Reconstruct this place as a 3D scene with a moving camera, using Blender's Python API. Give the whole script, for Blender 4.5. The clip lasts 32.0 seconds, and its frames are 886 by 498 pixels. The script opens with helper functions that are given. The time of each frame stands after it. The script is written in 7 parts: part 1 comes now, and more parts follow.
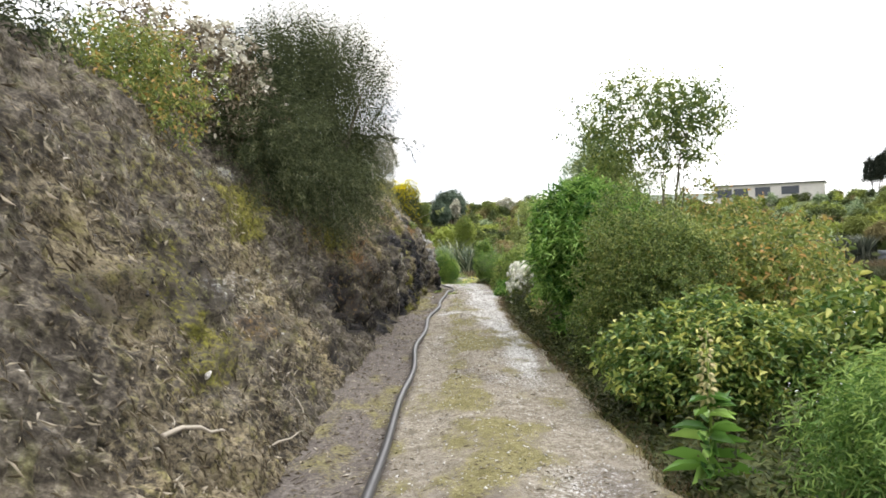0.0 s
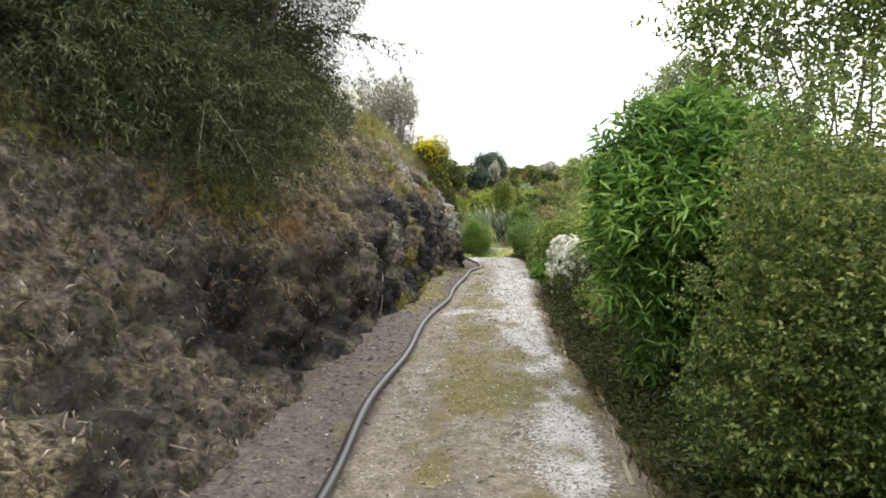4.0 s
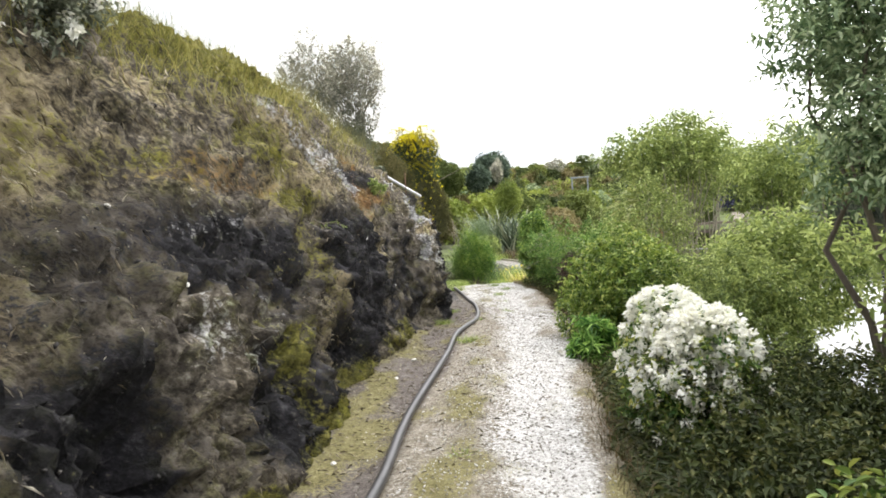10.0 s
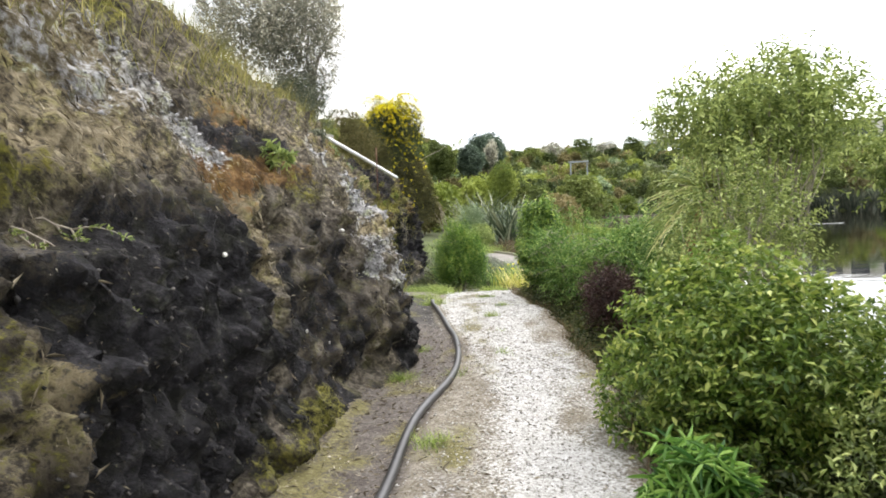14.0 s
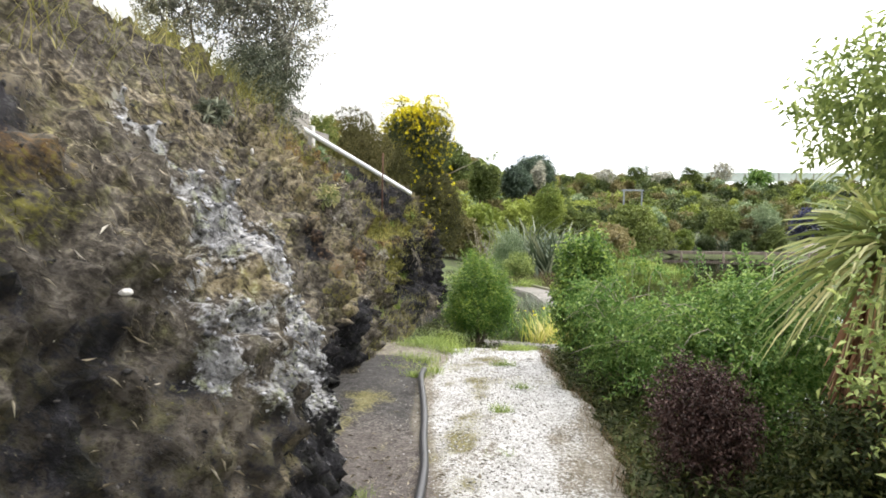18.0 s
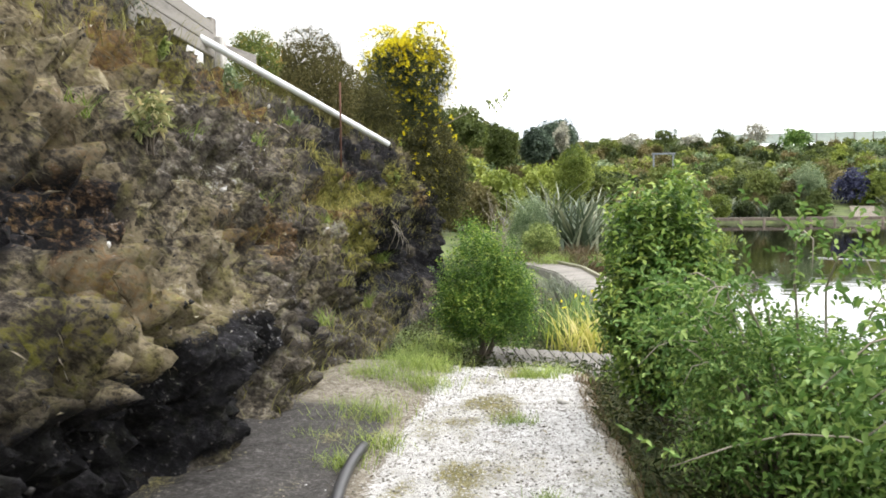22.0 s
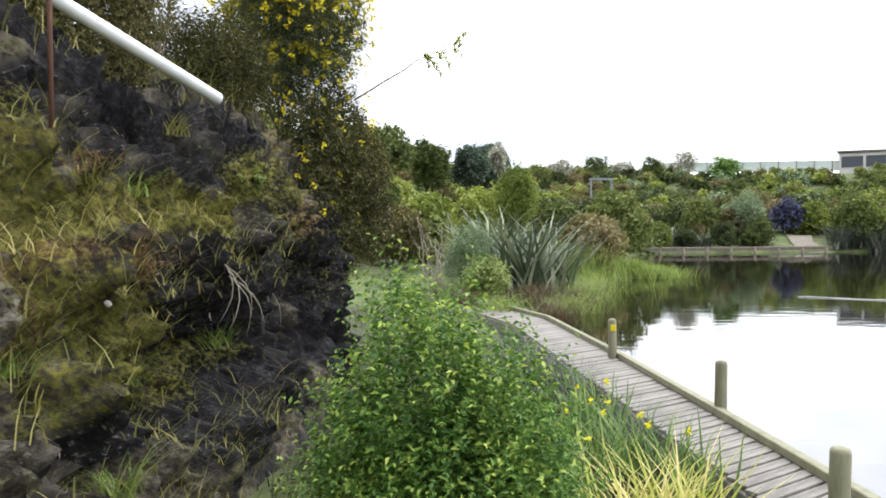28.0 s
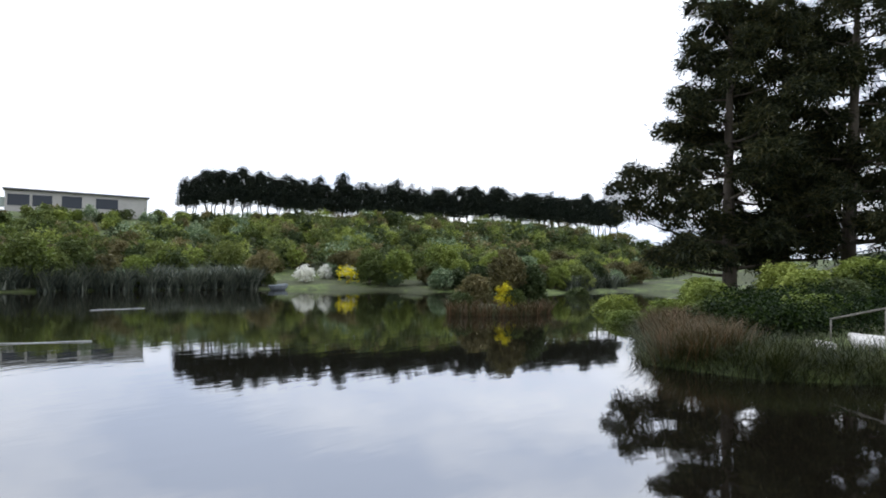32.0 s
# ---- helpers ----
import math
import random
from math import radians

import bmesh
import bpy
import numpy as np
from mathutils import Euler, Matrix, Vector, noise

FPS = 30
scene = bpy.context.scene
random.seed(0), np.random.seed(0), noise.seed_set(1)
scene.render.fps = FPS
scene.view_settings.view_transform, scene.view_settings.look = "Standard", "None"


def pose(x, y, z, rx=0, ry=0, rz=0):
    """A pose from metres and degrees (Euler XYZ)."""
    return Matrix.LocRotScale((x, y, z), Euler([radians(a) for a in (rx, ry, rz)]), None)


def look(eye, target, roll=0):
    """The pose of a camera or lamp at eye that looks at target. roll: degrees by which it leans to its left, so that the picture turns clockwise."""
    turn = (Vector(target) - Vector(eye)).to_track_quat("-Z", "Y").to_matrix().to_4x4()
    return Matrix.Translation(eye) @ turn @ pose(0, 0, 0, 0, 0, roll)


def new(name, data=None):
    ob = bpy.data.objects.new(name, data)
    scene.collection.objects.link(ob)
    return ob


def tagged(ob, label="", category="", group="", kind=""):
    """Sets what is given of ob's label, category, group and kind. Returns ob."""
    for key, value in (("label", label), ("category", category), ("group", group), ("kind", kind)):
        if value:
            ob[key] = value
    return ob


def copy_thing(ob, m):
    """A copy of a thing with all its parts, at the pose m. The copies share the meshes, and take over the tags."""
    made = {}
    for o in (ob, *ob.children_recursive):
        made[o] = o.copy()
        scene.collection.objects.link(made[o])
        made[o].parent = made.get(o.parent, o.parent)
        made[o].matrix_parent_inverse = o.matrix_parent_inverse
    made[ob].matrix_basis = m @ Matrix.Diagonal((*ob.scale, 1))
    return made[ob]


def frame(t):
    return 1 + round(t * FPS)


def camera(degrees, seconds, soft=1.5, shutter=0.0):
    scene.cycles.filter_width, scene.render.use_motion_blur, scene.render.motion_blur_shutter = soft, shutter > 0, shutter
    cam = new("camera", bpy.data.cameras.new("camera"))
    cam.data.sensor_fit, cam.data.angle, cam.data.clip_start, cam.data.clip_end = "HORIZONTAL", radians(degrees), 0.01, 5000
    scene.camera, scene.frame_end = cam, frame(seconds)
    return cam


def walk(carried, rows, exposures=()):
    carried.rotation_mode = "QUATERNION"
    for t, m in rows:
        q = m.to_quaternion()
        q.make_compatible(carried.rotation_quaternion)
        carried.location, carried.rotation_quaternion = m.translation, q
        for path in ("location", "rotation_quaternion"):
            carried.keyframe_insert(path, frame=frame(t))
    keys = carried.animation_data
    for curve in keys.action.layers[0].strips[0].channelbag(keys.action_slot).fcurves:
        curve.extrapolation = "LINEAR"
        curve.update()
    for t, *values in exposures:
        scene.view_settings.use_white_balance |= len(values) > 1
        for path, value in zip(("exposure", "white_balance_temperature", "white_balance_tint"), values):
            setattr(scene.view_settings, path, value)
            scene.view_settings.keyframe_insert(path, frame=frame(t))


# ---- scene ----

# Camera: seconds, place, turn to the left, tilt up, lean (degrees).
PATH = [
    (0, 0.000, 0.000, 1.336, 0.58, -0.10, -1.86),
    (0.5, 0.012, 0.486, 1.315, 0.44, -0.76, -1.67),
    (1, 0.071, 1.023, 1.308, -3.14, -2.74, -1.17),
    (1.5, 0.171, 1.531, 1.347, -1.52, -3.80, -0.11),
    (2, 0.211, 2.112, 1.333, -1.37, -3.36, -3.34),
    (2.5, 0.292, 2.611, 1.332, -1.43, -4.66, 0.41),
    (3, 0.332, 3.144, 1.342, 7.20, -5.27, 0.71),
    (3.5, 0.346, 3.715, 1.346, 4.67, -3.96, -0.36),
    (5.5, 0.468, 6.352, 1.359, 5.01, -1.84, -3.07),
    (6, 0.427, 6.881, 1.374, 8.49, -2.47, -2.88),
    (6.5, 0.387, 7.360, 1.420, 6.29, -2.69, -4.19),
    (7, 0.392, 7.862, 1.469, 6.39, -2.57, -3.92),
    (7.5, 0.364, 8.353, 1.495, 4.14, -1.91, -3.79),
    (8, 0.343, 8.850, 1.530, 0.71, -1.72, -3.68),
    (8.5, 0.367, 9.325, 1.547, 1.50, -1.30, -3.91),
    (9, 0.371, 9.820, 1.530, 0.70, -1.88, -4.10),
    (9.5, 0.414, 10.296, 1.511, -0.57, -3.43, -4.59),
    (10, 0.457, 10.795, 1.526, 4.51, -2.41, -3.74),
    (10.5, 0.463, 11.270, 1.531, 1.69, -3.01, -4.23),
    (11, 0.485, 11.729, 1.543, 2.49, -2.89, -3.72),
    (11.5, 0.482, 12.153, 1.540, 4.82, -3.18, -3.24),
    (12, 0.452, 12.660, 1.570, 4.84, -2.99, -5.86),
    (12.5, 0.451, 13.165, 1.561, 4.71, -2.02, -3.63),
    (13, 0.455, 13.695, 1.553, 4.91, -3.16, -3.06),
    (13.5, 0.457, 14.161, 1.591, 1.89, -4.08, -3.67),
    (14, 0.460, 14.672, 1.589, 4.02, -3.74, -2.81),
    (14.5, 0.421, 15.179, 1.577, 6.38, -3.58, -3.97),
    (15, 0.457, 15.655, 1.568, 5.50, -3.20, -5.01),
    (15.5, 0.531, 16.097, 1.568, 5.30, -2.40, -3.70),
    (17.5, 0.663, 17.624, 1.659, 8.10, -2.75, -2.54),
    (18, 0.706, 18.067, 1.661, 7.64, -2.07, 0.67),
    (18.5, 0.731, 18.529, 1.620, 6.53, -2.15, -0.57),
    (19, 0.759, 19.029, 1.587, 5.51, -2.56, -1.49),
    (19.5, 0.778, 19.496, 1.556, 7.97, -4.57, -0.96),
    (20, 0.770, 19.976, 1.546, 6.06, -4.14, -1.46),
    (20.5, 0.770, 20.438, 1.508, 8.57, -2.96, -0.81),
    (21, 0.731, 20.925, 1.471, 9.61, -2.52, -1.80),
    (21.5, 0.687, 21.373, 1.486, 6.06, -2.21, -2.70),
    (22, 0.612, 21.870, 1.487, 9.43, -4.17, -0.78),
    (22.5, 0.543, 22.361, 1.497, 9.35, -3.57, -3.23),
    (23, 0.510, 22.842, 1.505, 8.72, -2.41, -1.23),
    (23.5, 0.465, 23.300, 1.520, 10.45, -2.84, 0.39),
    (24, 0.344, 23.772, 1.541, 8.97, -2.65, -1.87),
    (24.5, 0.286, 24.170, 1.460, 8.42, -1.77, -2.04),
    (26.5, -0.000, 26.063, 1.449, 7.48, -2.54, -0.58),
    (27, -0.012, 26.410, 1.451, 4.54, -3.67, -0.63),
    (27.5, -0.020, 26.703, 1.445, 5.46, -3.00, -0.90),
    (28, -0.058, 27.054, 1.413, 3.40, -1.98, -0.53),
    (28.5, -0.069, 27.389, 1.372, 0.27, -2.23, -0.89),
    (29, -0.031, 27.677, 1.358, -5.17, -1.49, -0.35),
    (29.5, -0.020, 27.871, 1.369, -18.29, -0.97, -2.27),
    (30, 0.060, 27.991, 1.368, -25.39, -0.05, -2.65),
    (30.5, 0.151, 28.102, 1.352, -37.59, 0.65, -1.86),
    (31, 0.170, 28.253, 1.347, -49.63, 1.42, -1.16),
    (31.5, 0.170, 28.434, 1.363, -53.31, 1.46, 0.31),
    (32, 0.154, 28.630, 1.376, -57.27, 1.50, 1.07),
]

cam = camera(63.4, 32.0, soft=1.75, shutter=0.15)


def pose_row(x, y, z, turn, tilt, lean):
    a, b = radians(turn), radians(tilt)
    eye = Vector((x, y, z))
    return look(eye, eye + Vector((-math.sin(a) * math.cos(b), math.cos(a) * math.cos(b), math.sin(b))), lean)


walk(cam, [(row[0], pose_row(*row[1:])) for row in PATH],
     exposures=[(0, -0.75, 7120, 10), (2, -0.85, 7120, 10), (3, -0.93, 7250, 10), (5.5, -0.75, 7120, 10), (8, -0.58, 7120, 10), (14, -0.62, 7100, 10), (24, -0.62, 7050, 10), (28, -0.8, 6700, 10), (29, -1.0, 6500, 10), (29.5, -1.32, 6400, 10), (30.1, -1.84, 6350, 10), (31, -1.72, 6320, 10), (32, -1.68, 6300, 10)])

# World: bright overcast sky with thin breaks of blue, and a soft sun behind the cloud.
world = bpy.data.worlds.new("sky")
scene.world = world
world.use_nodes = True
wn, wl = world.node_tree.nodes, world.node_tree.links
wn.clear()
sky = wn.new("ShaderNodeTexSky")
sky.sky_type, sky.sun_disc = "NISHITA", False
sky.sun_elevation, sky.sun_rotation = radians(52), radians(60)
sky_gain = wn.new("ShaderNodeMix")
sky_gain.data_type, sky_gain.blend_type = "RGBA", "MULTIPLY"
sky_gain.inputs["Factor"].default_value = 1.0
sky_gain.inputs[7].default_value = (0.12, 0.12, 0.12, 1)
wl.new(sky.outputs[0], sky_gain.inputs[6])
w_co = wn.new("ShaderNodeTexCoord")
w_map = wn.new("ShaderNodeMapping")
w_map.inputs["Scale"].default_value = (1.6, 1.6, 4.2)
w_noise = wn.new("ShaderNodeTexNoise")
w_noise.inputs["Scale"].default_value, w_noise.inputs["Detail"].default_value = 1.5, 6
w_noise.inputs["Roughness"].default_value = 0.55
w_ramp = wn.new("ShaderNodeValToRGB")
w_ramp.color_ramp.elements[0].position, w_ramp.color_ramp.elements[0].color = 0.36, (0, 0, 0, 1)
w_ramp.color_ramp.elements[1].position, w_ramp.color_ramp.elements[1].color = 0.6, (1, 1, 1, 1)
w_mix = wn.new("ShaderNodeMix")
w_mix.data_type = "RGBA"
w_cloud = wn.new("ShaderNodeMix")
w_cloud.data_type = "RGBA"
w_cloud.inputs[6].default_value = (2.15, 2.4, 2.95, 1)
w_cloud.inputs[7].default_value = (3.55, 3.62, 3.8, 1)
w_mix.inputs["Factor"].default_value = 0.94
wl.new(w_co.outputs["Generated"], w_map.inputs[0])
wl.new(w_map.outputs[0], w_noise.inputs["Vector"])
wl.new(w_noise.outputs[0], w_ramp.inputs[0])
wl.new(w_ramp.outputs[0], w_cloud.inputs["Factor"])
wl.new(w_cloud.outputs[2], w_mix.inputs[7])
wl.new(sky_gain.outputs[2], w_mix.inputs[6])
w_bg, w_out = wn.new("ShaderNodeBackground"), wn.new("ShaderNodeOutputWorld")
w_sep, w_up, w_tone = wn.new("ShaderNodeSeparateXYZ"), wn.new("ShaderNodeMapRange"), wn.new("ShaderNodeMix")
w_up.inputs["From Max"].default_value, w_up.inputs["To Min"].default_value, w_up.inputs["To Max"].default_value = 0.5, 1.05, 1.22
w_tone.data_type, w_tone.blend_type = "RGBA", "MULTIPLY"
w_tone.inputs["Factor"].default_value = 1.0
wl.new(w_co.outputs["Generated"], w_sep.inputs[0])
wl.new(w_sep.outputs[2], w_up.inputs[0])
w_dot, w_glow, w_gain = wn.new("ShaderNodeVectorMath"), wn.new("ShaderNodeMapRange"), wn.new("ShaderNodeMath")
w_dot.operation, w_gain.operation = "DOT_PRODUCT", "MULTIPLY"
w_dot.inputs[1].default_value = (math.cos(radians(52)) * math.sin(radians(60)), math.cos(radians(52)) * math.cos(radians(60)), math.sin(radians(52)))
w_glow.interpolation_type = "SMOOTHSTEP"
w_glow.inputs["From Min"].default_value, w_glow.inputs["From Max"].default_value = -0.2, 1.0
w_glow.inputs["To Min"].default_value, w_glow.inputs["To Max"].default_value = 0.6, 1.75
wl.new(w_co.outputs["Generated"], w_dot.inputs[0])
wl.new(w_dot.outputs["Value"], w_glow.inputs[0])
wl.new(w_up.outputs[0], w_gain.inputs[0])
wl.new(w_glow.outputs[0], w_gain.inputs[1])
wl.new(w_mix.outputs[2], w_tone.inputs[6])
wl.new(w_gain.outputs[0], w_tone.inputs[7])
wl.new(w_tone.outputs[2], w_bg.inputs[0])
wl.new(w_bg.outputs[0], w_out.inputs[0])
sun_data = bpy.data.lights.new("sun", "SUN")
sun_data.energy, sun_data.angle, sun_data.color = 1.1, radians(14), (1.0, 0.93, 0.83)
sun = new("sun", sun_data)
sun.matrix_world = look((0, 0, 30), (0 - 30 * math.cos(radians(52)) * math.sin(radians(60)), -30 * math.cos(radians(52)) * math.cos(radians(60)), 30 - 30 * math.sin(radians(52))))


# ---- materials ----
def mat_new(name, rough=0.8, metal=0.0, spec=0.5):
    m = bpy.data.materials.new(name)
    m.use_nodes = True
    b = m.node_tree.nodes["Principled BSDF"]
    b.inputs["Roughness"].default_value = rough
    b.inputs["Metallic"].default_value = metal
    b.inputs["Specular IOR Level"].default_value = spec
    return m, m.node_tree.nodes, m.node_tree.links, b


def ramp(nodes, stops):
    r = nodes.new("ShaderNodeValToRGB")
    e = r.color_ramp.elements
    while len(e) < len(stops):
        e.new(0.5)
    for el, (p, c) in zip(e, stops):
        el.position, el.color = p, (*c, 1)
    return r


def noise_tex(nodes, links, scale, detail=4, rough=0.55, coord="Object", vec=None):
    n = nodes.new("ShaderNodeTexNoise")
    n.inputs["Scale"].default_value, n.inputs["Detail"].default_value = scale, detail
    n.inputs["Roughness"].default_value = rough
    if vec is None:
        vec = nodes.new("ShaderNodeTexCoord").outputs[coord]
    links.new(vec, n.inputs["Vector"])
    return n


def bump(nodes, links, height, b, strength, dist):
    k = nodes.new("ShaderNodeBump")
    k.inputs["Strength"].default_value, k.inputs["Distance"].default_value = strength, dist
    links.new(height, k.inputs["Height"])
    links.new(k.outputs[0], b.inputs["Normal"])
    return k


def mix_rgb(nodes, links, a, b, fac, mode="MIX"):
    m = nodes.new("ShaderNodeMix")
    m.data_type, m.blend_type = "RGBA", mode
    for sock, v in ((m.inputs[6], a), (m.inputs[7], b), (m.inputs["Factor"], fac)):
        if hasattr(v, "links"):
            links.new(v, sock)
        else:
            sock.default_value = (*v, 1) if isinstance(v, tuple) else v
    return m.outputs[2]


def leaf_mat(name, stops, rough=0.45, glow=0.3, scale=1.2, gain=2.05, warm=1.14, vary=0.0, clump_v=0.9, leaf_v=0.75):
    """Leaves: hue varied leaf by leaf and clump by clump, with light shining through."""
    m, n, l, b = mat_new(name, rough, 0.0, 0.24)
    gain *= 1.12
    geo = n.new("ShaderNodeNewGeometry")
    patch = noise_tex(n, l, scale, 2)
    add = n.new("ShaderNodeMath")
    add.operation = "MULTIPLY_ADD"
    l.new(patch.outputs[0], add.inputs[0])
    add.inputs[1].default_value = clump_v
    half = n.new("ShaderNodeMath")
    half.operation = "MULTIPLY_ADD"
    l.new(geo.outputs["Random Per Island"], half.inputs[0])
    half.inputs[1].default_value, half.inputs[2].default_value = leaf_v, 0.505 - 0.5 * (clump_v + leaf_v)
    l.new(half.outputs[0], add.inputs[2])
    # Tone shift for pale young tips and for painted-in shade inside the crown.
    young = n.new("ShaderNodeAttribute")
    young.attribute_name = "young"
    tone = n.new("ShaderNodeMath")
    tone.operation = "ADD"
    l.new(add.outputs[0], tone.inputs[0])
    l.new(young.outputs["Fac"], tone.inputs[1])
    own = n.new("ShaderNodeMath")
    own.operation = "MULTIPLY_ADD"
    l.new(n.new("ShaderNodeObjectInfo").outputs["Random"], own.inputs[0])
    own.inputs[1].default_value = vary
    l.new(tone.outputs[0], own.inputs[2])
    shift = n.new("ShaderNodeMath")
    shift.operation = "SUBTRACT"
    l.new(own.outputs[0], shift.inputs[0])
    shift.inputs[1].default_value = 0.5 * vary
    r = ramp(n, [(p, tuple(min(0.9, v * g) for v, g in zip(c, (gain * warm, gain, gain * (1 + (warm - 1) * 0.5))))) for p, c in stops])
    l.new(shift.outputs[0], r.inputs[0])
    l.new(r.outputs[0], b.inputs["Base Color"])
    t = n.new("ShaderNodeBsdfTranslucent")
    l.new(mix_rgb(n, l, r.outputs[0], (1.0, 1.0, 0.45), 0.25, "MULTIPLY"), t.inputs[0])
    mx = n.new("ShaderNodeMixShader")
    mx.inputs[0].default_value = glow
    l.new(b.outputs[0], mx.inputs[1])
    l.new(t.outputs[0], mx.inputs[2])
    l.new(mx.outputs[0], n["Material Output"].inputs[0])
    return m


def plain_mat(name, dark, light, scale=12, rough=0.8, metal=0.0, bump_s=0.3, bump_d=0.01, stretch=None):
    """A surface of two tones with coarse stains and fine grain."""
    m, n, l, b = mat_new(name, rough, metal)
    tc = n.new("ShaderNodeTexCoord")
    vec = tc.outputs["Object"]
    if stretch:
        mp = n.new("ShaderNodeMapping")
        mp.inputs["Scale"].default_value = stretch
        l.new(vec, mp.inputs[0])
        vec = mp.outputs[0]
    fine, coarse = noise_tex(n, l, scale, 8, 0.65, vec=vec), noise_tex(n, l, scale * 0.13, 3, vec=vec)
    f = n.new("ShaderNodeMath")
    f.operation = "MULTIPLY_ADD"
    l.new(fine.outputs[0], f.inputs[0])
    f.inputs[1].default_value = 0.6
    l.new(coarse.outputs[0], f.inputs[2])
    info = n.new("ShaderNodeObjectInfo")
    g = n.new("ShaderNodeMath")
    g.operation = "MULTIPLY_ADD"
    l.new(info.outputs["Random"], g.inputs[0])
    g.inputs[1].default_value = 0.22
    l.new(f.outputs[0], g.inputs[2])
    r = ramp(n, [(0.5, dark), (1.0, light)])
    l.new(g.outputs[0], r.inputs[0])
    l.new(r.outputs[0], b.inputs["Base Color"])
    bump(n, l, fine.outputs[0], b, bump_s, bump_d)
    return m


M = {}
M["laurel"] = leaf_mat("laurel_leaf", [(0.1, (0.018, 0.05, 0.012)), (0.5, (0.045, 0.085, 0.02)), (0.8, (0.12, 0.165, 0.04)), (1.0, (0.21, 0.235, 0.065))], 0.36, 0.25, 2.2)
M["small"] = leaf_mat("small_leaf", [(0.1, (0.025, 0.045, 0.014)), (0.55, (0.06, 0.1, 0.026)), (0.95, (0.14, 0.17, 0.05))], 0.45, 0.3, gain=2.0)
# Darker copy of small: the shade beneath the shrubs is put into its colour.
M["verge"] = leaf_mat("shaded_verge_leaf", [(0.1, (0.018, 0.03, 0.01)), (0.55, (0.045, 0.07, 0.02)), (0.95, (0.13, 0.15, 0.05))], 0.6, 0.25, gain=0.95)
M["rust"] = leaf_mat("rusty_leaf", [(0.1, (0.03, 0.05, 0.015)), (0.5, (0.08, 0.12, 0.03)), (0.8, (0.13, 0.14, 0.04)), (1.0, (0.21, 0.14, 0.05))], 0.45, 0.3)
M["lance"] = leaf_mat("lance_leaf", [(0.1, (0.02, 0.055, 0.014)), (0.5, (0.066, 0.135, 0.028)), (0.95, (0.19, 0.28, 0.08))], 0.27, 0.34, warm=1.0, gain=2.0)
M["tan"] = leaf_mat("tan_leaf", [(0.1, (0.06, 0.08, 0.03)), (0.5, (0.15, 0.16, 0.075)), (0.95, (0.3, 0.26, 0.15))], 0.5, 0.3, warm=1.04)
M["silver"] = leaf_mat("silver_leaf", [(0.1, (0.04, 0.07, 0.035)), (0.55, (0.1, 0.14, 0.075)), (0.95, (0.22, 0.26, 0.17))], 0.45, 0.3, warm=1.04)
M["grey"] = leaf_mat("grey_leaf", [(0.1, (0.05, 0.058, 0.046)), (0.55, (0.11, 0.125, 0.1)), (0.95, (0.24, 0.26, 0.21))], 0.55, 0.3, gain=2.9)
M["grey_dark"] = leaf_mat("grey_green_leaf", [(0.1, (0.03, 0.036, 0.026)), (0.55, (0.07, 0.082, 0.06)), (0.95, (0.16, 0.175, 0.13))], 0.6, 0.3, gain=2.0, warm=1.04)
M["broom"] = leaf_mat("feathery_leaf", [(0.1, (0.025, 0.04, 0.02)), (0.55, (0.055, 0.08, 0.038)), (0.95, (0.14, 0.17, 0.085))], 0.7, 0.25, gain=1.32)
M["willow"] = leaf_mat("light_leaf", [(0.1, (0.05, 0.075, 0.025)), (0.55, (0.12, 0.155, 0.05)), (0.95, (0.24, 0.28, 0.11))], 0.45, 0.35, warm=1.04)
M["acacia"] = leaf_mat("ferny_leaf", [(0.1, (0.035, 0.085, 0.018)), (0.5, (0.06, 0.125, 0.03)), (0.95, (0.17, 0.26, 0.075))], 0.5, 0.32, 2.0, warm=1.12, gain=1.7)
M["red"] = leaf_mat("dark_red_leaf", [(0.1, (0.018, 0.011, 0.009)), (0.55, (0.04, 0.024, 0.019)), (0.95, (0.1, 0.068, 0.056))], 0.5, 0.15, gain=1.2)
M["gorse"] = leaf_mat("gorse_leaf", [(0.1, (0.016, 0.02, 0.008)), (0.55, (0.046, 0.05, 0.018)), (0.95, (0.12, 0.115, 0.036))], 0.6, 0.2, gain=1.45, warm=1.05)
M["brown_gorse"] = leaf_mat("brown_gorse_leaf", [(0.1, (0.035, 0.034, 0.013)), (0.55, (0.09, 0.084, 0.032)), (0.95, (0.17, 0.15, 0.065))], 0.7, 0.2, gain=1.5, warm=1.0)
M["yellow"] = leaf_mat("yellow_blossom", [(0.1, (0.5, 0.4, 0.02)), (0.55, (0.86, 0.7, 0.03)), (0.95, (0.9, 0.8, 0.12))], 0.6, 0.5, gain=1.0, warm=1.0)
M["white"] = leaf_mat("white_blossom", [(0.1, (0.78, 0.77, 0.73)), (0.55, (0.87, 0.87, 0.85)), (0.95, (0.9, 0.9, 0.9))], 0.6, 0.45, gain=1.0, warm=1.0)
M["dull_white"] = leaf_mat("faded_blossom", [(0.1, (0.42, 0.4, 0.35)), (0.55, (0.58, 0.56, 0.5)), (0.95, (0.72, 0.7, 0.65))], 0.7, 0.3, gain=1.0, warm=1.0)
M["grass"] = leaf_mat("green_grass", [(0.1, (0.05, 0.085, 0.018)), (0.55, (0.1, 0.16, 0.035)), (0.95, (0.2, 0.26, 0.07))], 0.5, 0.35, gain=1.8)
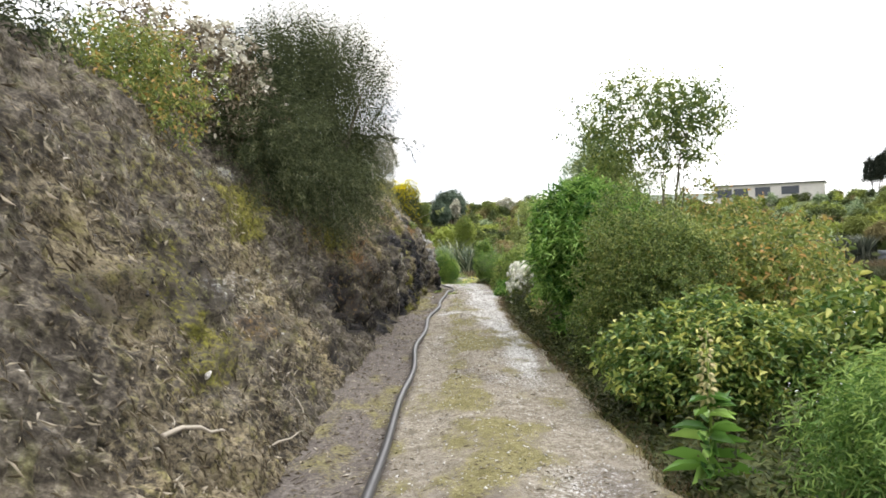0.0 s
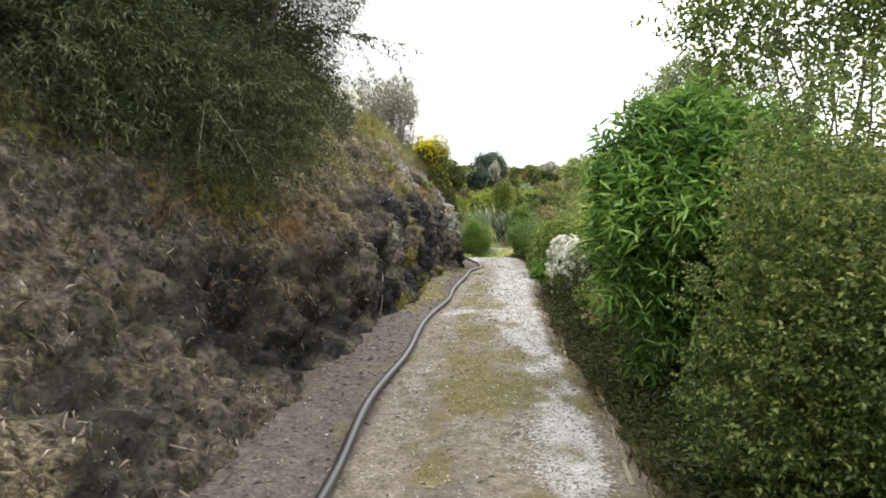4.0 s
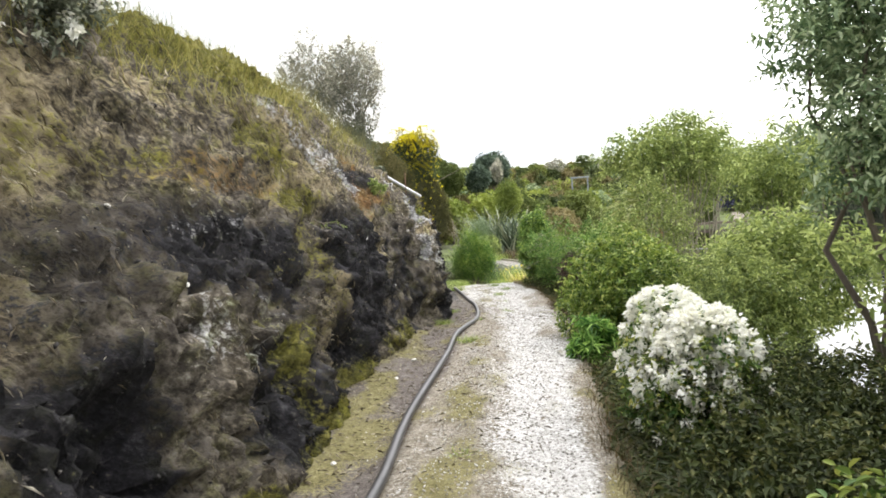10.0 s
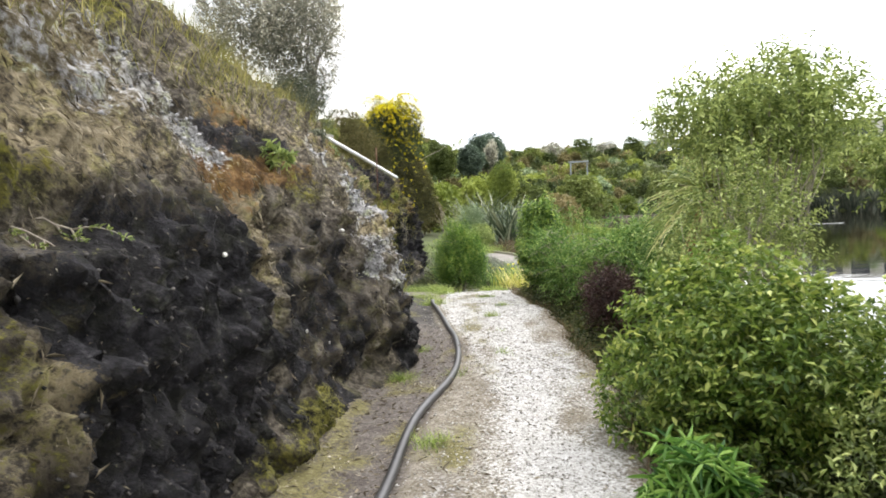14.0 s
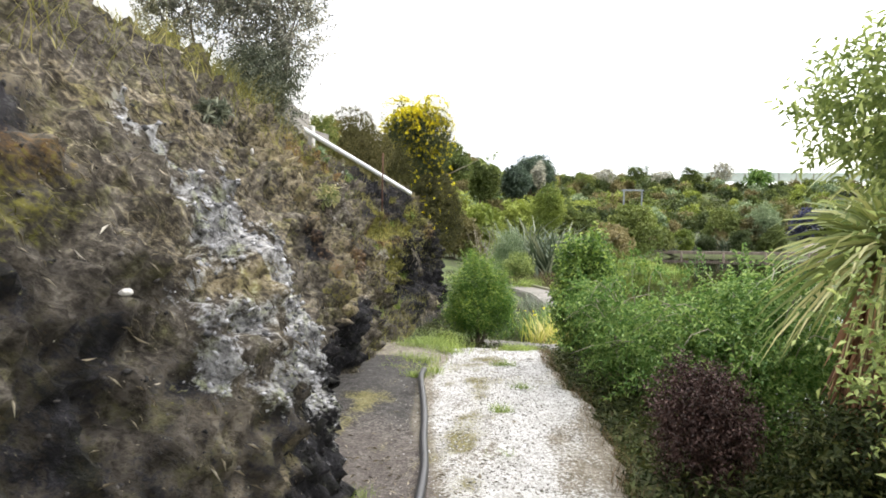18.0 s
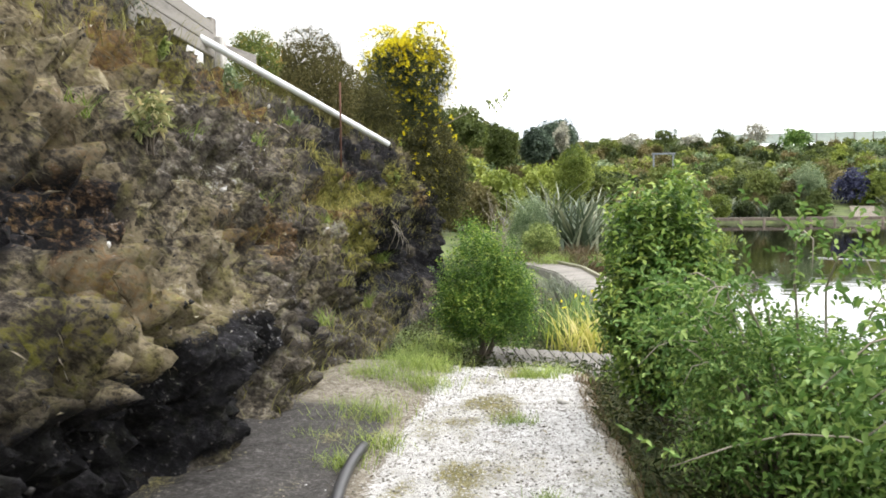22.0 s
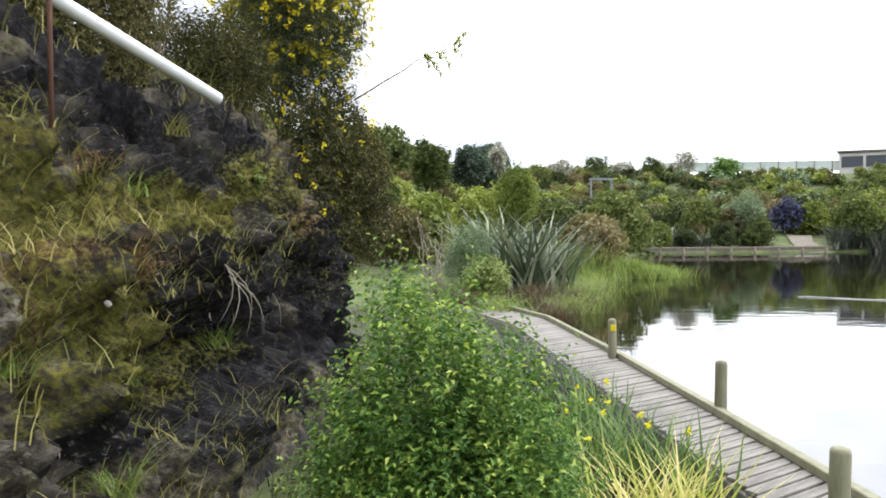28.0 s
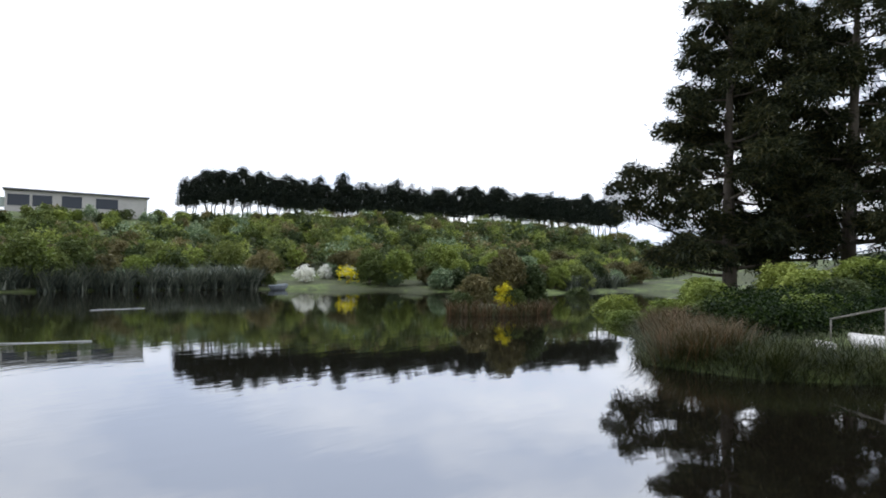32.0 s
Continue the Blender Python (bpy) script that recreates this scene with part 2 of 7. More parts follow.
M["olive_grass"] = leaf_mat("olive_grass", [(0.1, (0.05, 0.058, 0.016)), (0.5, (0.1, 0.112, 0.03)), (0.95, (0.19, 0.185, 0.07))], 0.6, 0.3)
M["reed"] = leaf_mat("reed_blade", [(0.1, (0.05, 0.06, 0.02)), (0.55, (0.085, 0.07, 0.03)), (0.95, (0.19, 0.13, 0.065))], 0.6, 0.2, gain=0.85)
M["dry"] = leaf_mat("dry_thatch", [(0.1, (0.07, 0.056, 0.04)), (0.45, (0.17, 0.14, 0.1)), (0.8, (0.32, 0.28, 0.21)), (1.0, (0.55, 0.5, 0.43))], 0.8, 0.1, gain=1.0, warm=1.0)
M["thatch"] = leaf_mat("straw_thatch", [(0.1, (0.09, 0.072, 0.05)), (0.45, (0.22, 0.185, 0.13)), (0.8, (0.38, 0.335, 0.25)), (1.0, (0.6, 0.56, 0.48))], 0.8, 0.1, gain=1.0, warm=1.0)
M["moss"] = leaf_mat("moss", [(0.1, (0.05, 0.048, 0.01)), (0.5, (0.13, 0.125, 0.028)), (0.95, (0.26, 0.24, 0.07))], 0.8, 0.2, gain=1.0, warm=1.0)
M["sedge"] = leaf_mat("sedge_blade", [(0.1, (0.02, 0.03, 0.01)), (0.55, (0.05, 0.065, 0.018)), (0.95, (0.11, 0.12, 0.035))], 0.6, 0.2, gain=0.7, warm=1.0)
M["bramble"] = leaf_mat("bramble_leaf", [(0.1, (0.012, 0.028, 0.008)), (0.55, (0.03, 0.062, 0.012)), (0.95, (0.085, 0.14, 0.02))], 0.7, 0.25, gain=0.5, warm=1.0)
M["fresh"] = leaf_mat("fresh_leaf", [(0.1, (0.02, 0.05, 0.014)), (0.5, (0.055, 0.1, 0.022)), (0.8, (0.11, 0.17, 0.038)), (1.0, (0.2, 0.255, 0.065))], 0.34, 0.3, 2.5, warm=1.05)
M["choisya"] = leaf_mat("choisya_leaf", [(0.1, (0.03, 0.06, 0.014)), (0.45, (0.075, 0.125, 0.025)), (0.8, (0.15, 0.2, 0.05)), (1.0, (0.25, 0.29, 0.085))], 0.3, 0.35, 2.5, warm=1.06, gain=1.7)
M["far_flax"] = leaf_mat("far_flax_blade", [(0.1, (0.02, 0.03, 0.022)), (0.55, (0.045, 0.06, 0.042)), (0.95, (0.12, 0.14, 0.1))], 0.45, 0.15)
M["young_lance"] = leaf_mat("young_lance_leaf", [(0.1, (0.05, 0.1, 0.018)), (0.5, (0.12, 0.19, 0.035)), (0.95, (0.25, 0.32, 0.08))], 0.35, 0.4, warm=1.06)
M["end_leaf"] = leaf_mat("end_bush_leaf", [(0.1, (0.016, 0.045, 0.01)), (0.5, (0.045, 0.092, 0.018)), (0.8, (0.1, 0.16, 0.032)), (1.0, (0.2, 0.25, 0.055))], 0.42, 0.35, 2.5, gain=2.2, warm=1.05)
M["flax"] = leaf_mat("flax_blade", [(0.1, (0.03, 0.05, 0.03)), (0.55, (0.07, 0.1, 0.06)), (0.95, (0.17, 0.2, 0.13))], 0.4, 0.15, gain=1.65)
M["cabbage"] = leaf_mat("cabbage_blade", [(0.1, (0.06, 0.09, 0.03)), (0.55, (0.14, 0.18, 0.06)), (0.95, (0.3, 0.32, 0.15))], 0.4, 0.2)
M["skirt"] = leaf_mat("dead_blade", [(0.1, (0.06, 0.035, 0.02)), (0.55, (0.15, 0.09, 0.05)), (0.95, (0.28, 0.19, 0.11))], 0.8, 0.1)
M["iris"] = leaf_mat("yellow_striped_blade", [(0.1, (0.2, 0.26, 0.04)), (0.45, (0.26, 0.28, 0.075)), (0.95, (0.42, 0.4, 0.19))], 0.45, 0.35, gain=1.6)
M["iris_green"] = leaf_mat("iris_blade", [(0.1, (0.03, 0.07, 0.02)), (0.55, (0.08, 0.15, 0.035)), (0.95, (0.2, 0.28, 0.07))], 0.5, 0.3, gain=1.45)
M["pine"] = leaf_mat("pine_needles", [(0.1, (0.014, 0.02, 0.011)), (0.55, (0.055, 0.066, 0.03)), (0.95, (0.15, 0.14, 0.06))], 0.6, 0.1, 0.3, gain=0.95, warm=1.0)
M["hedge"] = leaf_mat("row_tree_leaf", [(0.1, (0.008, 0.012, 0.01)), (0.55, (0.02, 0.027, 0.02)), (0.95, (0.045, 0.05, 0.035))], 0.6, 0.1, 0.3, gain=2.0, warm=1.0)
M["far_dark"] = leaf_mat("far_dark_leaf", [(0.1, (0.018, 0.03, 0.011)), (0.55, (0.04, 0.062, 0.022)), (0.95, (0.08, 0.105, 0.038))], 0.6, 0.25, 0.4, gain=1.45, warm=1.1, vary=0.5, clump_v=1.9, leaf_v=0.3)
M["far_mid"] = leaf_mat("far_mid_leaf", [(0.1, (0.034, 0.052, 0.015)), (0.55, (0.078, 0.108, 0.03)), (0.95, (0.14, 0.17, 0.05))], 0.6, 0.25, 0.4, gain=1.65, warm=1.1, vary=0.5, clump_v=1.9, leaf_v=0.3)
M["far_lime"] = leaf_mat("far_lime_leaf", [(0.1, (0.05, 0.078, 0.016)), (0.55, (0.12, 0.16, 0.034)), (0.95, (0.21, 0.25, 0.065))], 0.6, 0.25, 0.4, gain=1.85, warm=1.1, vary=0.5, clump_v=1.9, leaf_v=0.3)
M["far_olive"] = leaf_mat("far_olive_leaf", [(0.1, (0.045, 0.046, 0.02)), (0.55, (0.1, 0.098, 0.04)), (0.95, (0.18, 0.165, 0.08))], 0.6, 0.25, 0.4, gain=1.55, warm=1.1, vary=0.5, clump_v=1.9, leaf_v=0.3)
M["far_blue"] = leaf_mat("far_blue_leaf", [(0.1, (0.03, 0.035, 0.07)), (0.55, (0.06, 0.065, 0.13)), (0.95, (0.12, 0.13, 0.2))], 0.6, 0.2, 0.4, gain=1.1, warm=1.0)
M["blue_green"] = leaf_mat("blue_green_leaf", [(0.1, (0.022, 0.036, 0.026)), (0.55, (0.05, 0.072, 0.052)), (0.95, (0.1, 0.13, 0.095))], 0.6, 0.2, 0.6, gain=1.7, warm=1.0)
M["bark"] = plain_mat("bark", (0.05, 0.04, 0.03), (0.17, 0.14, 0.11), 25, 0.9, 0, 0.6, 0.02, (1, 1, 0.25))
M["pale_bark"] = plain_mat("pale_bark", (0.14, 0.12, 0.09), (0.36, 0.32, 0.26), 30, 0.85, 0, 0.4, 0.01, (1, 1, 0.25))
M["wood"] = plain_mat("weathered_timber", (0.09, 0.08, 0.068), (0.27, 0.25, 0.22), 18, 0.85, 0, 0.5, 0.006, (1, 6, 6))
M["deck"] = plain_mat("dark_deck_timber", (0.05, 0.046, 0.04), (0.2, 0.187, 0.167), 16, 0.85, 0, 0.5, 0.008, (6, 1, 6))
M["post"] = plain_mat("green_grey_timber", (0.11, 0.11, 0.06), (0.27, 0.26, 0.17), 20, 0.85, 0, 0.5, 0.008, (3, 3, 0.5))
M["hose"] = plain_mat("black_hose", (0.012, 0.012, 0.013), (0.05, 0.05, 0.053), 8, 0.42, 0, 0.1, 0.002)
M["pvc"] = plain_mat("white_pipe", (0.5, 0.52, 0.53), (0.8, 0.81, 0.82), 9, 0.4, 0, 0.1, 0.002)
M["stone"] = plain_mat("pale_stone", (0.3, 0.28, 0.25), (0.66, 0.64, 0.6), 20, 0.85, 0, 0.4, 0.01)
M["iron"] = plain_mat("rusty_iron", (0.06, 0.03, 0.02), (0.15, 0.07, 0.045), 30, 0.8, 0.3, 0.3, 0.004)
M["house_wall"] = plain_mat("cream_cladding", (0.5, 0.48, 0.44), (0.68, 0.66, 0.62), 3, 0.7, 0, 0.1, 0.01)
M["metal_roof"] = plain_mat("grey_roof", (0.12, 0.12, 0.12), (0.22, 0.22, 0.22), 3, 0.5, 0.2, 0.1, 0.01)
M["frame_paint"] = plain_mat("pale_blue_paint", (0.14, 0.17, 0.19), (0.25, 0.28, 0.3), 10, 0.6, 0, 0.1, 0.005)
M["mesh_cloth"] = plain_mat("pale_green_windbreak", (0.38, 0.46, 0.42), (0.6, 0.66, 0.62), 2, 0.8, 0, 0.1, 0.01)
m_, n_, l_, b_ = mat_new("window_glass", 0.06, 0, 0.6)
b_.inputs["Base Color"].default_value = (0.05, 0.06, 0.075, 1)
M["glass"] = m_


def ground_mat(name, stops, scale, rough=0.95, bump_d=0.03, patch_stops=None, patch_scale=0.4):
    m, n, l, b = mat_new(name, rough)
    pos = n.new("ShaderNodeNewGeometry").outputs["Position"]
    fine, mid = noise_tex(n, l, scale, 8, 0.7, vec=pos), noise_tex(n, l, scale * 0.2, 4, 0.6, vec=pos)
    r = ramp(n, stops)
    l.new(fine.outputs[0], r.inputs[0])
    col = r.outputs[0]
    if patch_stops:
        big = noise_tex(n, l, patch_scale, 6, 0.65, vec=pos)
        pr = ramp(n, [(0.46, (0, 0, 0)), (0.56, (1, 1, 1))])
        l.new(big.outputs[0], pr.inputs[0])
        r2 = ramp(n, patch_stops)
        l.new(mid.outputs[0], r2.inputs[0])
        col = mix_rgb(n, l, col, r2.outputs[0], pr.outputs[0])
    l.new(col, b.inputs["Base Color"])
    bump(n, l, fine.outputs[0], b, 0.7, bump_d)
    return m


M["ground"] = ground_mat("grassy_ground", [(0.3, (0.025, 0.028, 0.014)), (0.5, (0.055, 0.066, 0.024)), (0.7, (0.11, 0.11, 0.05))], 6, 0.95, 0.05,
                         [(0.35, (0.05, 0.07, 0.02)), (0.65, (0.13, 0.17, 0.045))], 0.15)

# Pond water: dark, still, faintly rippled.
m_, n_, l_, b_ = mat_new("pond_water", 0.03, 0, 0.5)
b_.inputs["Base Color"].default_value = (0.007, 0.006, 0.004, 1)
b_.inputs["IOR"].default_value = 2.65
pos_ = n_.new("ShaderNodeNewGeometry").outputs["Position"]
mp_ = n_.new("ShaderNodeMapping")
mp_.inputs["Scale"].default_value = (0.6, 1.6, 1)
l_.new(pos_, mp_.inputs[0])
w1 = noise_tex(n_, l_, 1.4, 3, 0.5, vec=mp_.outputs[0])
bump(n_, l_, w1.outputs[0], b_, 0.06, 0.05)
M["water"] = m_


# Tinted surfaces: the vertex attribute "kind" weighs what lies on the soil (x: moss, y: pale crust, z: rust).
def tinted_mat(name, stops, fine_scale, moss, pale, rust, dark_stops, bump_d, straw=None, slope=False):
    m, n, l, b = mat_new(name, 0.95, 0, 0.25)
    pos = n.new("ShaderNodeNewGeometry").outputs["Position"]
    vec = pos
    if slope:
        turn, squash = n.new("ShaderNodeMapping"), n.new("ShaderNodeMapping")
        turn.inputs["Rotation"].default_value = (radians(35), 0, 0)
        squash.inputs["Scale"].default_value = (0.8, 0.38, 1)
        l.new(pos, turn.inputs[0])
        l.new(turn.outputs[0], squash.inputs[0])
        vec = squash.outputs[0]
    fine = noise_tex(n, l, fine_scale, 10, 0.72, vec=vec)
    mid = noise_tex(n, l, fine_scale * 0.25, 6, 0.6, vec=pos)
    mix = n.new("ShaderNodeMath")
    mix.operation = "MULTIPLY_ADD"
    l.new(mid.outputs[0], mix.inputs[0])
    mix.inputs[1].default_value = 0.55
    sub = n.new("ShaderNodeMath")
    sub.operation = "MULTIPLY_ADD"
    l.new(fine.outputs[0], sub.inputs[0])
    sub.inputs[1].default_value, sub.inputs[2].default_value = 0.95, -0.22
    l.new(sub.outputs[0], mix.inputs[2])
    base, peat, dry = ramp(n, stops), ramp(n, dark_stops), ramp(n, straw or stops)
    l.new(mix.outputs[0], dry.inputs[0])
    l.new(mix.outputs[0], base.inputs[0])
    l.new(mix.outputs[0], peat.inputs[0])
    at = n.new("ShaderNodeAttribute")
    at.attribute_name = "kind"
    sep = n.new("ShaderNodeSeparateColor")
    l.new(at.outputs["Color"], sep.inputs[0])
    at2 = n.new("ShaderNodeAttribute")
    at2.attribute_name = "soil_shade"
    rough_edge = n.new("ShaderNodeMath")
    rough_edge.operation = "MULTIPLY_ADD"
    l.new(fine.outputs[0], rough_edge.inputs[0])
    rough_edge.inputs[1].default_value, rough_edge.inputs[2].default_value = 2.4, -1.2

    def sharp(sock):
        a = n.new("ShaderNodeMath")
        a.operation = "ADD"
        l.new(sock, a.inputs[0])
        l.new(rough_edge.outputs[0], a.inputs[1])
        r = ramp(n, [(0.36, (0, 0, 0)), (0.68, (1, 1, 1))])
        l.new(a.outputs[0], r.inputs[0])
        return r.outputs[0]

    col = mix_rgb(n, l, base.outputs[0], dry.outputs[0], sharp(at.outputs["Alpha"])) if straw else base.outputs[0]
    # Dark layer: bare peat, and on the bank shade coloured in with it.
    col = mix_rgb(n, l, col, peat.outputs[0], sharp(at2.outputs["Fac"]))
    for sock, tones in zip((sep.outputs[2], sep.outputs[1], sep.outputs[0]), (rust, pale, moss)):
        r = ramp(n, tones)
        l.new(mix.outputs[0], r.inputs[0])
        col = mix_rgb(n, l, col, r.outputs[0], sharp(sock))
    if slope:
        broad, stain = noise_tex(n, l, 2.3, 6, 0.65, vec=vec), noise_tex(n, l, 6.5, 6, 0.7, vec=pos)
        tone = ramp(n, [(0.3, (0.55, 0.54, 0.55)), (0.5, (1.0, 1.0, 1.0)), (0.7, (1.4, 1.36, 1.26))])
        l.new(broad.outputs[0], tone.inputs[0])
        green = ramp(n, [(0.5, (1.0, 1.0, 1.0)), (0.64, (0.98, 1.06, 0.62))])
        l.new(stain.outputs[0], green.inputs[0])
        col = mix_rgb(n, l, mix_rgb(n, l, col, tone.outputs[0], 1.0, "MULTIPLY"), green.outputs[0], 0.8, "MULTIPLY")
    l.new(col, b.inputs["Base Color"])
    bump(n, l, mix.outputs[0], b, 1.0, bump_d)
    return m


M["bank"] = tinted_mat("bank_soil", [(0.34, (0.017, 0.014, 0.011)), (0.48, (0.062, 0.053, 0.042)), (0.6, (0.15, 0.131, 0.105)), (0.76, (0.34, 0.31, 0.26))], 34,
                       [(0.34, (0.03, 0.029, 0.008)), (0.52, (0.1, 0.095, 0.022)), (0.7, (0.24, 0.22, 0.06))],
                       [(0.36, (0.04, 0.04, 0.041)), (0.46, (0.15, 0.147, 0.145)), (0.56, (0.3, 0.297, 0.295)), (0.72, (0.6, 0.6, 0.61))],
                       [(0.34, (0.04, 0.02, 0.009)), (0.52, (0.115, 0.065, 0.028)), (0.72, (0.25, 0.155, 0.07))],
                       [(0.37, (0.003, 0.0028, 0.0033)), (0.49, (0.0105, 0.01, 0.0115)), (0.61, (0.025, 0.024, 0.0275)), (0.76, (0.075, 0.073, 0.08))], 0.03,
                       [(0.34, (0.05, 0.039, 0.024)), (0.48, (0.16, 0.132, 0.082)), (0.62, (0.28, 0.235, 0.155)), (0.78, (0.4, 0.355, 0.26))], slope=True)
M["path"] = tinted_mat("gravel_path", [(0.3, (0.09, 0.075, 0.055)), (0.5, (0.2, 0.175, 0.135)), (0.66, (0.34, 0.31, 0.26)), (0.8, (0.52, 0.5, 0.46))], 42,
                       [(0.3, (0.085, 0.075, 0.03)), (0.6, (0.2, 0.18, 0.08)), (0.8, (0.36, 0.33, 0.2))],
                       [(0.3, (0.24, 0.23, 0.21)), (0.5, (0.46, 0.45, 0.43)), (0.72, (0.68, 0.68, 0.67))],
                       [(0.3, (0.055, 0.046, 0.041)), (0.55, (0.135, 0.117, 0.104)), (0.8, (0.28, 0.255, 0.23))],
                       [(0.35, (0.03, 0.028, 0.026)), (0.6, (0.08, 0.075, 0.07)), (0.8, (0.2, 0.19, 0.18))], 0.018)

# Loose chips and clods: tone varies piece by piece.
def chip_mat(name, stops, rough=0.85):
    m, n, l, b = mat_new(name, rough)
    geo = n.new("ShaderNodeNewGeometry")
    fine = noise_tex(n, l, 60, 5, 0.6, vec=geo.outputs["Position"])
    mx = n.new("ShaderNodeMath")
    mx.operation = "MULTIPLY_ADD"
    l.new(fine.outputs[0], mx.inputs[0])
    mx.inputs[1].default_value = 0.35
    ad = n.new("ShaderNodeMath")
    ad.operation = "MULTIPLY_ADD"
    l.new(geo.outputs["Random Per Island"], ad.inputs[0])
    ad.inputs[1].default_value, ad.inputs[2].default_value = 0.8, -0.1
    l.new(ad.outputs[0], mx.inputs[2])
    r = ramp(n, stops)
    l.new(mx.outputs[0], r.inputs[0])
    l.new(r.outputs[0], b.inputs["Base Color"])
    bump(n, l, fine.outputs[0], b, 0.5, 0.01)
    return m


M["chips"] = chip_mat("gravel_chips", [(0.1, (0.12, 0.11, 0.09)), (0.5, (0.36, 0.34, 0.31)), (0.8, (0.6, 0.59, 0.57)), (1.0, (0.78, 0.78, 0.77))])
M["flakes"] = chip_mat("crust_flakes", [(0.1, (0.05, 0.05, 0.052)), (0.45, (0.2, 0.2, 0.205)), (0.8, (0.42, 0.42, 0.43)), (1.0, (0.66, 0.66, 0.68))], 0.95)
M["clods"] = chip_mat("earth_clods", [(0.1, (0.008, 0.008, 0.008)), (0.45, (0.027, 0.025, 0.024)), (0.75, (0.055, 0.05, 0.046)), (1.0, (0.12, 0.11, 0.1))], 0.95)


# ---- mesh helpers ----
rng = np.random.default_rng(7)


def mesh_np(name, verts, quads=None, tris=None, smooth=False):
    """A mesh from arrays of corners and faces."""
    me = bpy.data.meshes.new(name)
    q = np.zeros((0, 4), int) if quads is None else np.asarray(quads)
    t = np.zeros((0, 3), int) if tris is None else np.asarray(tris)
    me.vertices.add(len(verts))
    me.vertices.foreach_set("co", np.asarray(verts, np.float32).ravel())
    me.loops.add(q.size + t.size)
    me.loops.foreach_set("vertex_index", np.concatenate([q.ravel(), t.ravel()]).astype(np.int32))
    me.polygons.add(len(q) + len(t))
    me.polygons.foreach_set("loop_start", np.concatenate([np.arange(len(q)) * 4, q.size + np.arange(len(t)) * 3]).astype(np.int32))
    if smooth:
        me.polygons.foreach_set("use_smooth", np.ones(len(q) + len(t), bool))
    me.update(calc_edges=True)
    me.validate()
    return me


def put(name, me, material, parent=None, label=""):
    """One mesh as an object: a thing, or a part of one."""
    if not me.materials:
        me.materials.append(material)
    ob = new(name, me)
    if parent:
        ob.parent = parent
    if label:
        ob["label"] = label
    return ob


def part(name, bm, material, parent=None, label=""):
    me = bpy.data.meshes.new(name)
    bm.to_mesh(me)
    bm.free()
    return put(name, me, material, parent, label)


def empty(name, x=0, y=0, z=0, rz=0):
    ob = new(name)
    ob.matrix_world = pose(x, y, z, 0, 0, rz)
    return ob


def unit(v):
    return v / np.maximum(np.linalg.norm(v, axis=-1, keepdims=True), 1e-9)


def value_noise(p, seed=0):
    """Smooth noise in -1..1 at points p (N, 3)."""
    i = np.floor(p).astype(np.int64)
    f = p - i
    f = f * f * (3 - 2 * f)
    out = 0
    for dx in (0, 1):
        for dy in (0, 1):
            for dz in (0, 1):
                h = (i[:, 0] + dx) * 73856093 ^ (i[:, 1] + dy) * 19349663 ^ (i[:, 2] + dz) * 83492791 ^ (seed * 2654435761)
                h = ((h ^ (h >> 13)) * 1274126177) & 0x7FFFFFFF
                v = (h ^ (h >> 16)) % 100003 / 50001.5 - 1
                w = (f[:, 0] if dx else 1 - f[:, 0]) * (f[:, 1] if dy else 1 - f[:, 1]) * (f[:, 2] if dz else 1 - f[:, 2])
                out = out + w * v
    return out


def fbm(p, octaves=4, seed=0, gain=0.5):
    out, a = 0, 1.0
    for k in range(octaves):
        out = out + a * value_noise(p * 2**k, seed + k)
        a *= gain
    return out


def cells(p, seed):
    """Distances to the nearest and second nearest of one random point per unit cell."""
    i = np.floor(p).astype(np.int64)
    d1, d2 = np.full(len(p), 9.0), np.full(len(p), 9.0)
    for dx in (-1, 0, 1):
        for dy in (-1, 0, 1):
            for dz in (-1, 0, 1):
                c = i + (dx, dy, dz)
                h = c[:, 0] * 73856093 ^ c[:, 1] * 19349663 ^ c[:, 2] * 83492791 ^ (seed * 2654435761)
                q = []
                for k in range(3):
                    h = ((h ^ (h >> 13)) * 1274126177 + 12345 * k) & 0x7FFFFFFF
                    q.append((h ^ (h >> 16)) % 10007 / 10007)
                d = np.sqrt(((c + np.stack(q, 1) - p) ** 2).sum(1))
                d2 = np.minimum(d2, np.maximum(d, d1))
                d1 = np.minimum(d1, d)
    return d1, d2


def step(v, a, b):
    f = np.clip((v - a) / (b - a), 0, 1)
    return f * f * (3 - 2 * f)


def blob(y, z, cy, cz, ry, rz):
    return np.clip(1.25 - ((y - cy) / ry) ** 2 - ((z - cz) / rz) ** 2, 0, 1)


def tube(pts, radii, sides=8, cap=True):
    """A tapered tube along points."""
    pts, radii = np.asarray(pts, float), np.asarray(radii, float)
    n = len(pts)
    d = unit(np.gradient(pts, axis=0))
    ref = np.where(np.abs(d[:, 2:3]) > 0.9, np.array([[1.0, 0, 0]]), np.array([[0, 0, 1.0]]))
    a = unit(np.cross(d, ref))
    b = np.cross(d, a)
    ang = np.arange(sides) * 2 * math.pi / sides
    v = pts[:, None] + radii[:, None, None] * (np.cos(ang)[None, :, None] * a[:, None] + np.sin(ang)[None, :, None] * b[:, None])
    v = v.reshape(-1, 3)
    k = np.arange(n - 1)[:, None] * sides + np.arange(sides)[None]
    k2 = np.arange(n - 1)[:, None] * sides + (np.arange(sides)[None] + 1) % sides
    q = np.stack([k, k2, k2 + sides, k + sides], -1).reshape(-1, 4)
    t = []
    if cap:
        v = np.concatenate([v, pts[:1], pts[-1:]])
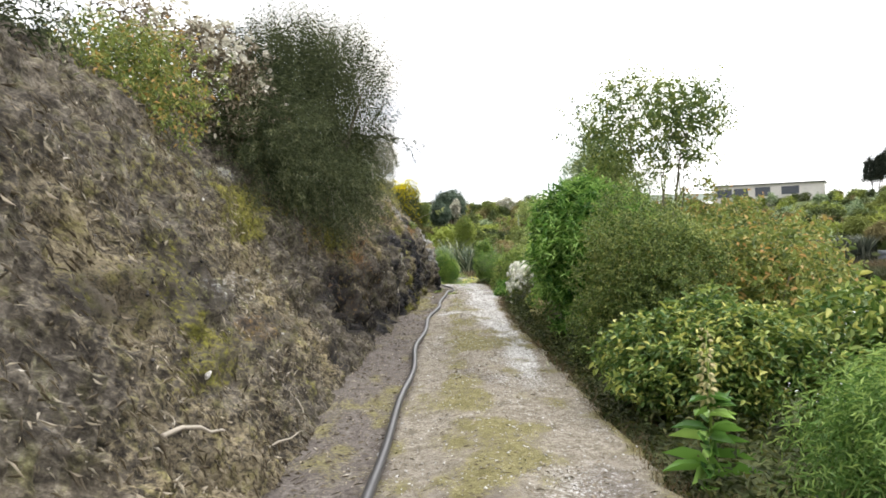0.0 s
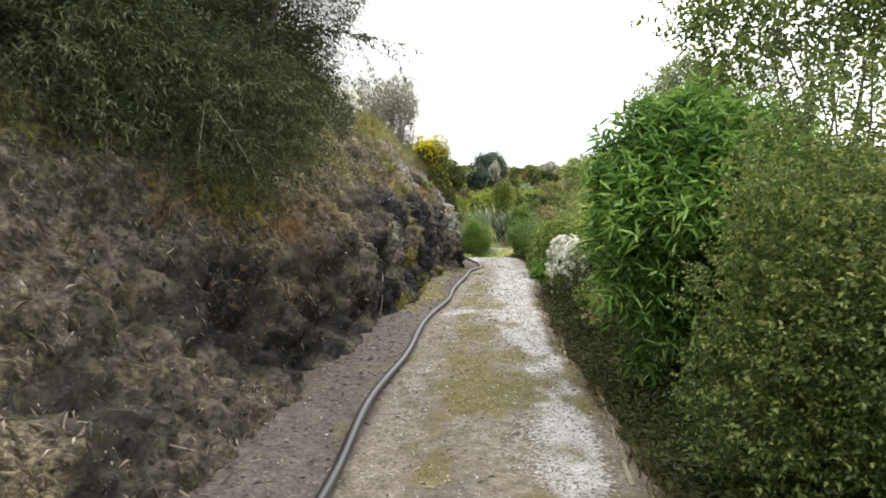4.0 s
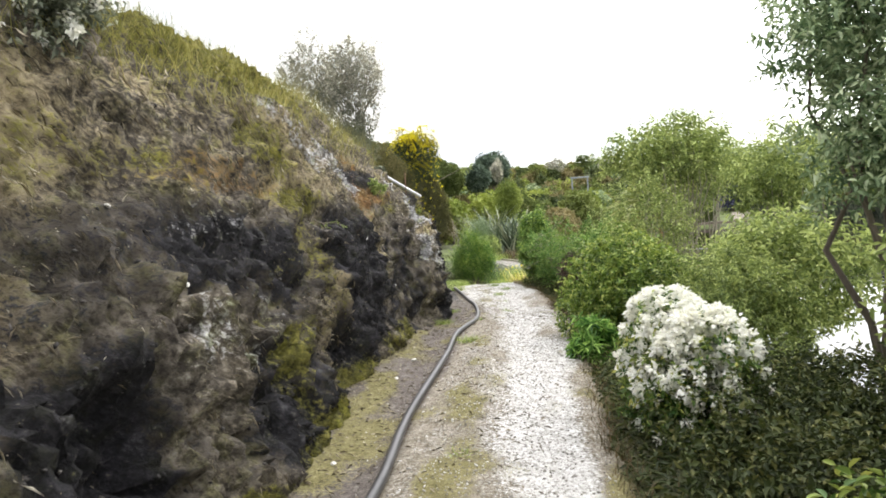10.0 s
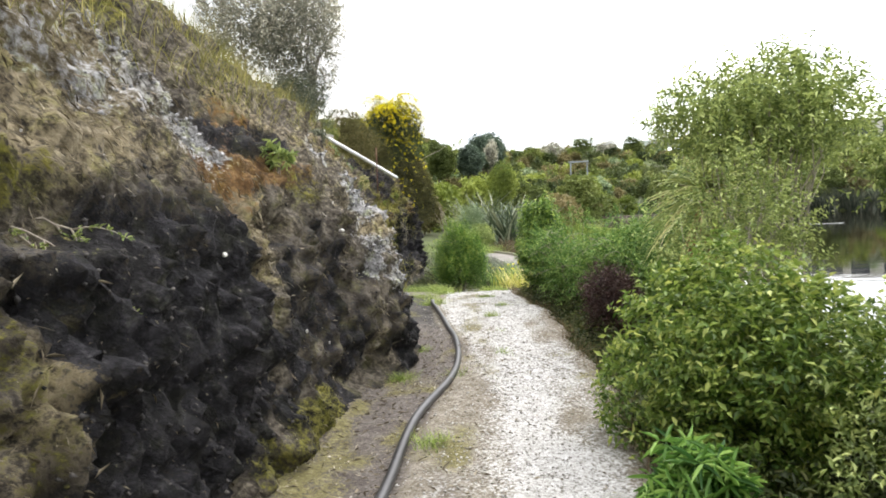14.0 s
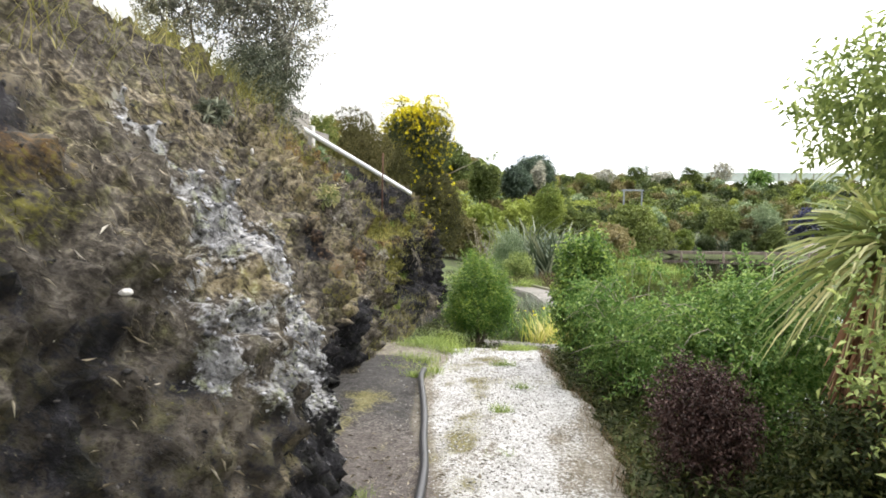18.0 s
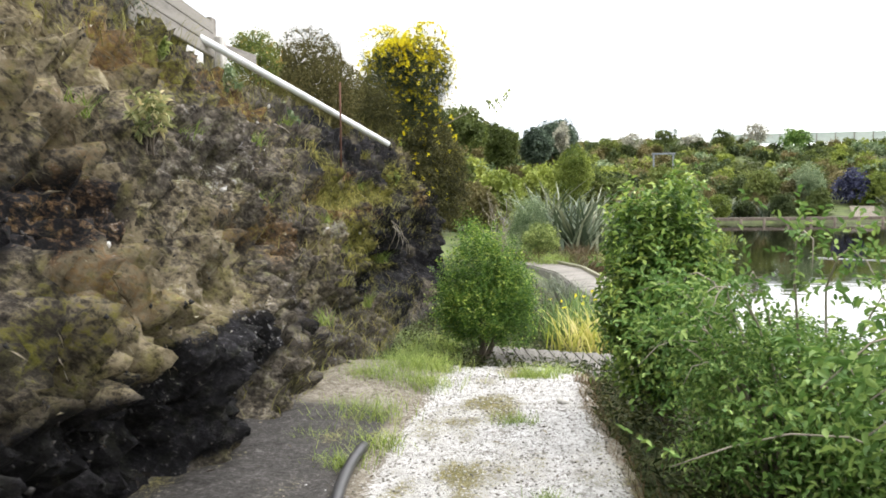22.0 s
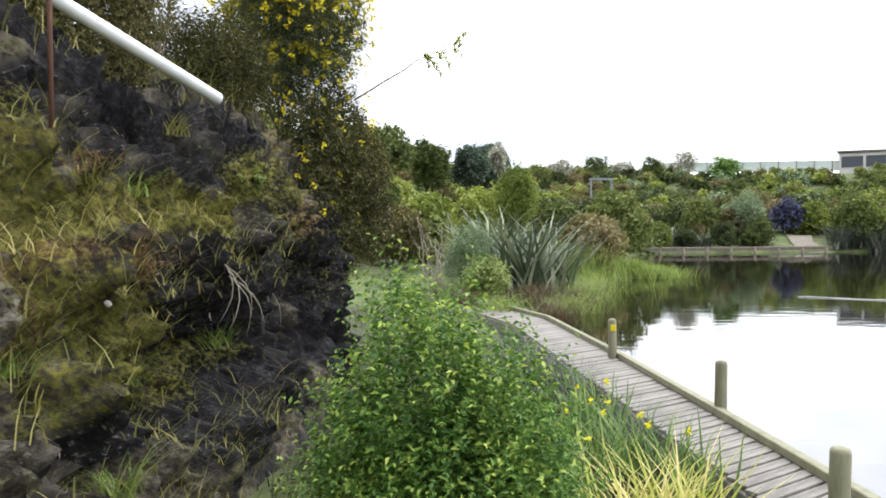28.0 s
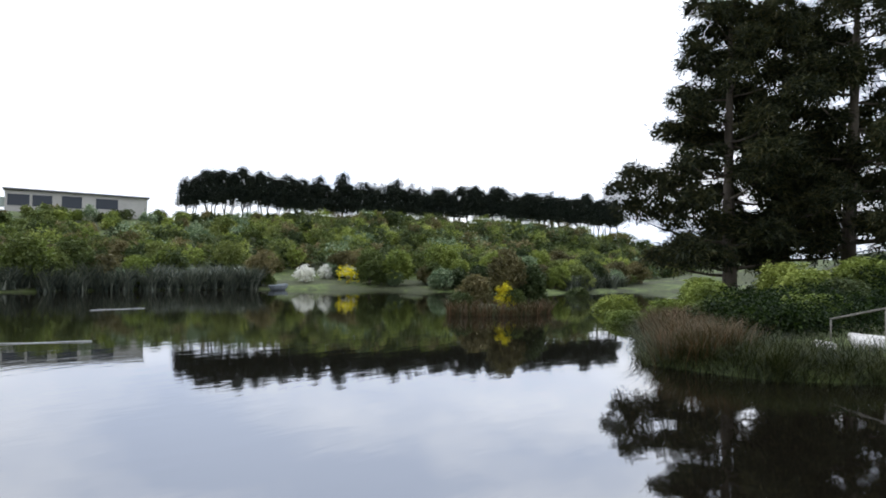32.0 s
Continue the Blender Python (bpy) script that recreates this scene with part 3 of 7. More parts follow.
        for s in range(sides):
            t += [(n * sides, (s + 1) % sides, s), (n * sides + 1, (n - 1) * sides + s, (n - 1) * sides + (s + 1) % sides)]
    return v, q, np.array(t, int).reshape(-1, 3)


def join(parts):
    vs, qs, ts, o = [], [], [], 0
    for v, q, t in parts:
        vs.append(v), qs.append(q + o), ts.append(t + o)
        o += len(v)
    return np.concatenate(vs), np.concatenate(qs), np.concatenate(ts)


def leaves(P, D, L, W, r, fold=0.3, curl=0.25, fine=True, up=None):
    """Leaves that grow from P along D: folded along the midrib, bent at the tip. Returns corners, quads, tris."""
    n = len(P)
    L, W = np.broadcast_to(L, n)[:, None], np.broadcast_to(W, n)[:, None]
    ref = unit(r.normal(size=(n, 3)) * 0.6 + (0, 0, 1.0)) if up is None else up
    S = unit(np.cross(D, ref))
    N = np.cross(S, D)
    mid = P + 0.45 * L * D
    tip = P + L * D - curl * L * N
    if not fine:
        v = np.stack([P, mid + 0.5 * W * S + fold * W * N, tip, mid - 0.5 * W * S + fold * W * N], 1)
        k = np.arange(n)[:, None] * 4
        return v.reshape(-1, 3), np.zeros((0, 4), int), np.concatenate([k + (0, 1, 2), k + (0, 2, 3)])
    a, b = P + 0.3 * L * D, P + 0.68 * L * D - 0.35 * curl * L * N
    v = np.stack([P, a + 0.46 * W * S + fold * W * N, b + 0.42 * W * S + fold * W * N, tip, b - 0.42 * W * S + fold * W * N, a - 0.46 * W * S + fold * W * N], 1)
    k = np.arange(n)[:, None] * 6
    return v.reshape(-1, 3), np.concatenate([k + (0, 1, 2, 3), k + (0, 3, 4, 5)]), np.zeros((0, 3), int)


def shell(lobes, n, r, inner=0.55, low=-0.75):
    """Points in the outer part of a heap of ellipsoids, with the outward direction."""
    lobes = np.asarray(lobes, float)
    wt = lobes[:, 3] * lobes[:, 4] + lobes[:, 3] * lobes[:, 5] + lobes[:, 4] * lobes[:, 5]
    pick = r.choice(len(lobes), n, p=wt / wt.sum())
    d = unit(r.normal(size=(n, 3)))
    d[:, 2] = np.where(d[:, 2] < low, -d[:, 2], d[:, 2])
    rad = r.uniform(inner, 1.0, n) ** 0.6
    p = lobes[pick, :3] + d * lobes[pick, 3:] * rad[:, None]
    return p, unit(d / lobes[pick, 3:] * lobes[pick, 3:].mean(1, keepdims=True))


def heap(c, rad, r, n=10, size=0.5):
    """Lobes that fill an ellipsoid unevenly."""
    c, rad = np.asarray(c, float), np.asarray(rad, float)
    d = unit(r.normal(size=(n, 3)))
    p = c + d * rad * r.uniform(0.35, 0.6, (n, 1))
    s = rad * r.uniform(size * 0.7, size * 1.2, (n, 1))
    return np.concatenate([np.concatenate([p, s], 1), [np.r_[c, rad * 0.62]]])


def shoots(lobes, n, per, length, L, W, r, lift=0.35, spread=0.45, inner=0.6, fine=True, droop=0.0, curl=0.25, low=-0.75):
    """Leafy shoots all over the lobes: leaves set in a spiral along each."""
    p, d = shell(lobes, n, r, inner, low)
    axis = unit(d + (0, 0, lift) + r.normal(size=(n, 3)) * spread)
    t = np.linspace(0.05, 1, per)
    ang = np.arange(per) * 2.4 + r.uniform(0, 6.3, (n, 1))
    a = unit(np.cross(axis, (0.3, 0.5, 0.81)))
    b = np.cross(axis, a)
    ln = length * r.uniform(0.6, 1.3, (n, 1))
    base = p[:, None] + axis[:, None] * (t[None] * ln)[..., None]
    base[..., 2] -= droop * (t[None] ** 2) * ln
    out = np.cos(ang)[..., None] * a[:, None] + np.sin(ang)[..., None] * b[:, None]
    D = unit(axis[:, None] * 0.55 + out + r.normal(size=base.shape) * 0.2 - np.array([0, 0, droop]))
    m = n * per
    sc = r.uniform(0.65, 1.25, m)
    return leaves(base.reshape(-1, 3), D.reshape(-1, 3), L * sc, W * sc, r, curl=curl, fine=fine)


def stems(base, ends, r0, r, sides=6, wob=0.06, n=7):
    """Tapered, slightly crooked stems from a base to the given ends."""
    out = []
    for e in ends:
        e = np.asarray(e, float)
        t = np.linspace(0, 1, n)[:, None]
        b = np.asarray(base, float) + np.r_[r.normal(size=2) * r0 * 1.5, 0]
        p = b + (e - b) * t
        p[:, 2] += (np.sin(t[:, 0] * math.pi) * 0.12) * np.linalg.norm(e[:2] - b[:2])
        p[1:-1] += r.normal(size=(n - 2, 3)) * wob * np.linalg.norm(e - b) / 3
        out.append(tube(p, r0 * (1 - 0.8 * t[:, 0]), sides))
    return join(out)


def shrub(name, label, c, rad, mat, n, per, length, L, W, seed, base_z=None, fine=True, stem_mat="bark", flowers=None, category="shrub",
          group="", lift=0.35, spread=0.45, n_lobes=11, stem_r=0.018, n_stems=7, droop=0.0, inner=0.6, curl=0.25, lobe=0.5, low=-0.95, lobes=None):
    """A shrub: stems, a leafy crown, and blossom where it has any."""
    fine = fine and L >= 0.055 and W >= 0.015
    r = np.random.default_rng(seed)
    bz = c[2] - rad[2] if base_z is None else base_z
    root = empty(name, c[0], c[1], bz)
    o = np.array([c[0], c[1], bz])
    lobes = heap(np.asarray(c) - o, rad, r, n_lobes, lobe) if lobes is None else np.asarray(lobes, float) - np.r_[o, 0, 0, 0]
    ends = lobes[r.permutation(len(lobes))[: n_stems], :3]
    for e in ends:
        put("stem", mesh_np("stem", *stems((0, 0, -0.05), [e], stem_r, r), smooth=True), M[stem_mat], root)
    crown = mesh_np("crown", *shoots(lobes, n, per, length, L, W, r, lift, spread, inner, fine, droop, curl, low))
    # Pale young tips; inner leaves darkened to carry the crown's interior shade.
    lay = crown.attributes.new("young", "FLOAT", "POINT")
    lay.data.foreach_set("value", np.tile(np.repeat(0.3 * np.linspace(0, 1, per) ** 2.5 - 0.11, 6 if fine else 4), n).astype(np.float32))
    put("crown", crown, M[mat], root)
    if flowers:
        fmat, fn, fs, flow = flowers
        p, d = shell(lobes, fn * 3, r, 0.93, flow)
        keep = np.argsort(-(d[:, 2] + r.normal(size=len(d)) * 0.5))[:fn]
        p, d = p[keep], d[keep]
        k = 24 if fs > 0.06 else 7
        off = unit(r.normal(size=(fn, k, 3)) + d[:, None] * 1.1)
        q = (p + d * length * 0.6)[:, None] + off * fs * 0.28 * r.uniform(0, 2.2, (fn, k, 1))
        fs = fs * 0.42 if fs > 0.06 else fs
        put("blossom", mesh_np("blossom", *leaves(q.reshape(-1, 3), off.reshape(-1, 3), fs, fs * 0.95, r, 0.1, 0.45, fine=False)), M[fmat], root)
    return tagged(root, label, category, group)


def blades(P, H, W, lean, r, bend=0.35, seg=3):
    """Grass blades from P: tapered strips that bend over."""
    n = len(P)
    H, W = np.broadcast_to(H, n), np.broadcast_to(W, n)
    az = r.uniform(0, 2 * math.pi, n)
    d = np.stack([np.cos(az), np.sin(az), np.zeros(n)], 1)
    s = np.stack([-d[:, 1], d[:, 0], d[:, 2]], 1)
    ln = np.broadcast_to(lean, n) * r.uniform(0.3, 1.3, n)
    rows = []
    for k in range(seg + 1):
        t = k / seg
        c = P + d * (ln * H * t + bend * H * t * t * r.uniform(0.5, 1.2, n) * 1.0)[:, None]
        c[:, 2] += H * (t - 0.45 * bend * t * t)
        w = W * (1 - t) ** 0.7 * 0.5
        rows += [c - s * w[:, None], c + s * w[:, None]] if k < seg else [c]
    v = np.stack(rows, 1)
    m = 2 * seg + 1
    o = np.arange(n)[:, None] * m
    q = np.concatenate([o + (2 * k, 2 * k + 1, 2 * k + 3, 2 * k + 2) for k in range(seg - 1)]) if seg > 1 else np.zeros((0, 4), int)
    return v.reshape(-1, 3), q, o + (2 * seg - 2, 2 * seg - 1, 2 * seg)


def box(sx, sy, sz, bevel=0.0):
    bm = bmesh.new()
    bmesh.ops.create_cube(bm, size=1)
    bmesh.ops.scale(bm, vec=(sx, sy, sz), verts=bm.verts)
    if bevel:
        bmesh.ops.bevel(bm, geom=bm.edges[:], offset=bevel, segments=1, affect="EDGES")
    return bm


def box_mesh(name, sx, sy, sz, bevel=0.004):
    me = bpy.data.meshes.new(name)
    bm = box(sx, sy, sz, bevel)
    bm.to_mesh(me)
    bm.free()
    return me


def place(ob, x, y, z, rx=0, ry=0, rz=0):
    ob.matrix_local = pose(x, y, z, rx, ry, rz)
    return ob


# ---- the lie of the land ----
WATER = -0.85


def level(y):
    """Height of the path."""
    return np.interp(y, [-4, 0, 8, 13, 18, 22, 25, 28, 29.2, 31], [-0.02, -0.02, -0.01, 0.07, 0.1, 0.0, 0.02, -0.1, -0.3, -0.62])


# The bank's face: for each y the place x of the face 0, 0.5, ... 3 m above the path.
FACE = {-4: (-1.0, -1.22, -1.48, -1.75, -2.0, -2.3, -2.9), 5: (-1.0, -1.22, -1.48, -1.75, -2.0, -2.3, -2.9), 7: (-1.05, -1.3, -1.58, -1.9, -2.2, -2.5, -3.0),
        9: (-1.1, -1.3, -1.52, -1.76, -2.05, -2.4, -2.8), 12: (-0.9, -1.0, -1.14, -1.45, -1.75, -2.0, -2.4), 15: (-0.8, -0.84, -1.02, -1.26, -1.48, -1.68, -2.0),
        16.5: (-0.85, -0.9, -1.03, -1.2, -1.42, -1.66, -2.0), 18: (-0.82, -0.85, -0.9, -0.98, -1.27, -1.55, -1.85), 19.3: (-0.72, -0.76, -0.9, -0.98, -1.2, -1.5, -1.85),
        20.4: (-0.6, -0.65, -0.7, -0.85, -1.1, -1.5, -1.9), 21.3: (-0.36, -0.34, -0.4, -0.58, -0.95, -1.45, -2.0), 22.1: (-0.42, -0.4, -0.5, -0.8, -1.1, -1.5, -2.1),
        23.2: (-0.8, -0.78, -0.86, -1.15, -1.4, -1.68, -2.2), 24.6: (-1.15, -1.08, -1.1, -1.4, -1.6, -1.9, -2.4), 26: (-1.3, -1.32, -1.42, -1.6, -1.78, -2.05, -2.6),
        27.7: (-1.42, -1.58, -1.72, -1.88, -2.06, -2.3, -2.8), 29: (-1.42, -1.6, -1.7, -1.88, -2.1, -2.45, -2.95), 30.5: (-1.6, -1.72, -1.8, -1.88, -2.1, -2.4, -2.9),
        32: (-1.7, -1.75, -1.7, -1.74, -1.85, -2.25, -2.85), 34.5: (-1.5, -1.6, -1.62, -1.66, -1.8, -2.2, -2.8), 36.5: (-1.9, -2.0, -2.1, -2.2, -2.4, -2.8, -3.3),
        38: (-3.5, -3.6, -3.7, -3.8, -4.0, -4.4, -5.0), 40: (-7, -7.1, -7.2, -7.3, -7.5, -8.0, -8.6)}
face_y, face_x = np.array(list(FACE)), np.array(list(FACE.values()))


def bank_foot(y):
    return np.interp(y, face_y, face_x[:, 0])


# The pond's outline, seen from above.
SHORE = np.array([(4.6, -6), (4.8, 6), (4.8, 14), (4.8, 20), (4.2, 25), (3.0, 29.5), (2.5, 31.4), (1.2, 34), (0.5, 38), (0.3, 41.6), (2.0, 44.5), (2.6, 47.5), (4.2, 54.5), (6.2, 56.6), (7.4, 59),
                  (7.2, 64), (9.8, 75.5), (13, 80), (23.5, 80), (28, 79.5), (34.5, 79.5), (46, 76), (53, 70), (57, 60), (64, 55), (82, 54), (84, 48), (63, 46), (44, 40.5), (36.5, 39),
                  (27, 36.9), (20.8, 34.8), (17.3, 33.7), (16.4, 31), (17.6, 28.6), (20, 22), (26, 8), (30, -6)])


def shore_distance(x, y):
    """Metres from the shore, negative over the water."""
    p = np.stack([x, y], -1)
    a, b = SHORE, np.roll(SHORE, -1, 0)
    best, inside = np.full(len(p), 1e9), np.zeros(len(p), bool)
    for s, e in zip(a, b):
        t = np.clip(((p - s) @ (e - s)) / ((e - s) @ (e - s)), 0, 1)
        best = np.minimum(best, np.linalg.norm(p - s - t[:, None] * (e - s), axis=1))
        cross = (s[1] > p[:, 1]) != (e[1] > p[:, 1])
        with np.errstate(divide="ignore", invalid="ignore"):
            xi = (e[0] - s[0]) * (p[:, 1] - s[1]) / (e[1] - s[1] + 1e-12) + s[0]
        inside ^= cross & (p[:, 0] < xi)
    return np.where(inside, -best, best)


def height(x, y):
    """Height of the ground sheet."""
    x, y = np.asarray(x, float), np.asarray(y, float)
    d = shore_distance(x, y)
    z = WATER + np.where(d > 0, 0.25 * step(d, 0, 0.6) + 0.35 * step(d, 0.5, 6), np.maximum(d * 0.5, -1.2))
    rise = 7.9 * step(d, 3, 46) * step(y, 42, 84)
    z = z + rise + 3.6 * step(d, 5, 16) * step(x, 24, 40) * step(60 - y, 0, 22)
    near = step(x, -40, -1.3) * step(4.5 - x, 0, 2.8) * step(31.5 - y, 0, 2.2)
    z = z * (1 - near) + near * (level(y) - 0.05)
    hill = step(-1.9 - x, 0, 2.2) * step(41 - y, 0, 6)
    z = z * (1 - hill) + hill * (2.6 + 0.9 * step(-x, 4, 30))
    isle = 1 - step(np.hypot((x - 32.8) / 4.2, (y - 46) / 2.6), 0.6, 1.15)
    z = np.maximum(z, WATER - 1.0 + 1.35 * isle)
    left = step(-x - 1.0, 0, 14) * step(y, 37, 60)
    z = z + left * 3.2
    return z + 0.25 * value_noise(np.stack([x * 0.13, y * 0.13, 0 * x], -1), 3) * step(d, 6, 20) * step(np.abs(x - 3), 5, 12)


def grid(us, vs):
    n, m = len(us), len(vs)
    k = np.arange(n - 1)[:, None] * m + np.arange(m - 1)[None]
    return np.stack([k, k + m, k + m + 1, k + 1], -1).reshape(-1, 4)


def spaced(a, b, near0, near1, fine, coarse):
    out, v = [], a
    while v < b:
        out.append(v)
        gap = max(near0 - v, v - near1, 0)
        v += min(fine + gap * 0.12, coarse)
    return np.array(out + [b])


gx, gy = spaced(-1800, 1800, -8, 30, 0.6, 150), spaced(-1500, 2000, -5, 95, 0.8, 150)
GX, GY = np.meshgrid(gx, gy, indexing="ij")
gz = height(GX.ravel(), GY.ravel())
ground = put("ground", mesh_np("ground", np.stack([GX.ravel(), GY.ravel(), gz], 1), grid(gx, gy), smooth=True), M["ground"])
tagged(ground, "rough grassy ground sloping to the pond", "ground", kind="structure")

wx, wy = np.linspace(-3, 110, 12), np.linspace(-8, 100, 12)
WX, WY = np.meshgrid(wx, wy, indexing="ij")
water = put("water", mesh_np("water", np.stack([WX.ravel(), WY.ravel(), np.full(WX.size, WATER)], 1), grid(wx, wy)), M["water"])
tagged(water, "still dark pond water mirroring the sky", "water", kind="structure")


# ---- the cut bank beside the path ----
def bank_profile(y):
    """Places x of the face and heights up it, for each y."""
    hs = np.array([-0.15, 0.0, 0.5, 1.0, 1.5, 2.0, 2.5, 3.0, 3.2, 3.32, 3.45, 3.7, 4.1])
    cols = np.stack([np.interp(y, face_y, face_x[:, k]) for k in range(7)], 1)
    kern_ = np.exp(-np.linspace(-2, 2, 21) ** 2)
    cols = np.stack([np.convolve(np.pad(c, 10, mode="edge"), kern_ / kern_.sum(), "valid") for c in cols.T], 1)
    back = cols[:, 6:] - np.array([[0.45, 1.1, 2.6, 6.0, 14.0]])
    return np.concatenate([cols[:, :1] + 0.06, cols, back], 1), hs


STEP = 0.032
by = np.arange(-4, 40.01, STEP)
bv = np.concatenate([np.linspace(0, 9, 118), np.linspace(9.15, 12, 14)])
off, hs = bank_profile(by)
lev = level(np.minimum(by, 29)) - 0.03
iv = np.arange(13)
BX = np.stack([np.interp(bv, iv, off[k]) for k in range(len(by))])
BZ = lev[:, None] + np.interp(bv, iv, hs)[None]
BY = np.repeat(by[:, None], len(bv), 1)
fall = step(38.5 - BY, 0, 3.5)
BZ = BZ * (0.15 + 0.85 * fall) - 0.8 * (1 - fall)
B = np.stack([BX, BY, BZ], -1)
T1, T2 = np.gradient(B, axis=0), np.gradient(B, axis=1)
BN = unit(np.cross(T2, T1))
BN *= np.where(BN[..., 0:1] + 0.6 * BN[..., 2:3] < 0, -1, 1)
P = B.reshape(-1, 3)
face = np.repeat((step(bv, 0.6, 1.6) * (1 - 0.75 * step(bv, 8.2, 10)))[None], len(by), 0).ravel()
late_rock = step(P[:, 1], 10, 13)
TURN = np.array([(1, 0, 0), (0, 0.82, 0.57), (0, -0.57, 0.82)])
warp = np.stack([fbm(P * 2.1, 2, 81), fbm(P * 2.1, 2, 83), fbm(P * 2.1, 2, 85)], 1)
big, big2 = cells((P + 0.16 * warp) @ TURN * (2.3, 1.9, 3.0), 3)
sml, sml2 = cells((P + 0.06 * warp) @ TURN * (7.0, 5.5, 8.0), 5)
tiny, tiny2 = cells((P + 0.02 * warp) * (15, 13, 17), 9)
lump = 0.08 * fbm(P * (1.3, 1.0, 1.7), 3, 11) + 0.06 * fbm(P @ TURN * (4.5, 2.6, 6), 3, 21)
late0 = step(P[:, 1], 21, 24)
lump = lump + 0.035 * (1 - late0) * fbm(P @ TURN * (9, 6, 11), 3, 47)
rocky = np.clip(0.45 + 0.9 * fbm(P * 0.7, 2, 91) + 0.3 * late_rock, 0.15, 1)
lump += rocky * (0.15 * np.minimum(big2 - big, 0.5) - 0.05 + (0.11 + 0.06 * late0) * np.minimum(sml2 - sml, 0.5) - 0.03) + 0.075 * np.minimum(tiny2 - tiny, 0.6)
ledge = 0.045 * (1 - 2 * np.abs(value_noise(P * (1.2, 0.8, 5.0), 41)))
lump += 0.03 * fbm(P @ TURN * (17, 12, 21), 2, 33)
blk, blk2 = cells((P + 0.1 * warp) * (3.6, 3.4, 4.6), 15)
crack = fbm(P * (2.5, 5.5, 1.6), 3, 37)
rock = np.maximum(late0, 0.6 * step(P[:, 1], 6.5, 8) * step(20.5 - P[:, 1], 0, 2) * step(1.7 - P[:, 2], 0, 0.5))
lump = lump * (1 + 0.3 * late0) + rock * (0.2 * np.minimum(blk2 - blk, 0.45) - 0.06 - 0.18 * step(np.abs(crack), 0.16, 0.0) + 0.13 * (0.35 - np.abs(fbm(P * (2.0, 4.2, 0.7), 3, 39))) + 0.05 * fbm(P * (9, 12, 7), 2, 43) + 0.11 * (0.28 - np.abs(fbm(P * (6, 10, 3.4), 3, 45))))
disp = face * (lump + ledge * (0.6 + 0.4 * late_rock) * step(2.6 - P[:, 2], 0, 0.8))
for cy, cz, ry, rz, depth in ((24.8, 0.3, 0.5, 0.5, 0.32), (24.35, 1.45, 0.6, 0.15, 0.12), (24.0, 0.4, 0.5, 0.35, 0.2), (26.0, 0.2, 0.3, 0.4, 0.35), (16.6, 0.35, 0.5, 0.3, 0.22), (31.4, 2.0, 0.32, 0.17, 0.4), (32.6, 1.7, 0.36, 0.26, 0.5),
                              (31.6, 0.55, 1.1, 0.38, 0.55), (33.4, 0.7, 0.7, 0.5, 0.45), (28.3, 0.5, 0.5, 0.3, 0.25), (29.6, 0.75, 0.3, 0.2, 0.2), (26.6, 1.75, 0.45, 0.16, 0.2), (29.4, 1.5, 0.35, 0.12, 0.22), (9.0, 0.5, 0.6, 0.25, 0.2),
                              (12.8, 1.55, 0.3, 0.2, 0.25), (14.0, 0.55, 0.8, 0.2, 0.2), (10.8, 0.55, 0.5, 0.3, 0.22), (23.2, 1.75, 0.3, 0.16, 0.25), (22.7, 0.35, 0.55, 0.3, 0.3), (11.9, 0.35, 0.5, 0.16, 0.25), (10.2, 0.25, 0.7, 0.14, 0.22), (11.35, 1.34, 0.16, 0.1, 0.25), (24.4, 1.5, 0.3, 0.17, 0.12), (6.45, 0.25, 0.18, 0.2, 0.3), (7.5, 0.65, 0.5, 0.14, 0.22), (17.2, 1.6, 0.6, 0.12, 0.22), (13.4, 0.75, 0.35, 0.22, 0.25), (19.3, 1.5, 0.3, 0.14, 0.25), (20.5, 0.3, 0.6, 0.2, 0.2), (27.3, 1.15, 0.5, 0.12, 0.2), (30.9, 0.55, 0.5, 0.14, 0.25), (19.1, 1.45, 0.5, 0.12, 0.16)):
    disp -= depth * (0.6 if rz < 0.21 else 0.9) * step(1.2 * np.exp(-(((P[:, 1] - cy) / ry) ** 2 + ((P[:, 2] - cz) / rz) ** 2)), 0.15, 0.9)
disp += 0.4 * (0.1 * blob(P[:, 1], P[:, 2], 24.4, 1.05, 0.9, 0.14) + 0.14 * blob(P[:, 1], P[:, 2], 29.3, 1.7, 0.5, 0.14) + 0.12 * blob(P[:, 1], P[:, 2], 29.0, 1.1, 0.6, 0.12) + 0.16 * blob(P[:, 1], P[:, 2], 30.6, 1.2, 1.6, 0.28) + 0.12 * blob(P[:, 1], P[:, 2], 18.0, 0.25, 1.4, 0.25) + 0.1 * blob(P[:, 1], P[:, 2], 15.2, 0.2, 1.6, 0.22))
BS = P + BN.reshape(-1, 3) * disp[:, None]
BS = BS.astype(np.float64)
bank_me = mesh_np("bank", BS, grid(by, bv), smooth=False)
y_, z_ = P[:, 1], P[:, 2]
n1, n2, n3 = fbm(P * 0.9, 3, 51), fbm(P * 1.7, 3, 61), fbm(P * 0.6, 3, 71)
def patch(cy, cz, ry, rz, slope=0.0):
    """A patch of the face with a ragged edge, 0 to 1."""
    d = np.sqrt(((y_ - cy) / ry) ** 2 + ((z_ - cz - slope * (y_ - cy)) / rz) ** 2)
    return step(1.25 - d + 0.28 * n2 + 0.12 * n4, 0.05, 0.6)


n4 = fbm(P * 5, 3, 77)
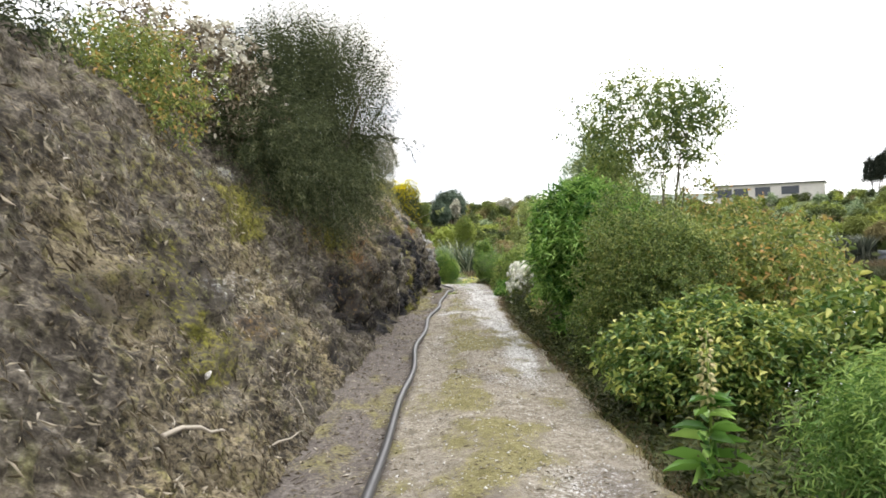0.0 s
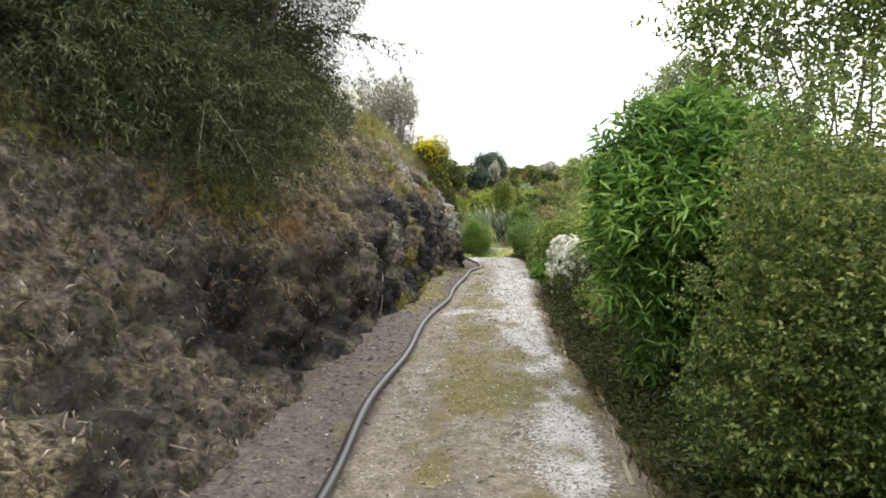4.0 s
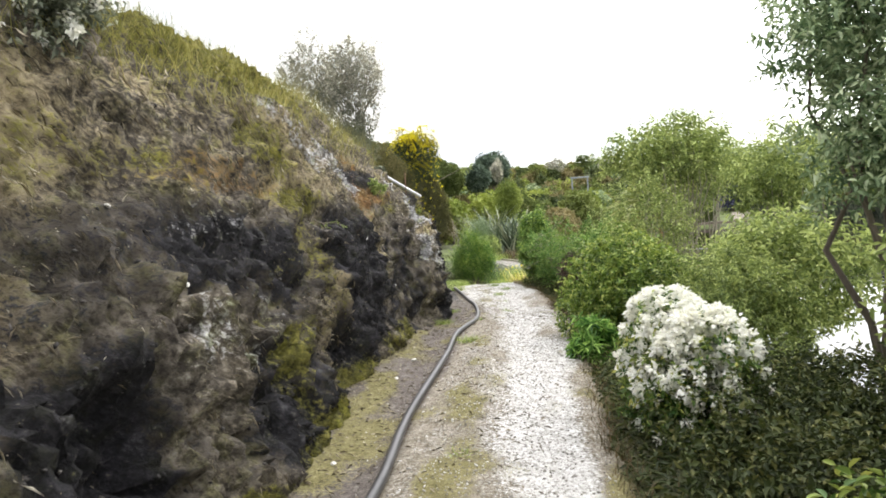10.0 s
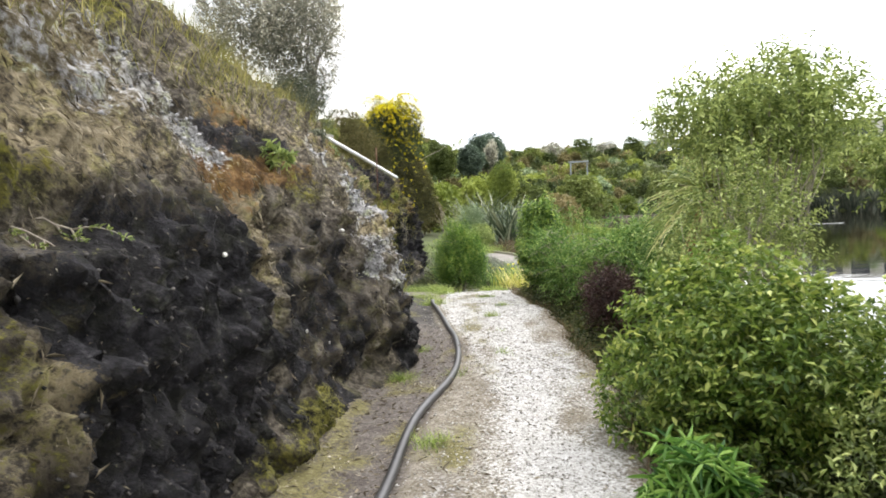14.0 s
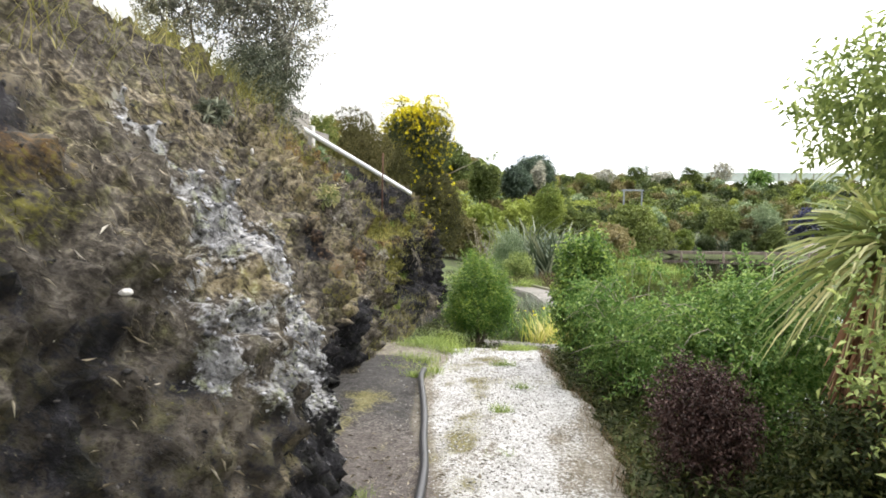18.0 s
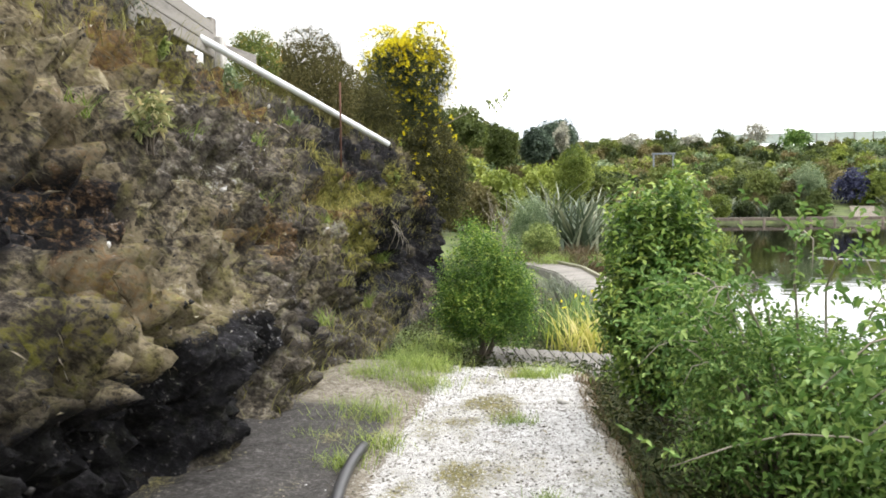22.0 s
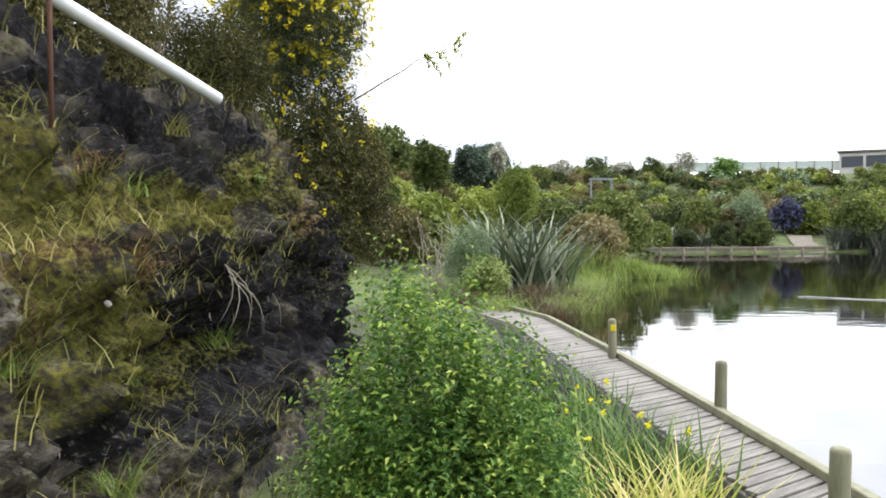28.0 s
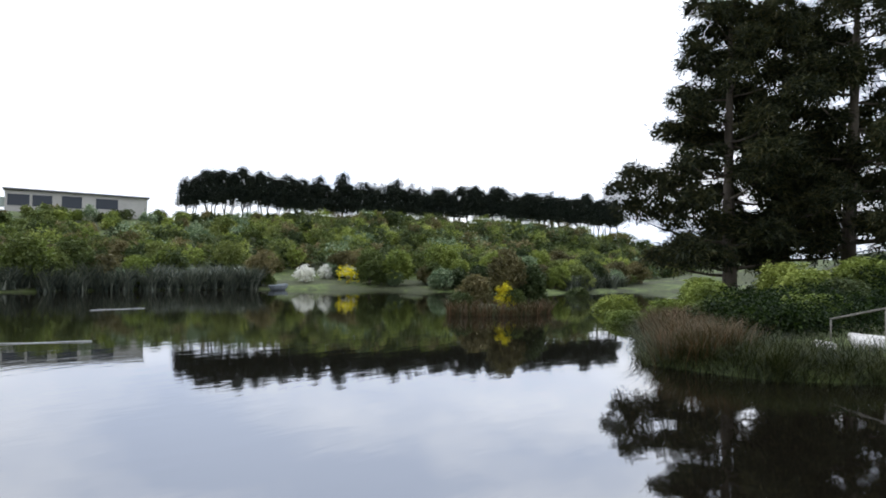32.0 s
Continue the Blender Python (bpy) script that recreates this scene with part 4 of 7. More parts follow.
# Dark peat, plus painted-in shade in hollows, at the foot and under gorse.
soil_shade = 0.85 * patch(25.2, 0.5, 0.95, 0.38) + 0.3 * step(y_, 29.5, 31.5) * (0.8 + n4) + 0.3 * patch(10.4, 0.6, 1.6, 0.6) + 0.6 * patch(18.0, 1.5, 0.9, 0.3) + 0.4 * patch(15.2, 0.6, 0.8, 0.5) + 0.6 * patch(32.4, 0.3, 2.0, 0.5) + 0.28 * patch(11.2, 0.55, 2.6, 0.75) + 0.75 * patch(9.9, 1.55, 0.7, 0.22) + patch(13.3, 0.6, 0.6, 0.5) + 0.5 * patch(14.3, 1.45, 1.5, 0.3) + 0.6 * patch(16.3, 1.35, 1.1, 0.38) + patch(17.4, 0.75, 0.8, 0.8)
# The low strip along the foot mixes damp peat with its shade.
soil_shade = soil_shade + 1.4 * patch(18.1, 1.08, 0.9, 0.5) + 0.5 * patch(15.2, 1.35, 1.1, 0.3) + (0.15 + 0.25 * step(y_, 9, 12)) * step(0.75 - z_, 0, 0.5) * np.clip(0.6 + n2 + 0.6 * n4, 0, 1) * step(y_, 3, 6) + 0.5 * patch(20.3, 0.65, 2.2, 0.95) * (0.8 + n4) + 0.9 * patch(18.3, 0.9, 1.0, 0.6) + 0.5 * patch(7.4, 0.45, 0.6, 0.4) + 0.35 * patch(8.6, 0.9, 0.9, 0.35) + 0.35 * patch(15.6, 0.5, 1.5, 0.5) + 0.7 * patch(16.2, 0.15, 0.6, 0.2) + 0.8 * patch(19.6, 2.1, 1.2, 0.2)
soil_shade = soil_shade + patch(24.6, 0.38, 1.3, 0.42) + patch(24.3, 1.45, 0.75, 0.16) + 0.8 * patch(29.3, 1.72, 0.4, 0.14) + 0.25 * patch(26.9, 1.8, 0.5, 0.18) + patch(23.2, 0.42, 2.2, 0.5) + 0.2 * patch(27.0, 0.6, 1.0, 0.4)
soil_shade = soil_shade + 0.35 * patch(25.4, 0.4, 1.0, 0.4) + 0.55 * patch(32.5, 1.4, 2.0, 1.2) + 0.4 * patch(29.5, 2.5, 3.0, 0.22) + 0.2 * patch(28.6, 0.7, 1.6, 0.5) + 0.25 * patch(28.4, 1.75, 0.9, 0.25) + 0.7 * patch(29.9, 2.05, 0.7, 0.2) + 0.6 * patch(30.0, 1.25, 0.5, 0.12) + 0.5 * patch(4.0, 1.15, 1.2, 0.2) + 0.45 * patch(6.2, 0.75, 1.0, 0.2) + patch(31.3, 2.15, 0.55, 0.28) + patch(33.2, 2.0, 0.6, 0.35) + patch(31.4, 0.95, 0.75, 0.35) + patch(32.6, 0.75, 1.2, 0.5) + patch(34.6, 0.8, 1.0, 1.1) + 0.8 * patch(30.6, 0.5, 0.6, 0.2) + 0.7 * patch(29.0, 1.5, 0.25, 0.15)
soil_shade = np.clip(soil_shade, 0, 1) - 0.35 * patch(16.6, 1.2, 0.2, 0.5, -1.1) - 0.35 * step(y_, 14, 15) * step(18.8 - y_, 0, 0.8) * np.clip(n4 + 0.5 * n2, 0, 1) - 0.9 * patch(24.4, 1.05, 0.95, 0.1) - 0.75 * patch(18.8, 1.25, 0.22, 0.5) - 0.5 * patch(19.5, 1.55, 0.25, 0.12)
# Olive moss and thin grass.
moss = 0.55 * n3 - 0.12 + 0.45 * patch(24.3, 1.0, 0.9, 0.2) * (0.7 + n4) + 0.7 * patch(6.3, 1.6, 1.4, 0.2) + 0.6 * patch(4.4, 0.75, 1.4, 0.16) + 0.5 * patch(7.8, 1.9, 1.4, 0.18) + 0.75 * patch(11.5, 2.5, 3.0, 0.5) + 0.5 * patch(13.5, 2.0, 1.5, 0.2) + 0.55 * patch(5.6, 0.3, 0.4, 0.2)
moss = moss + patch(16.4, 0.08, 1.6, 0.22) + 0.9 * patch(18.9, 0.2, 0.9, 0.22) + patch(13.8, 0.1, 0.7, 0.2) + 0.4 * patch(15.9, 1.2, 0.3, 0.2) + 0.5 * patch(15.3, 0.7, 0.3, 0.4, -1.0) + 0.45 * patch(16.6, 1.2, 0.18, 0.5, -1.1) + 0.6 * patch(15.7, 0.75, 0.5, 0.15) + 0.6 * patch(16.8, 1.75, 0.4, 0.12)
moss = moss + 0.8 * step(z_, 2.5, 3.0) * step(y_, 9, 11) + 0.6 * patch(21.2, 2.1, 0.4, 0.25) + 0.5 * patch(20.9, 0.95, 0.5, 0.12) + 0.5 * patch(26.5, 1.1, 1.4, 0.25) + 0.6 * patch(28.5, 1.5, 1.2, 0.3)
moss = moss + 0.12 * patch(32.0, 1.4, 2.2, 1.0) + 0.9 * patch(31.2, 1.5, 1.3, 0.18) + 0.75 * patch(29.8, 0.9, 0.9, 0.35) + 0.6 * patch(31.5, 0.45, 1.0, 0.2) + 0.5 * patch(34, 1.9, 1.2, 0.4) + 0.5 * patch(29.5, 1.9, 1.0, 0.3)
# White-grey crust.
pale = 1.15 * patch(21.7, 1.25, 0.6, 0.45, -1.1) * (0.85 + 0.4 * n4) + 0.6 * patch(21.5, 1.35, 0.75, 0.6) * (0.6 + 0.9 * n4) + 0.06 * patch(26.5, 1.2, 2.2, 0.9) + 0.15 * patch(22.1, 0.55, 0.3, 0.3) + 0.45 * patch(18.6, 2.4, 0.5, 0.55) * (0.8 + 0.6 * n4) + 0.35 * patch(15.0, 1.58, 0.6, 0.1) + 0.5 * patch(14.6, 1.0, 0.9, 0.25) * (0.6 + n4)
pale = pale + 0.85 * patch(18.0, 2.35, 0.85, 0.4, -0.3) * (0.75 + 0.6 * n4) + 0.85 * patch(21.5, 1.45, 0.75, 0.6) * (0.75 + 0.45 * n4) + 0.15 * patch(21.8, 0.6, 0.45, 0.5) * (0.55 + 0.8 * n4) + 0.15 * step(y_, 23.5, 25.5) * step(31.5 - y_, 0, 1.5) * step(2.5 - z_, 0, 0.5) * (0.9 + 0.9 * n4 + 0.7 * n2) + 0.42 * patch(11.1, 1.66, 0.3, 0.12) + 0.65 * patch(6.5, 2.15, 1.6, 0.12) * (0.6 + n4) + 0.4 * patch(6.0, 1.1, 1.6, 0.15) + 0.2 * patch(26.6, 1.7, 0.9, 0.4) * (0.6 + n4) + 0.5 * patch(29.1, 1.12, 0.5, 0.12)
# Rust-coloured earth.
rust = 0.12 * patch(24.3, 1.05, 0.8, 0.1) + 0.45 * patch(10.5, 1.5, 2.0, 0.35) + 0.3 * patch(10.3, 0.8, 1.4, 0.5) + 0.45 * patch(29.5, 1.4, 2.5, 0.4) * (0.6 + n4) + 0.55 * patch(19.4, 1.85, 1.2, 0.13) + 0.4 * patch(19.0, 2.3, 1.0, 0.15) * (0.7 + n4) + 0.4 * patch(18.7, 1.7, 0.4, 0.2) + 0.5 * patch(12.3, 2.1, 0.9, 0.2) + 0.45 * patch(5.0, 0.8, 0.5, 0.12) + 0.5 * patch(15.4, 1.9, 1.2, 0.15) + 0.5 * patch(33.6, 1.5, 0.3, 0.3) + 0.4 * patch(26.5, 1.3, 0.8, 0.2)
# Straw-coloured thatch.
straw = 0.35 * patch(17.0, 0.75, 0.5, 0.3) - 0.3 * step(y_, 23.5, 25) * step(2.3 - z_, 0, 0.4) - 0.35 * patch(24.4, 1.05, 1.0, 0.14) - 0.7 * patch(18.2, 1.0, 0.85, 0.45) - 0.7 * patch(19.8, 0.8, 1.6, 0.7) + 0.3 * patch(24.4, 1.1, 0.9, 0.12) + 0.6 * patch(29.0, 1.0, 0.9, 0.3) + 0.45 * patch(28.7, 0.6, 0.9, 0.3) + 0.2 - 0.15 * step(y_, 23, 25) + 0.3 * step(y_, 24.2, 25.2) * step(29.5 - y_, 0, 1.5) * (0.7 + n4) + 0.7 * n1 + 0.45 * patch(11.5, 1.75, 2.4, 0.5) + 0.85 * patch(15.5, 2.2, 4.5, 0.5) + 0.8 * patch(18.8, 1.25, 0.25, 0.5) + 0.22 * patch(14.6, 0.75, 1.0, 0.4) + 0.6 * patch(24, 2.2, 3, 0.5) + 0.5 * patch(31, 1.7, 1.6, 0.2) + 0.15 * patch(17.2, 1.1, 0.35, 0.5) + 0.5 * patch(12.5, 1.3, 0.8, 0.25) + 0.35 * patch(26, 1.0, 2.5, 0.7)
moss = moss + 0.55 * patch(6.0, 2.0, 3.0, 0.35) + 0.5 * patch(9.0, 1.6, 3.0, 0.3) + 0.3 * patch(13.5, 1.9, 2.5, 0.3, -0.1) + 0.5 * patch(4.2, 1.2, 1.4, 0.25) + 0.5 * patch(16.6, 2.2, 0.7, 0.25) + 0.5 * patch(26.5, 2.35, 2.5, 0.3)
moss = moss + 0.7 * patch(18.2, 2.9, 1.0, 0.3) + 0.5 * patch(19.3, 2.45, 0.8, 0.12) + 0.5 * patch(20.2, 1.75, 0.5, 0.15) - 0.15 * step(y_, 22.8, 24.5) * step(30.5 - y_, 0, 1.5) * step(2.2 - z_, 0, 0.4)
rust = rust + 0.35 * patch(19.2, 2.0, 1.1, 0.32) * (0.7 + 1.2 * n4) + 0.3 * step(y_, 23, 24.5) * step(31 - y_, 0, 1.5) * step(z_, 0.5, 1.0) * (0.6 + n2) + 0.4 * patch(27.5, 2.45, 2.2, 0.2)
moss, pale, rust, straw, soil_shade = 0.8 * moss, 0.8 * pale, 0.95 * rust, 0.8 * straw, 0.95 * soil_shade
for nm, col in (("kind", np.stack([moss, pale, rust, straw], 1)),):
    lay = bank_me.color_attributes.new(nm, "FLOAT_COLOR", "POINT")
    lay.data.foreach_set("color", np.clip(col, 0, 1).astype(np.float32).ravel())
lay = bank_me.attributes.new("soil_shade", "FLOAT", "POINT")
lay.data.foreach_set("value", np.clip(soil_shade, 0, 1).astype(np.float32))
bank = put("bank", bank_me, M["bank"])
tagged(bank, "steep eroded earth bank of dark peat, moss and dry thatch", "bank", kind="structure")
BN_s = BN.reshape(-1, 3)
SOIL_SHADE, MOSS, PALE, STRAW = (np.clip(v, 0, 1) for v in (soil_shade, moss, pale, straw))


def bank_at(y, h):
    """A point on the bank's surface at y, about h above its foot, and the way out from it."""
    i = int(np.clip(round((y + 4) / STEP), 0, len(by) - 1))
    j = int(np.argmin(np.abs(BZ[i] - h)))
    return BS[i * len(bv) + j], BN_s[i * len(bv) + j]


# ---- the path ----
py = np.arange(-3.5, 29.31, 0.04)
pu = np.linspace(0, 1, 58)


def path_right(y):
    return np.interp(y, [-4, 4, 8, 11, 14.5, 17.5, 20.5, 23, 24.8, 26, 27.4, 29.3], [1.15, 1.14, 1.12, 1.0, 1.0, 1.18, 1.32, 1.25, 1.12, 0.9, 0.8, 0.75]) + 0.03 * np.sin(3.1 * y) * np.sin(1.3 * y + 1) + 0.018 * np.sin(11.7 * y + 2)


PX = bank_foot(py)[:, None] - 0.25 + (path_right(py) + 0.3 - bank_foot(py) + 0.25)[:, None] * pu[None]
PY = np.repeat(py[:, None], len(pu), 1)
Q = np.stack([PX.ravel(), PY.ravel(), np.zeros(PX.size)], 1)
edge = Q[:, 0] - path_right(Q[:, 1])
Q[:, 2] = level(Q[:, 1]) + 0.025 * fbm(Q * 0.9, 3, 5) + 0.012 * fbm(Q * 6, 2, 6) + 0.006 * value_noise(Q * 22, 7) - 0.22 * step(edge, -0.03, 0.3) + 0.05 * step(-0.35 - Q[:, 0], 0, 0.6)
Q[:, 2] += 0.05 * np.exp(-((Q[:, 0] - 0.2) / 0.4) ** 2) * step(26 - Q[:, 1], 0, 4)
path_me = mesh_np("path", Q, grid(py, pu), smooth=True)
u_ = Q[:, 0]
hose_x = np.interp(Q[:, 1], [0, 10, 13, 16, 18.5, 20, 22, 24, 25.3, 29], [-0.48, -0.45, -0.38, -0.24, -0.12, -0.05, 0.08, -0.3, -0.47, -0.62])
c1, c2, c3 = fbm(Q * (2.2, 1.0, 1), 4, 81), fbm(Q * (5, 2.5, 1), 3, 91), fbm(Q * (1.2, 0.5, 1), 3, 95)
p_white = np.exp(-((u_ - 0.72 - 0.12 * c3) / 0.2) ** 2) * step(Q[:, 1], 5.5, 8.5) * 0.85 + 0.35 * np.exp(-((u_ - 0.55) / 0.18) ** 2) * step(7 - Q[:, 1], 0, 3) + 0.22 * c1 + 0.2 * step(Q[:, 1], 20, 23)
p_white += 0.3 * step(Q[:, 1], 7, 11) * step(u_ - hose_x, 0.02, 0.25) + (0.12 + 0.4 * c3 + 0.25 * c2) * step(Q[:, 1], 14, 18) * step(u_ - hose_x, 0.02, 0.25) + 0.25 * step(Q[:, 1], 22, 25) * step(u_ - hose_x, 0.02, 0.25) + 0.5 * np.exp(-((Q[:, 1] - 13.2) / 0.22) ** 2) * step(u_ - hose_x, 0, 0.1)
p_white *= step(path_right(Q[:, 1]) - u_, -0.05, 0.18) * step(u_ - hose_x, -0.02, 0.12)
p_moss = 0.06 + 0.55 * c2 + 0.3 * c3 + 0.5 * np.exp(-((u_ - 0.12 - 0.15 * c3) / 0.24) ** 2) * step(u_ - hose_x, 0.1, 0.3) - 0.15 * step(Q[:, 1], 20, 24) + 0.35 * step(edge, -0.12, 0.05)
p_moss += 0.75 * np.exp(-((u_ + 0.72) / 0.2) ** 2) * np.exp(-((Q[:, 1] - 16.5) / 2.6) ** 2)
p_litter = 0.95 * step(hose_x - u_, -0.12, 0.06) * step(24.5 - Q[:, 1], 0, 2) + 0.3 * c1 + 0.35 * np.exp(-((u_ - 0.15 + 0.2 * c3) / 0.3) ** 2) + 0.3 * step(6 - Q[:, 1], 0, 3)
p_soil = 0.9 * step(Q[:, 1], 21.5, 23.2) * step(hose_x - u_, -0.03, 0.1) * step(27.2 - Q[:, 1], 0, 0.8)
lay = path_me.color_attributes.new("kind", "FLOAT_COLOR", "POINT")
lay.data.foreach_set("color", np.clip(np.stack([p_moss, p_white, p_litter, np.ones_like(p_moss)], 1), 0, 1).astype(np.float32).ravel())
lay = path_me.attributes.new("soil_shade", "FLOAT", "POINT")
lay.data.foreach_set("value", np.clip(p_soil, 0, 1).astype(np.float32))
path = put("path", path_me, M["path"])
tagged(path, "narrow gravel path with white chips and mossy strips", "path", kind="structure")


def pebbles(P, size, r, flat=0.6):
    """Small jagged stones at P."""
    oct_v = np.array([(1, 0, 0), (-1, 0, 0), (0, 1, 0), (0, -1, 0), (0, 0, 1), (0, 0, -1)], float)
    oct_f = np.array([(0, 2, 4), (2, 1, 4), (1, 3, 4), (3, 0, 4), (2, 0, 5), (1, 2, 5), (3, 1, 5), (0, 3, 5)])
    n = len(P)
    v = oct_v[None] * r.uniform(0.6, 1.25, (n, 6, 1)) + r.normal(size=(n, 6, 3)) * 0.16
    a = r.uniform(0, 2 * math.pi, n)
    c, s = np.cos(a)[:, None], np.sin(a)[:, None]
    st = r.uniform(0.6, 1.0, (n, 1))
    x, y, z = v[..., 0], v[..., 1] * st, v[..., 2] * flat
    tilt = r.normal(size=(n, 1)) * 0.35
    z = z + x * tilt
    v = np.stack([x * c - y * s, x * s + y * c, z], -1) * np.broadcast_to(size, n)[:, None, None] + P[:, None]
    return v.reshape(-1, 3), np.zeros((0, 4), int), (np.arange(n)[:, None, None] * 6 + oct_f[None]).reshape(-1, 3)


def stuff(name, arrays, material, label, category, smooth=False):
    return tagged(put(name, mesh_np(name, *arrays, smooth=smooth), M[material]), label, category, kind="stuff")


# Gravel chips lying on the path.
r_s = np.random.default_rng(21)
w = np.clip(p_white, 0.05, 1) + 0.12
w = w * step(u_ - hose_x, -0.3, 0.1) * step(0.06 - edge, 0, 0.1) * step(Q[:, 1], 1.5, 3)
idx = r_s.choice(len(Q), 44000, p=w / w.sum())
pos = Q[idx] + np.c_[r_s.uniform(-0.02, 0.02, (len(idx), 2)), np.zeros(len(idx))]
stuff("gravel", pebbles(pos, 0.0045 + 0.01 * r_s.random(len(idx)) ** 2, r_s, 0.5), "chips", "loose white and grey gravel chips on the path", "gravel")
# Leaf litter and dry stalks between hose and bank, and all over the bank.
w = np.clip(p_litter, 0, 1) * step(23.5 - Q[:, 1], 0, 1) + 0.03
idx = r_s.choice(len(Q), 9000, p=w / w.sum())
D = unit(np.c_[r_s.normal(size=(len(idx), 2)), 0.25 * r_s.normal(size=len(idx))])
stuff("leaf_litter", leaves(Q[idx] + (0, 0, 0.006), D, r_s.uniform(0.02, 0.07, len(idx)), r_s.uniform(0.004, 0.016, len(idx)), r_s, 0.2, 0.2, False), "dry", "dry leaf litter beside the hose", "litter")
w = (0.35 + STRAW) * (1.04 - np.clip(1.3 * SOIL_SHADE + 0.5 * MOSS + 0.8 * PALE, 0, 1)) * np.repeat(step(bv, 0.4, 1.0)[None] * (1 - 0.7 * step(bv, 9, 10)), len(by), 0).ravel() + 0.008
bare = 1 - 0.8 * step(P[:, 1], 22.5, 24) * step(31.5 - P[:, 1], 0, 2) * step(2.4 - P[:, 2], 0, 0.4)
w = w * step(37 - P[:, 1], 0, 1.5) * bare
idx = r_s.choice(len(BS), 95000, p=w / w.sum())
nn = BN_s[idx]
D = r_s.normal(size=(len(idx), 3)) * 0.55 + (0, 0.75, -0.6)
D = unit(D - nn * (D * nn).sum(1, keepdims=True) * 0.85 + nn * 0.1)
stuff("dry_thatch", leaves(BS[idx] + nn * 0.004 + r_s.normal(size=(len(idx), 3)) * 0.018, D, 0.012 + 0.075 * r_s.random(len(idx)) ** 3, r_s.uniform(0.001, 0.0034, len(idx)), r_s, 0.2, 0.3, False), "thatch", "dry brown thatch and stalks on the bank", "thatch")
w = w * step(13 - P[:, 1], 0, 7)
idx = r_s.choice(len(BS), 26000, p=w / w.sum())
nn = BN_s[idx]
D = r_s.normal(size=(len(idx), 3)) + (0, 0.3, -0.4)
D = unit(D - nn * (D * nn).sum(1, keepdims=True) * 0.7 + nn * 0.1)
stuff("fallen_leaves", leaves(BS[idx] + nn * 0.006 + r_s.normal(size=(len(idx), 3)) * 0.012, D, 0.02 + 0.07 * r_s.random(len(idx)) ** 2, r_s.uniform(0.004, 0.013, len(idx)), r_s, 0.3, 0.4, False), "dry", "curled dead leaves lying on the bank", "litter")
idx = r_s.choice(len(BS), 40000, p=(w0 := np.clip(MOSS - 0.35, 0, 1) * bare * face * step(36 - P[:, 1], 0, 1.5)) / w0.sum())
D = unit(BN_s[idx] * 0.6 + r_s.normal(size=(len(idx), 3)) * 0.6 + (0, 0, 0.35))
stuff("bank_moss", leaves(BS[idx], D, 0.008 + 0.03 * r_s.random(len(idx)) ** 2, r_s.uniform(0.0012, 0.003, len(idx)), r_s, 0.2, 0.3, False), "moss", "olive-green moss and fine grass on the bank", "moss")
idx = r_s.choice(len(BS), 22000, p=(w0 := step(BS[:, 2], 0.05, 0.25) * face * step(36 - P[:, 1], 0, 1.5) * (0.2 + SOIL_SHADE) * (1.02 - PALE)) / w0.sum())
stuff("earth_clods", pebbles(BS[idx] - BN_s[idx] * 0.003, 0.004 + 0.016 * r_s.random(len(idx)) ** 3, r_s, 0.8), "clods", "crumbling dark earth clods on the bank face", "clods")
idx = r_s.choice(len(BS), 6000, p=(w0 := face * step(36 - P[:, 1], 0, 1.5) * step(P[:, 1], 17.5, 18.5) * step(23.2 - P[:, 1], 0, 0.6) * np.clip(PALE - 0.25, 0, 1)) / w0.sum())
stuff("crust_flakes", pebbles(BS[idx] - BN_s[idx] * 0.004, 0.005 + 0.018 * r_s.random(len(idx)) ** 2, r_s, 0.7), "flakes", "pale grey crumbling crust on the bank face", "crust")
# Grass along the bank's top edge and at its foot.
idx = r_s.choice(len(BS), 26000, p=(w0 := step(BS[:, 2], 2.2, 2.7) * step(P[:, 1], 5, 12) * step(37 - P[:, 1], 0, 2) * (0.25 + np.clip(0.5 + n1, 0, 1)) * np.repeat(step(10.5 - bv, 0, 1)[None], len(by), 0).ravel()) / w0.sum())
stuff("bank_grass", blades(BS[idx], r_s.uniform(0.1, 0.4, len(idx)), r_s.uniform(0.003, 0.006, len(idx)), 0.5, r_s, 0.7), "olive_grass", "long olive grass along the top of the bank", "grass")
idx = r_s.choice(len(BS), 4200, p=(w0 := blob(P[:, 1], BS[:, 2], 30.5, 1.1, 2.6, 0.5) + 0.7 * blob(P[:, 1], BS[:, 2], 30.5, 0.0, 2.6, 0.4) + 0.5 * blob(P[:, 1], BS[:, 2], 27.5, 0.1, 1.5, 0.25) + 0.3 * blob(P[:, 1], BS[:, 2], 29.5, 1.8, 1.5, 0.3)) / w0.sum())
stuff("bank_grass", blades(BS[idx], r_s.uniform(0.08, 0.26, len(idx)), r_s.uniform(0.004, 0.008, len(idx)), 0.5, r_s, 0.8), "olive_grass", "green grass on the ledges of the bank", "grass")
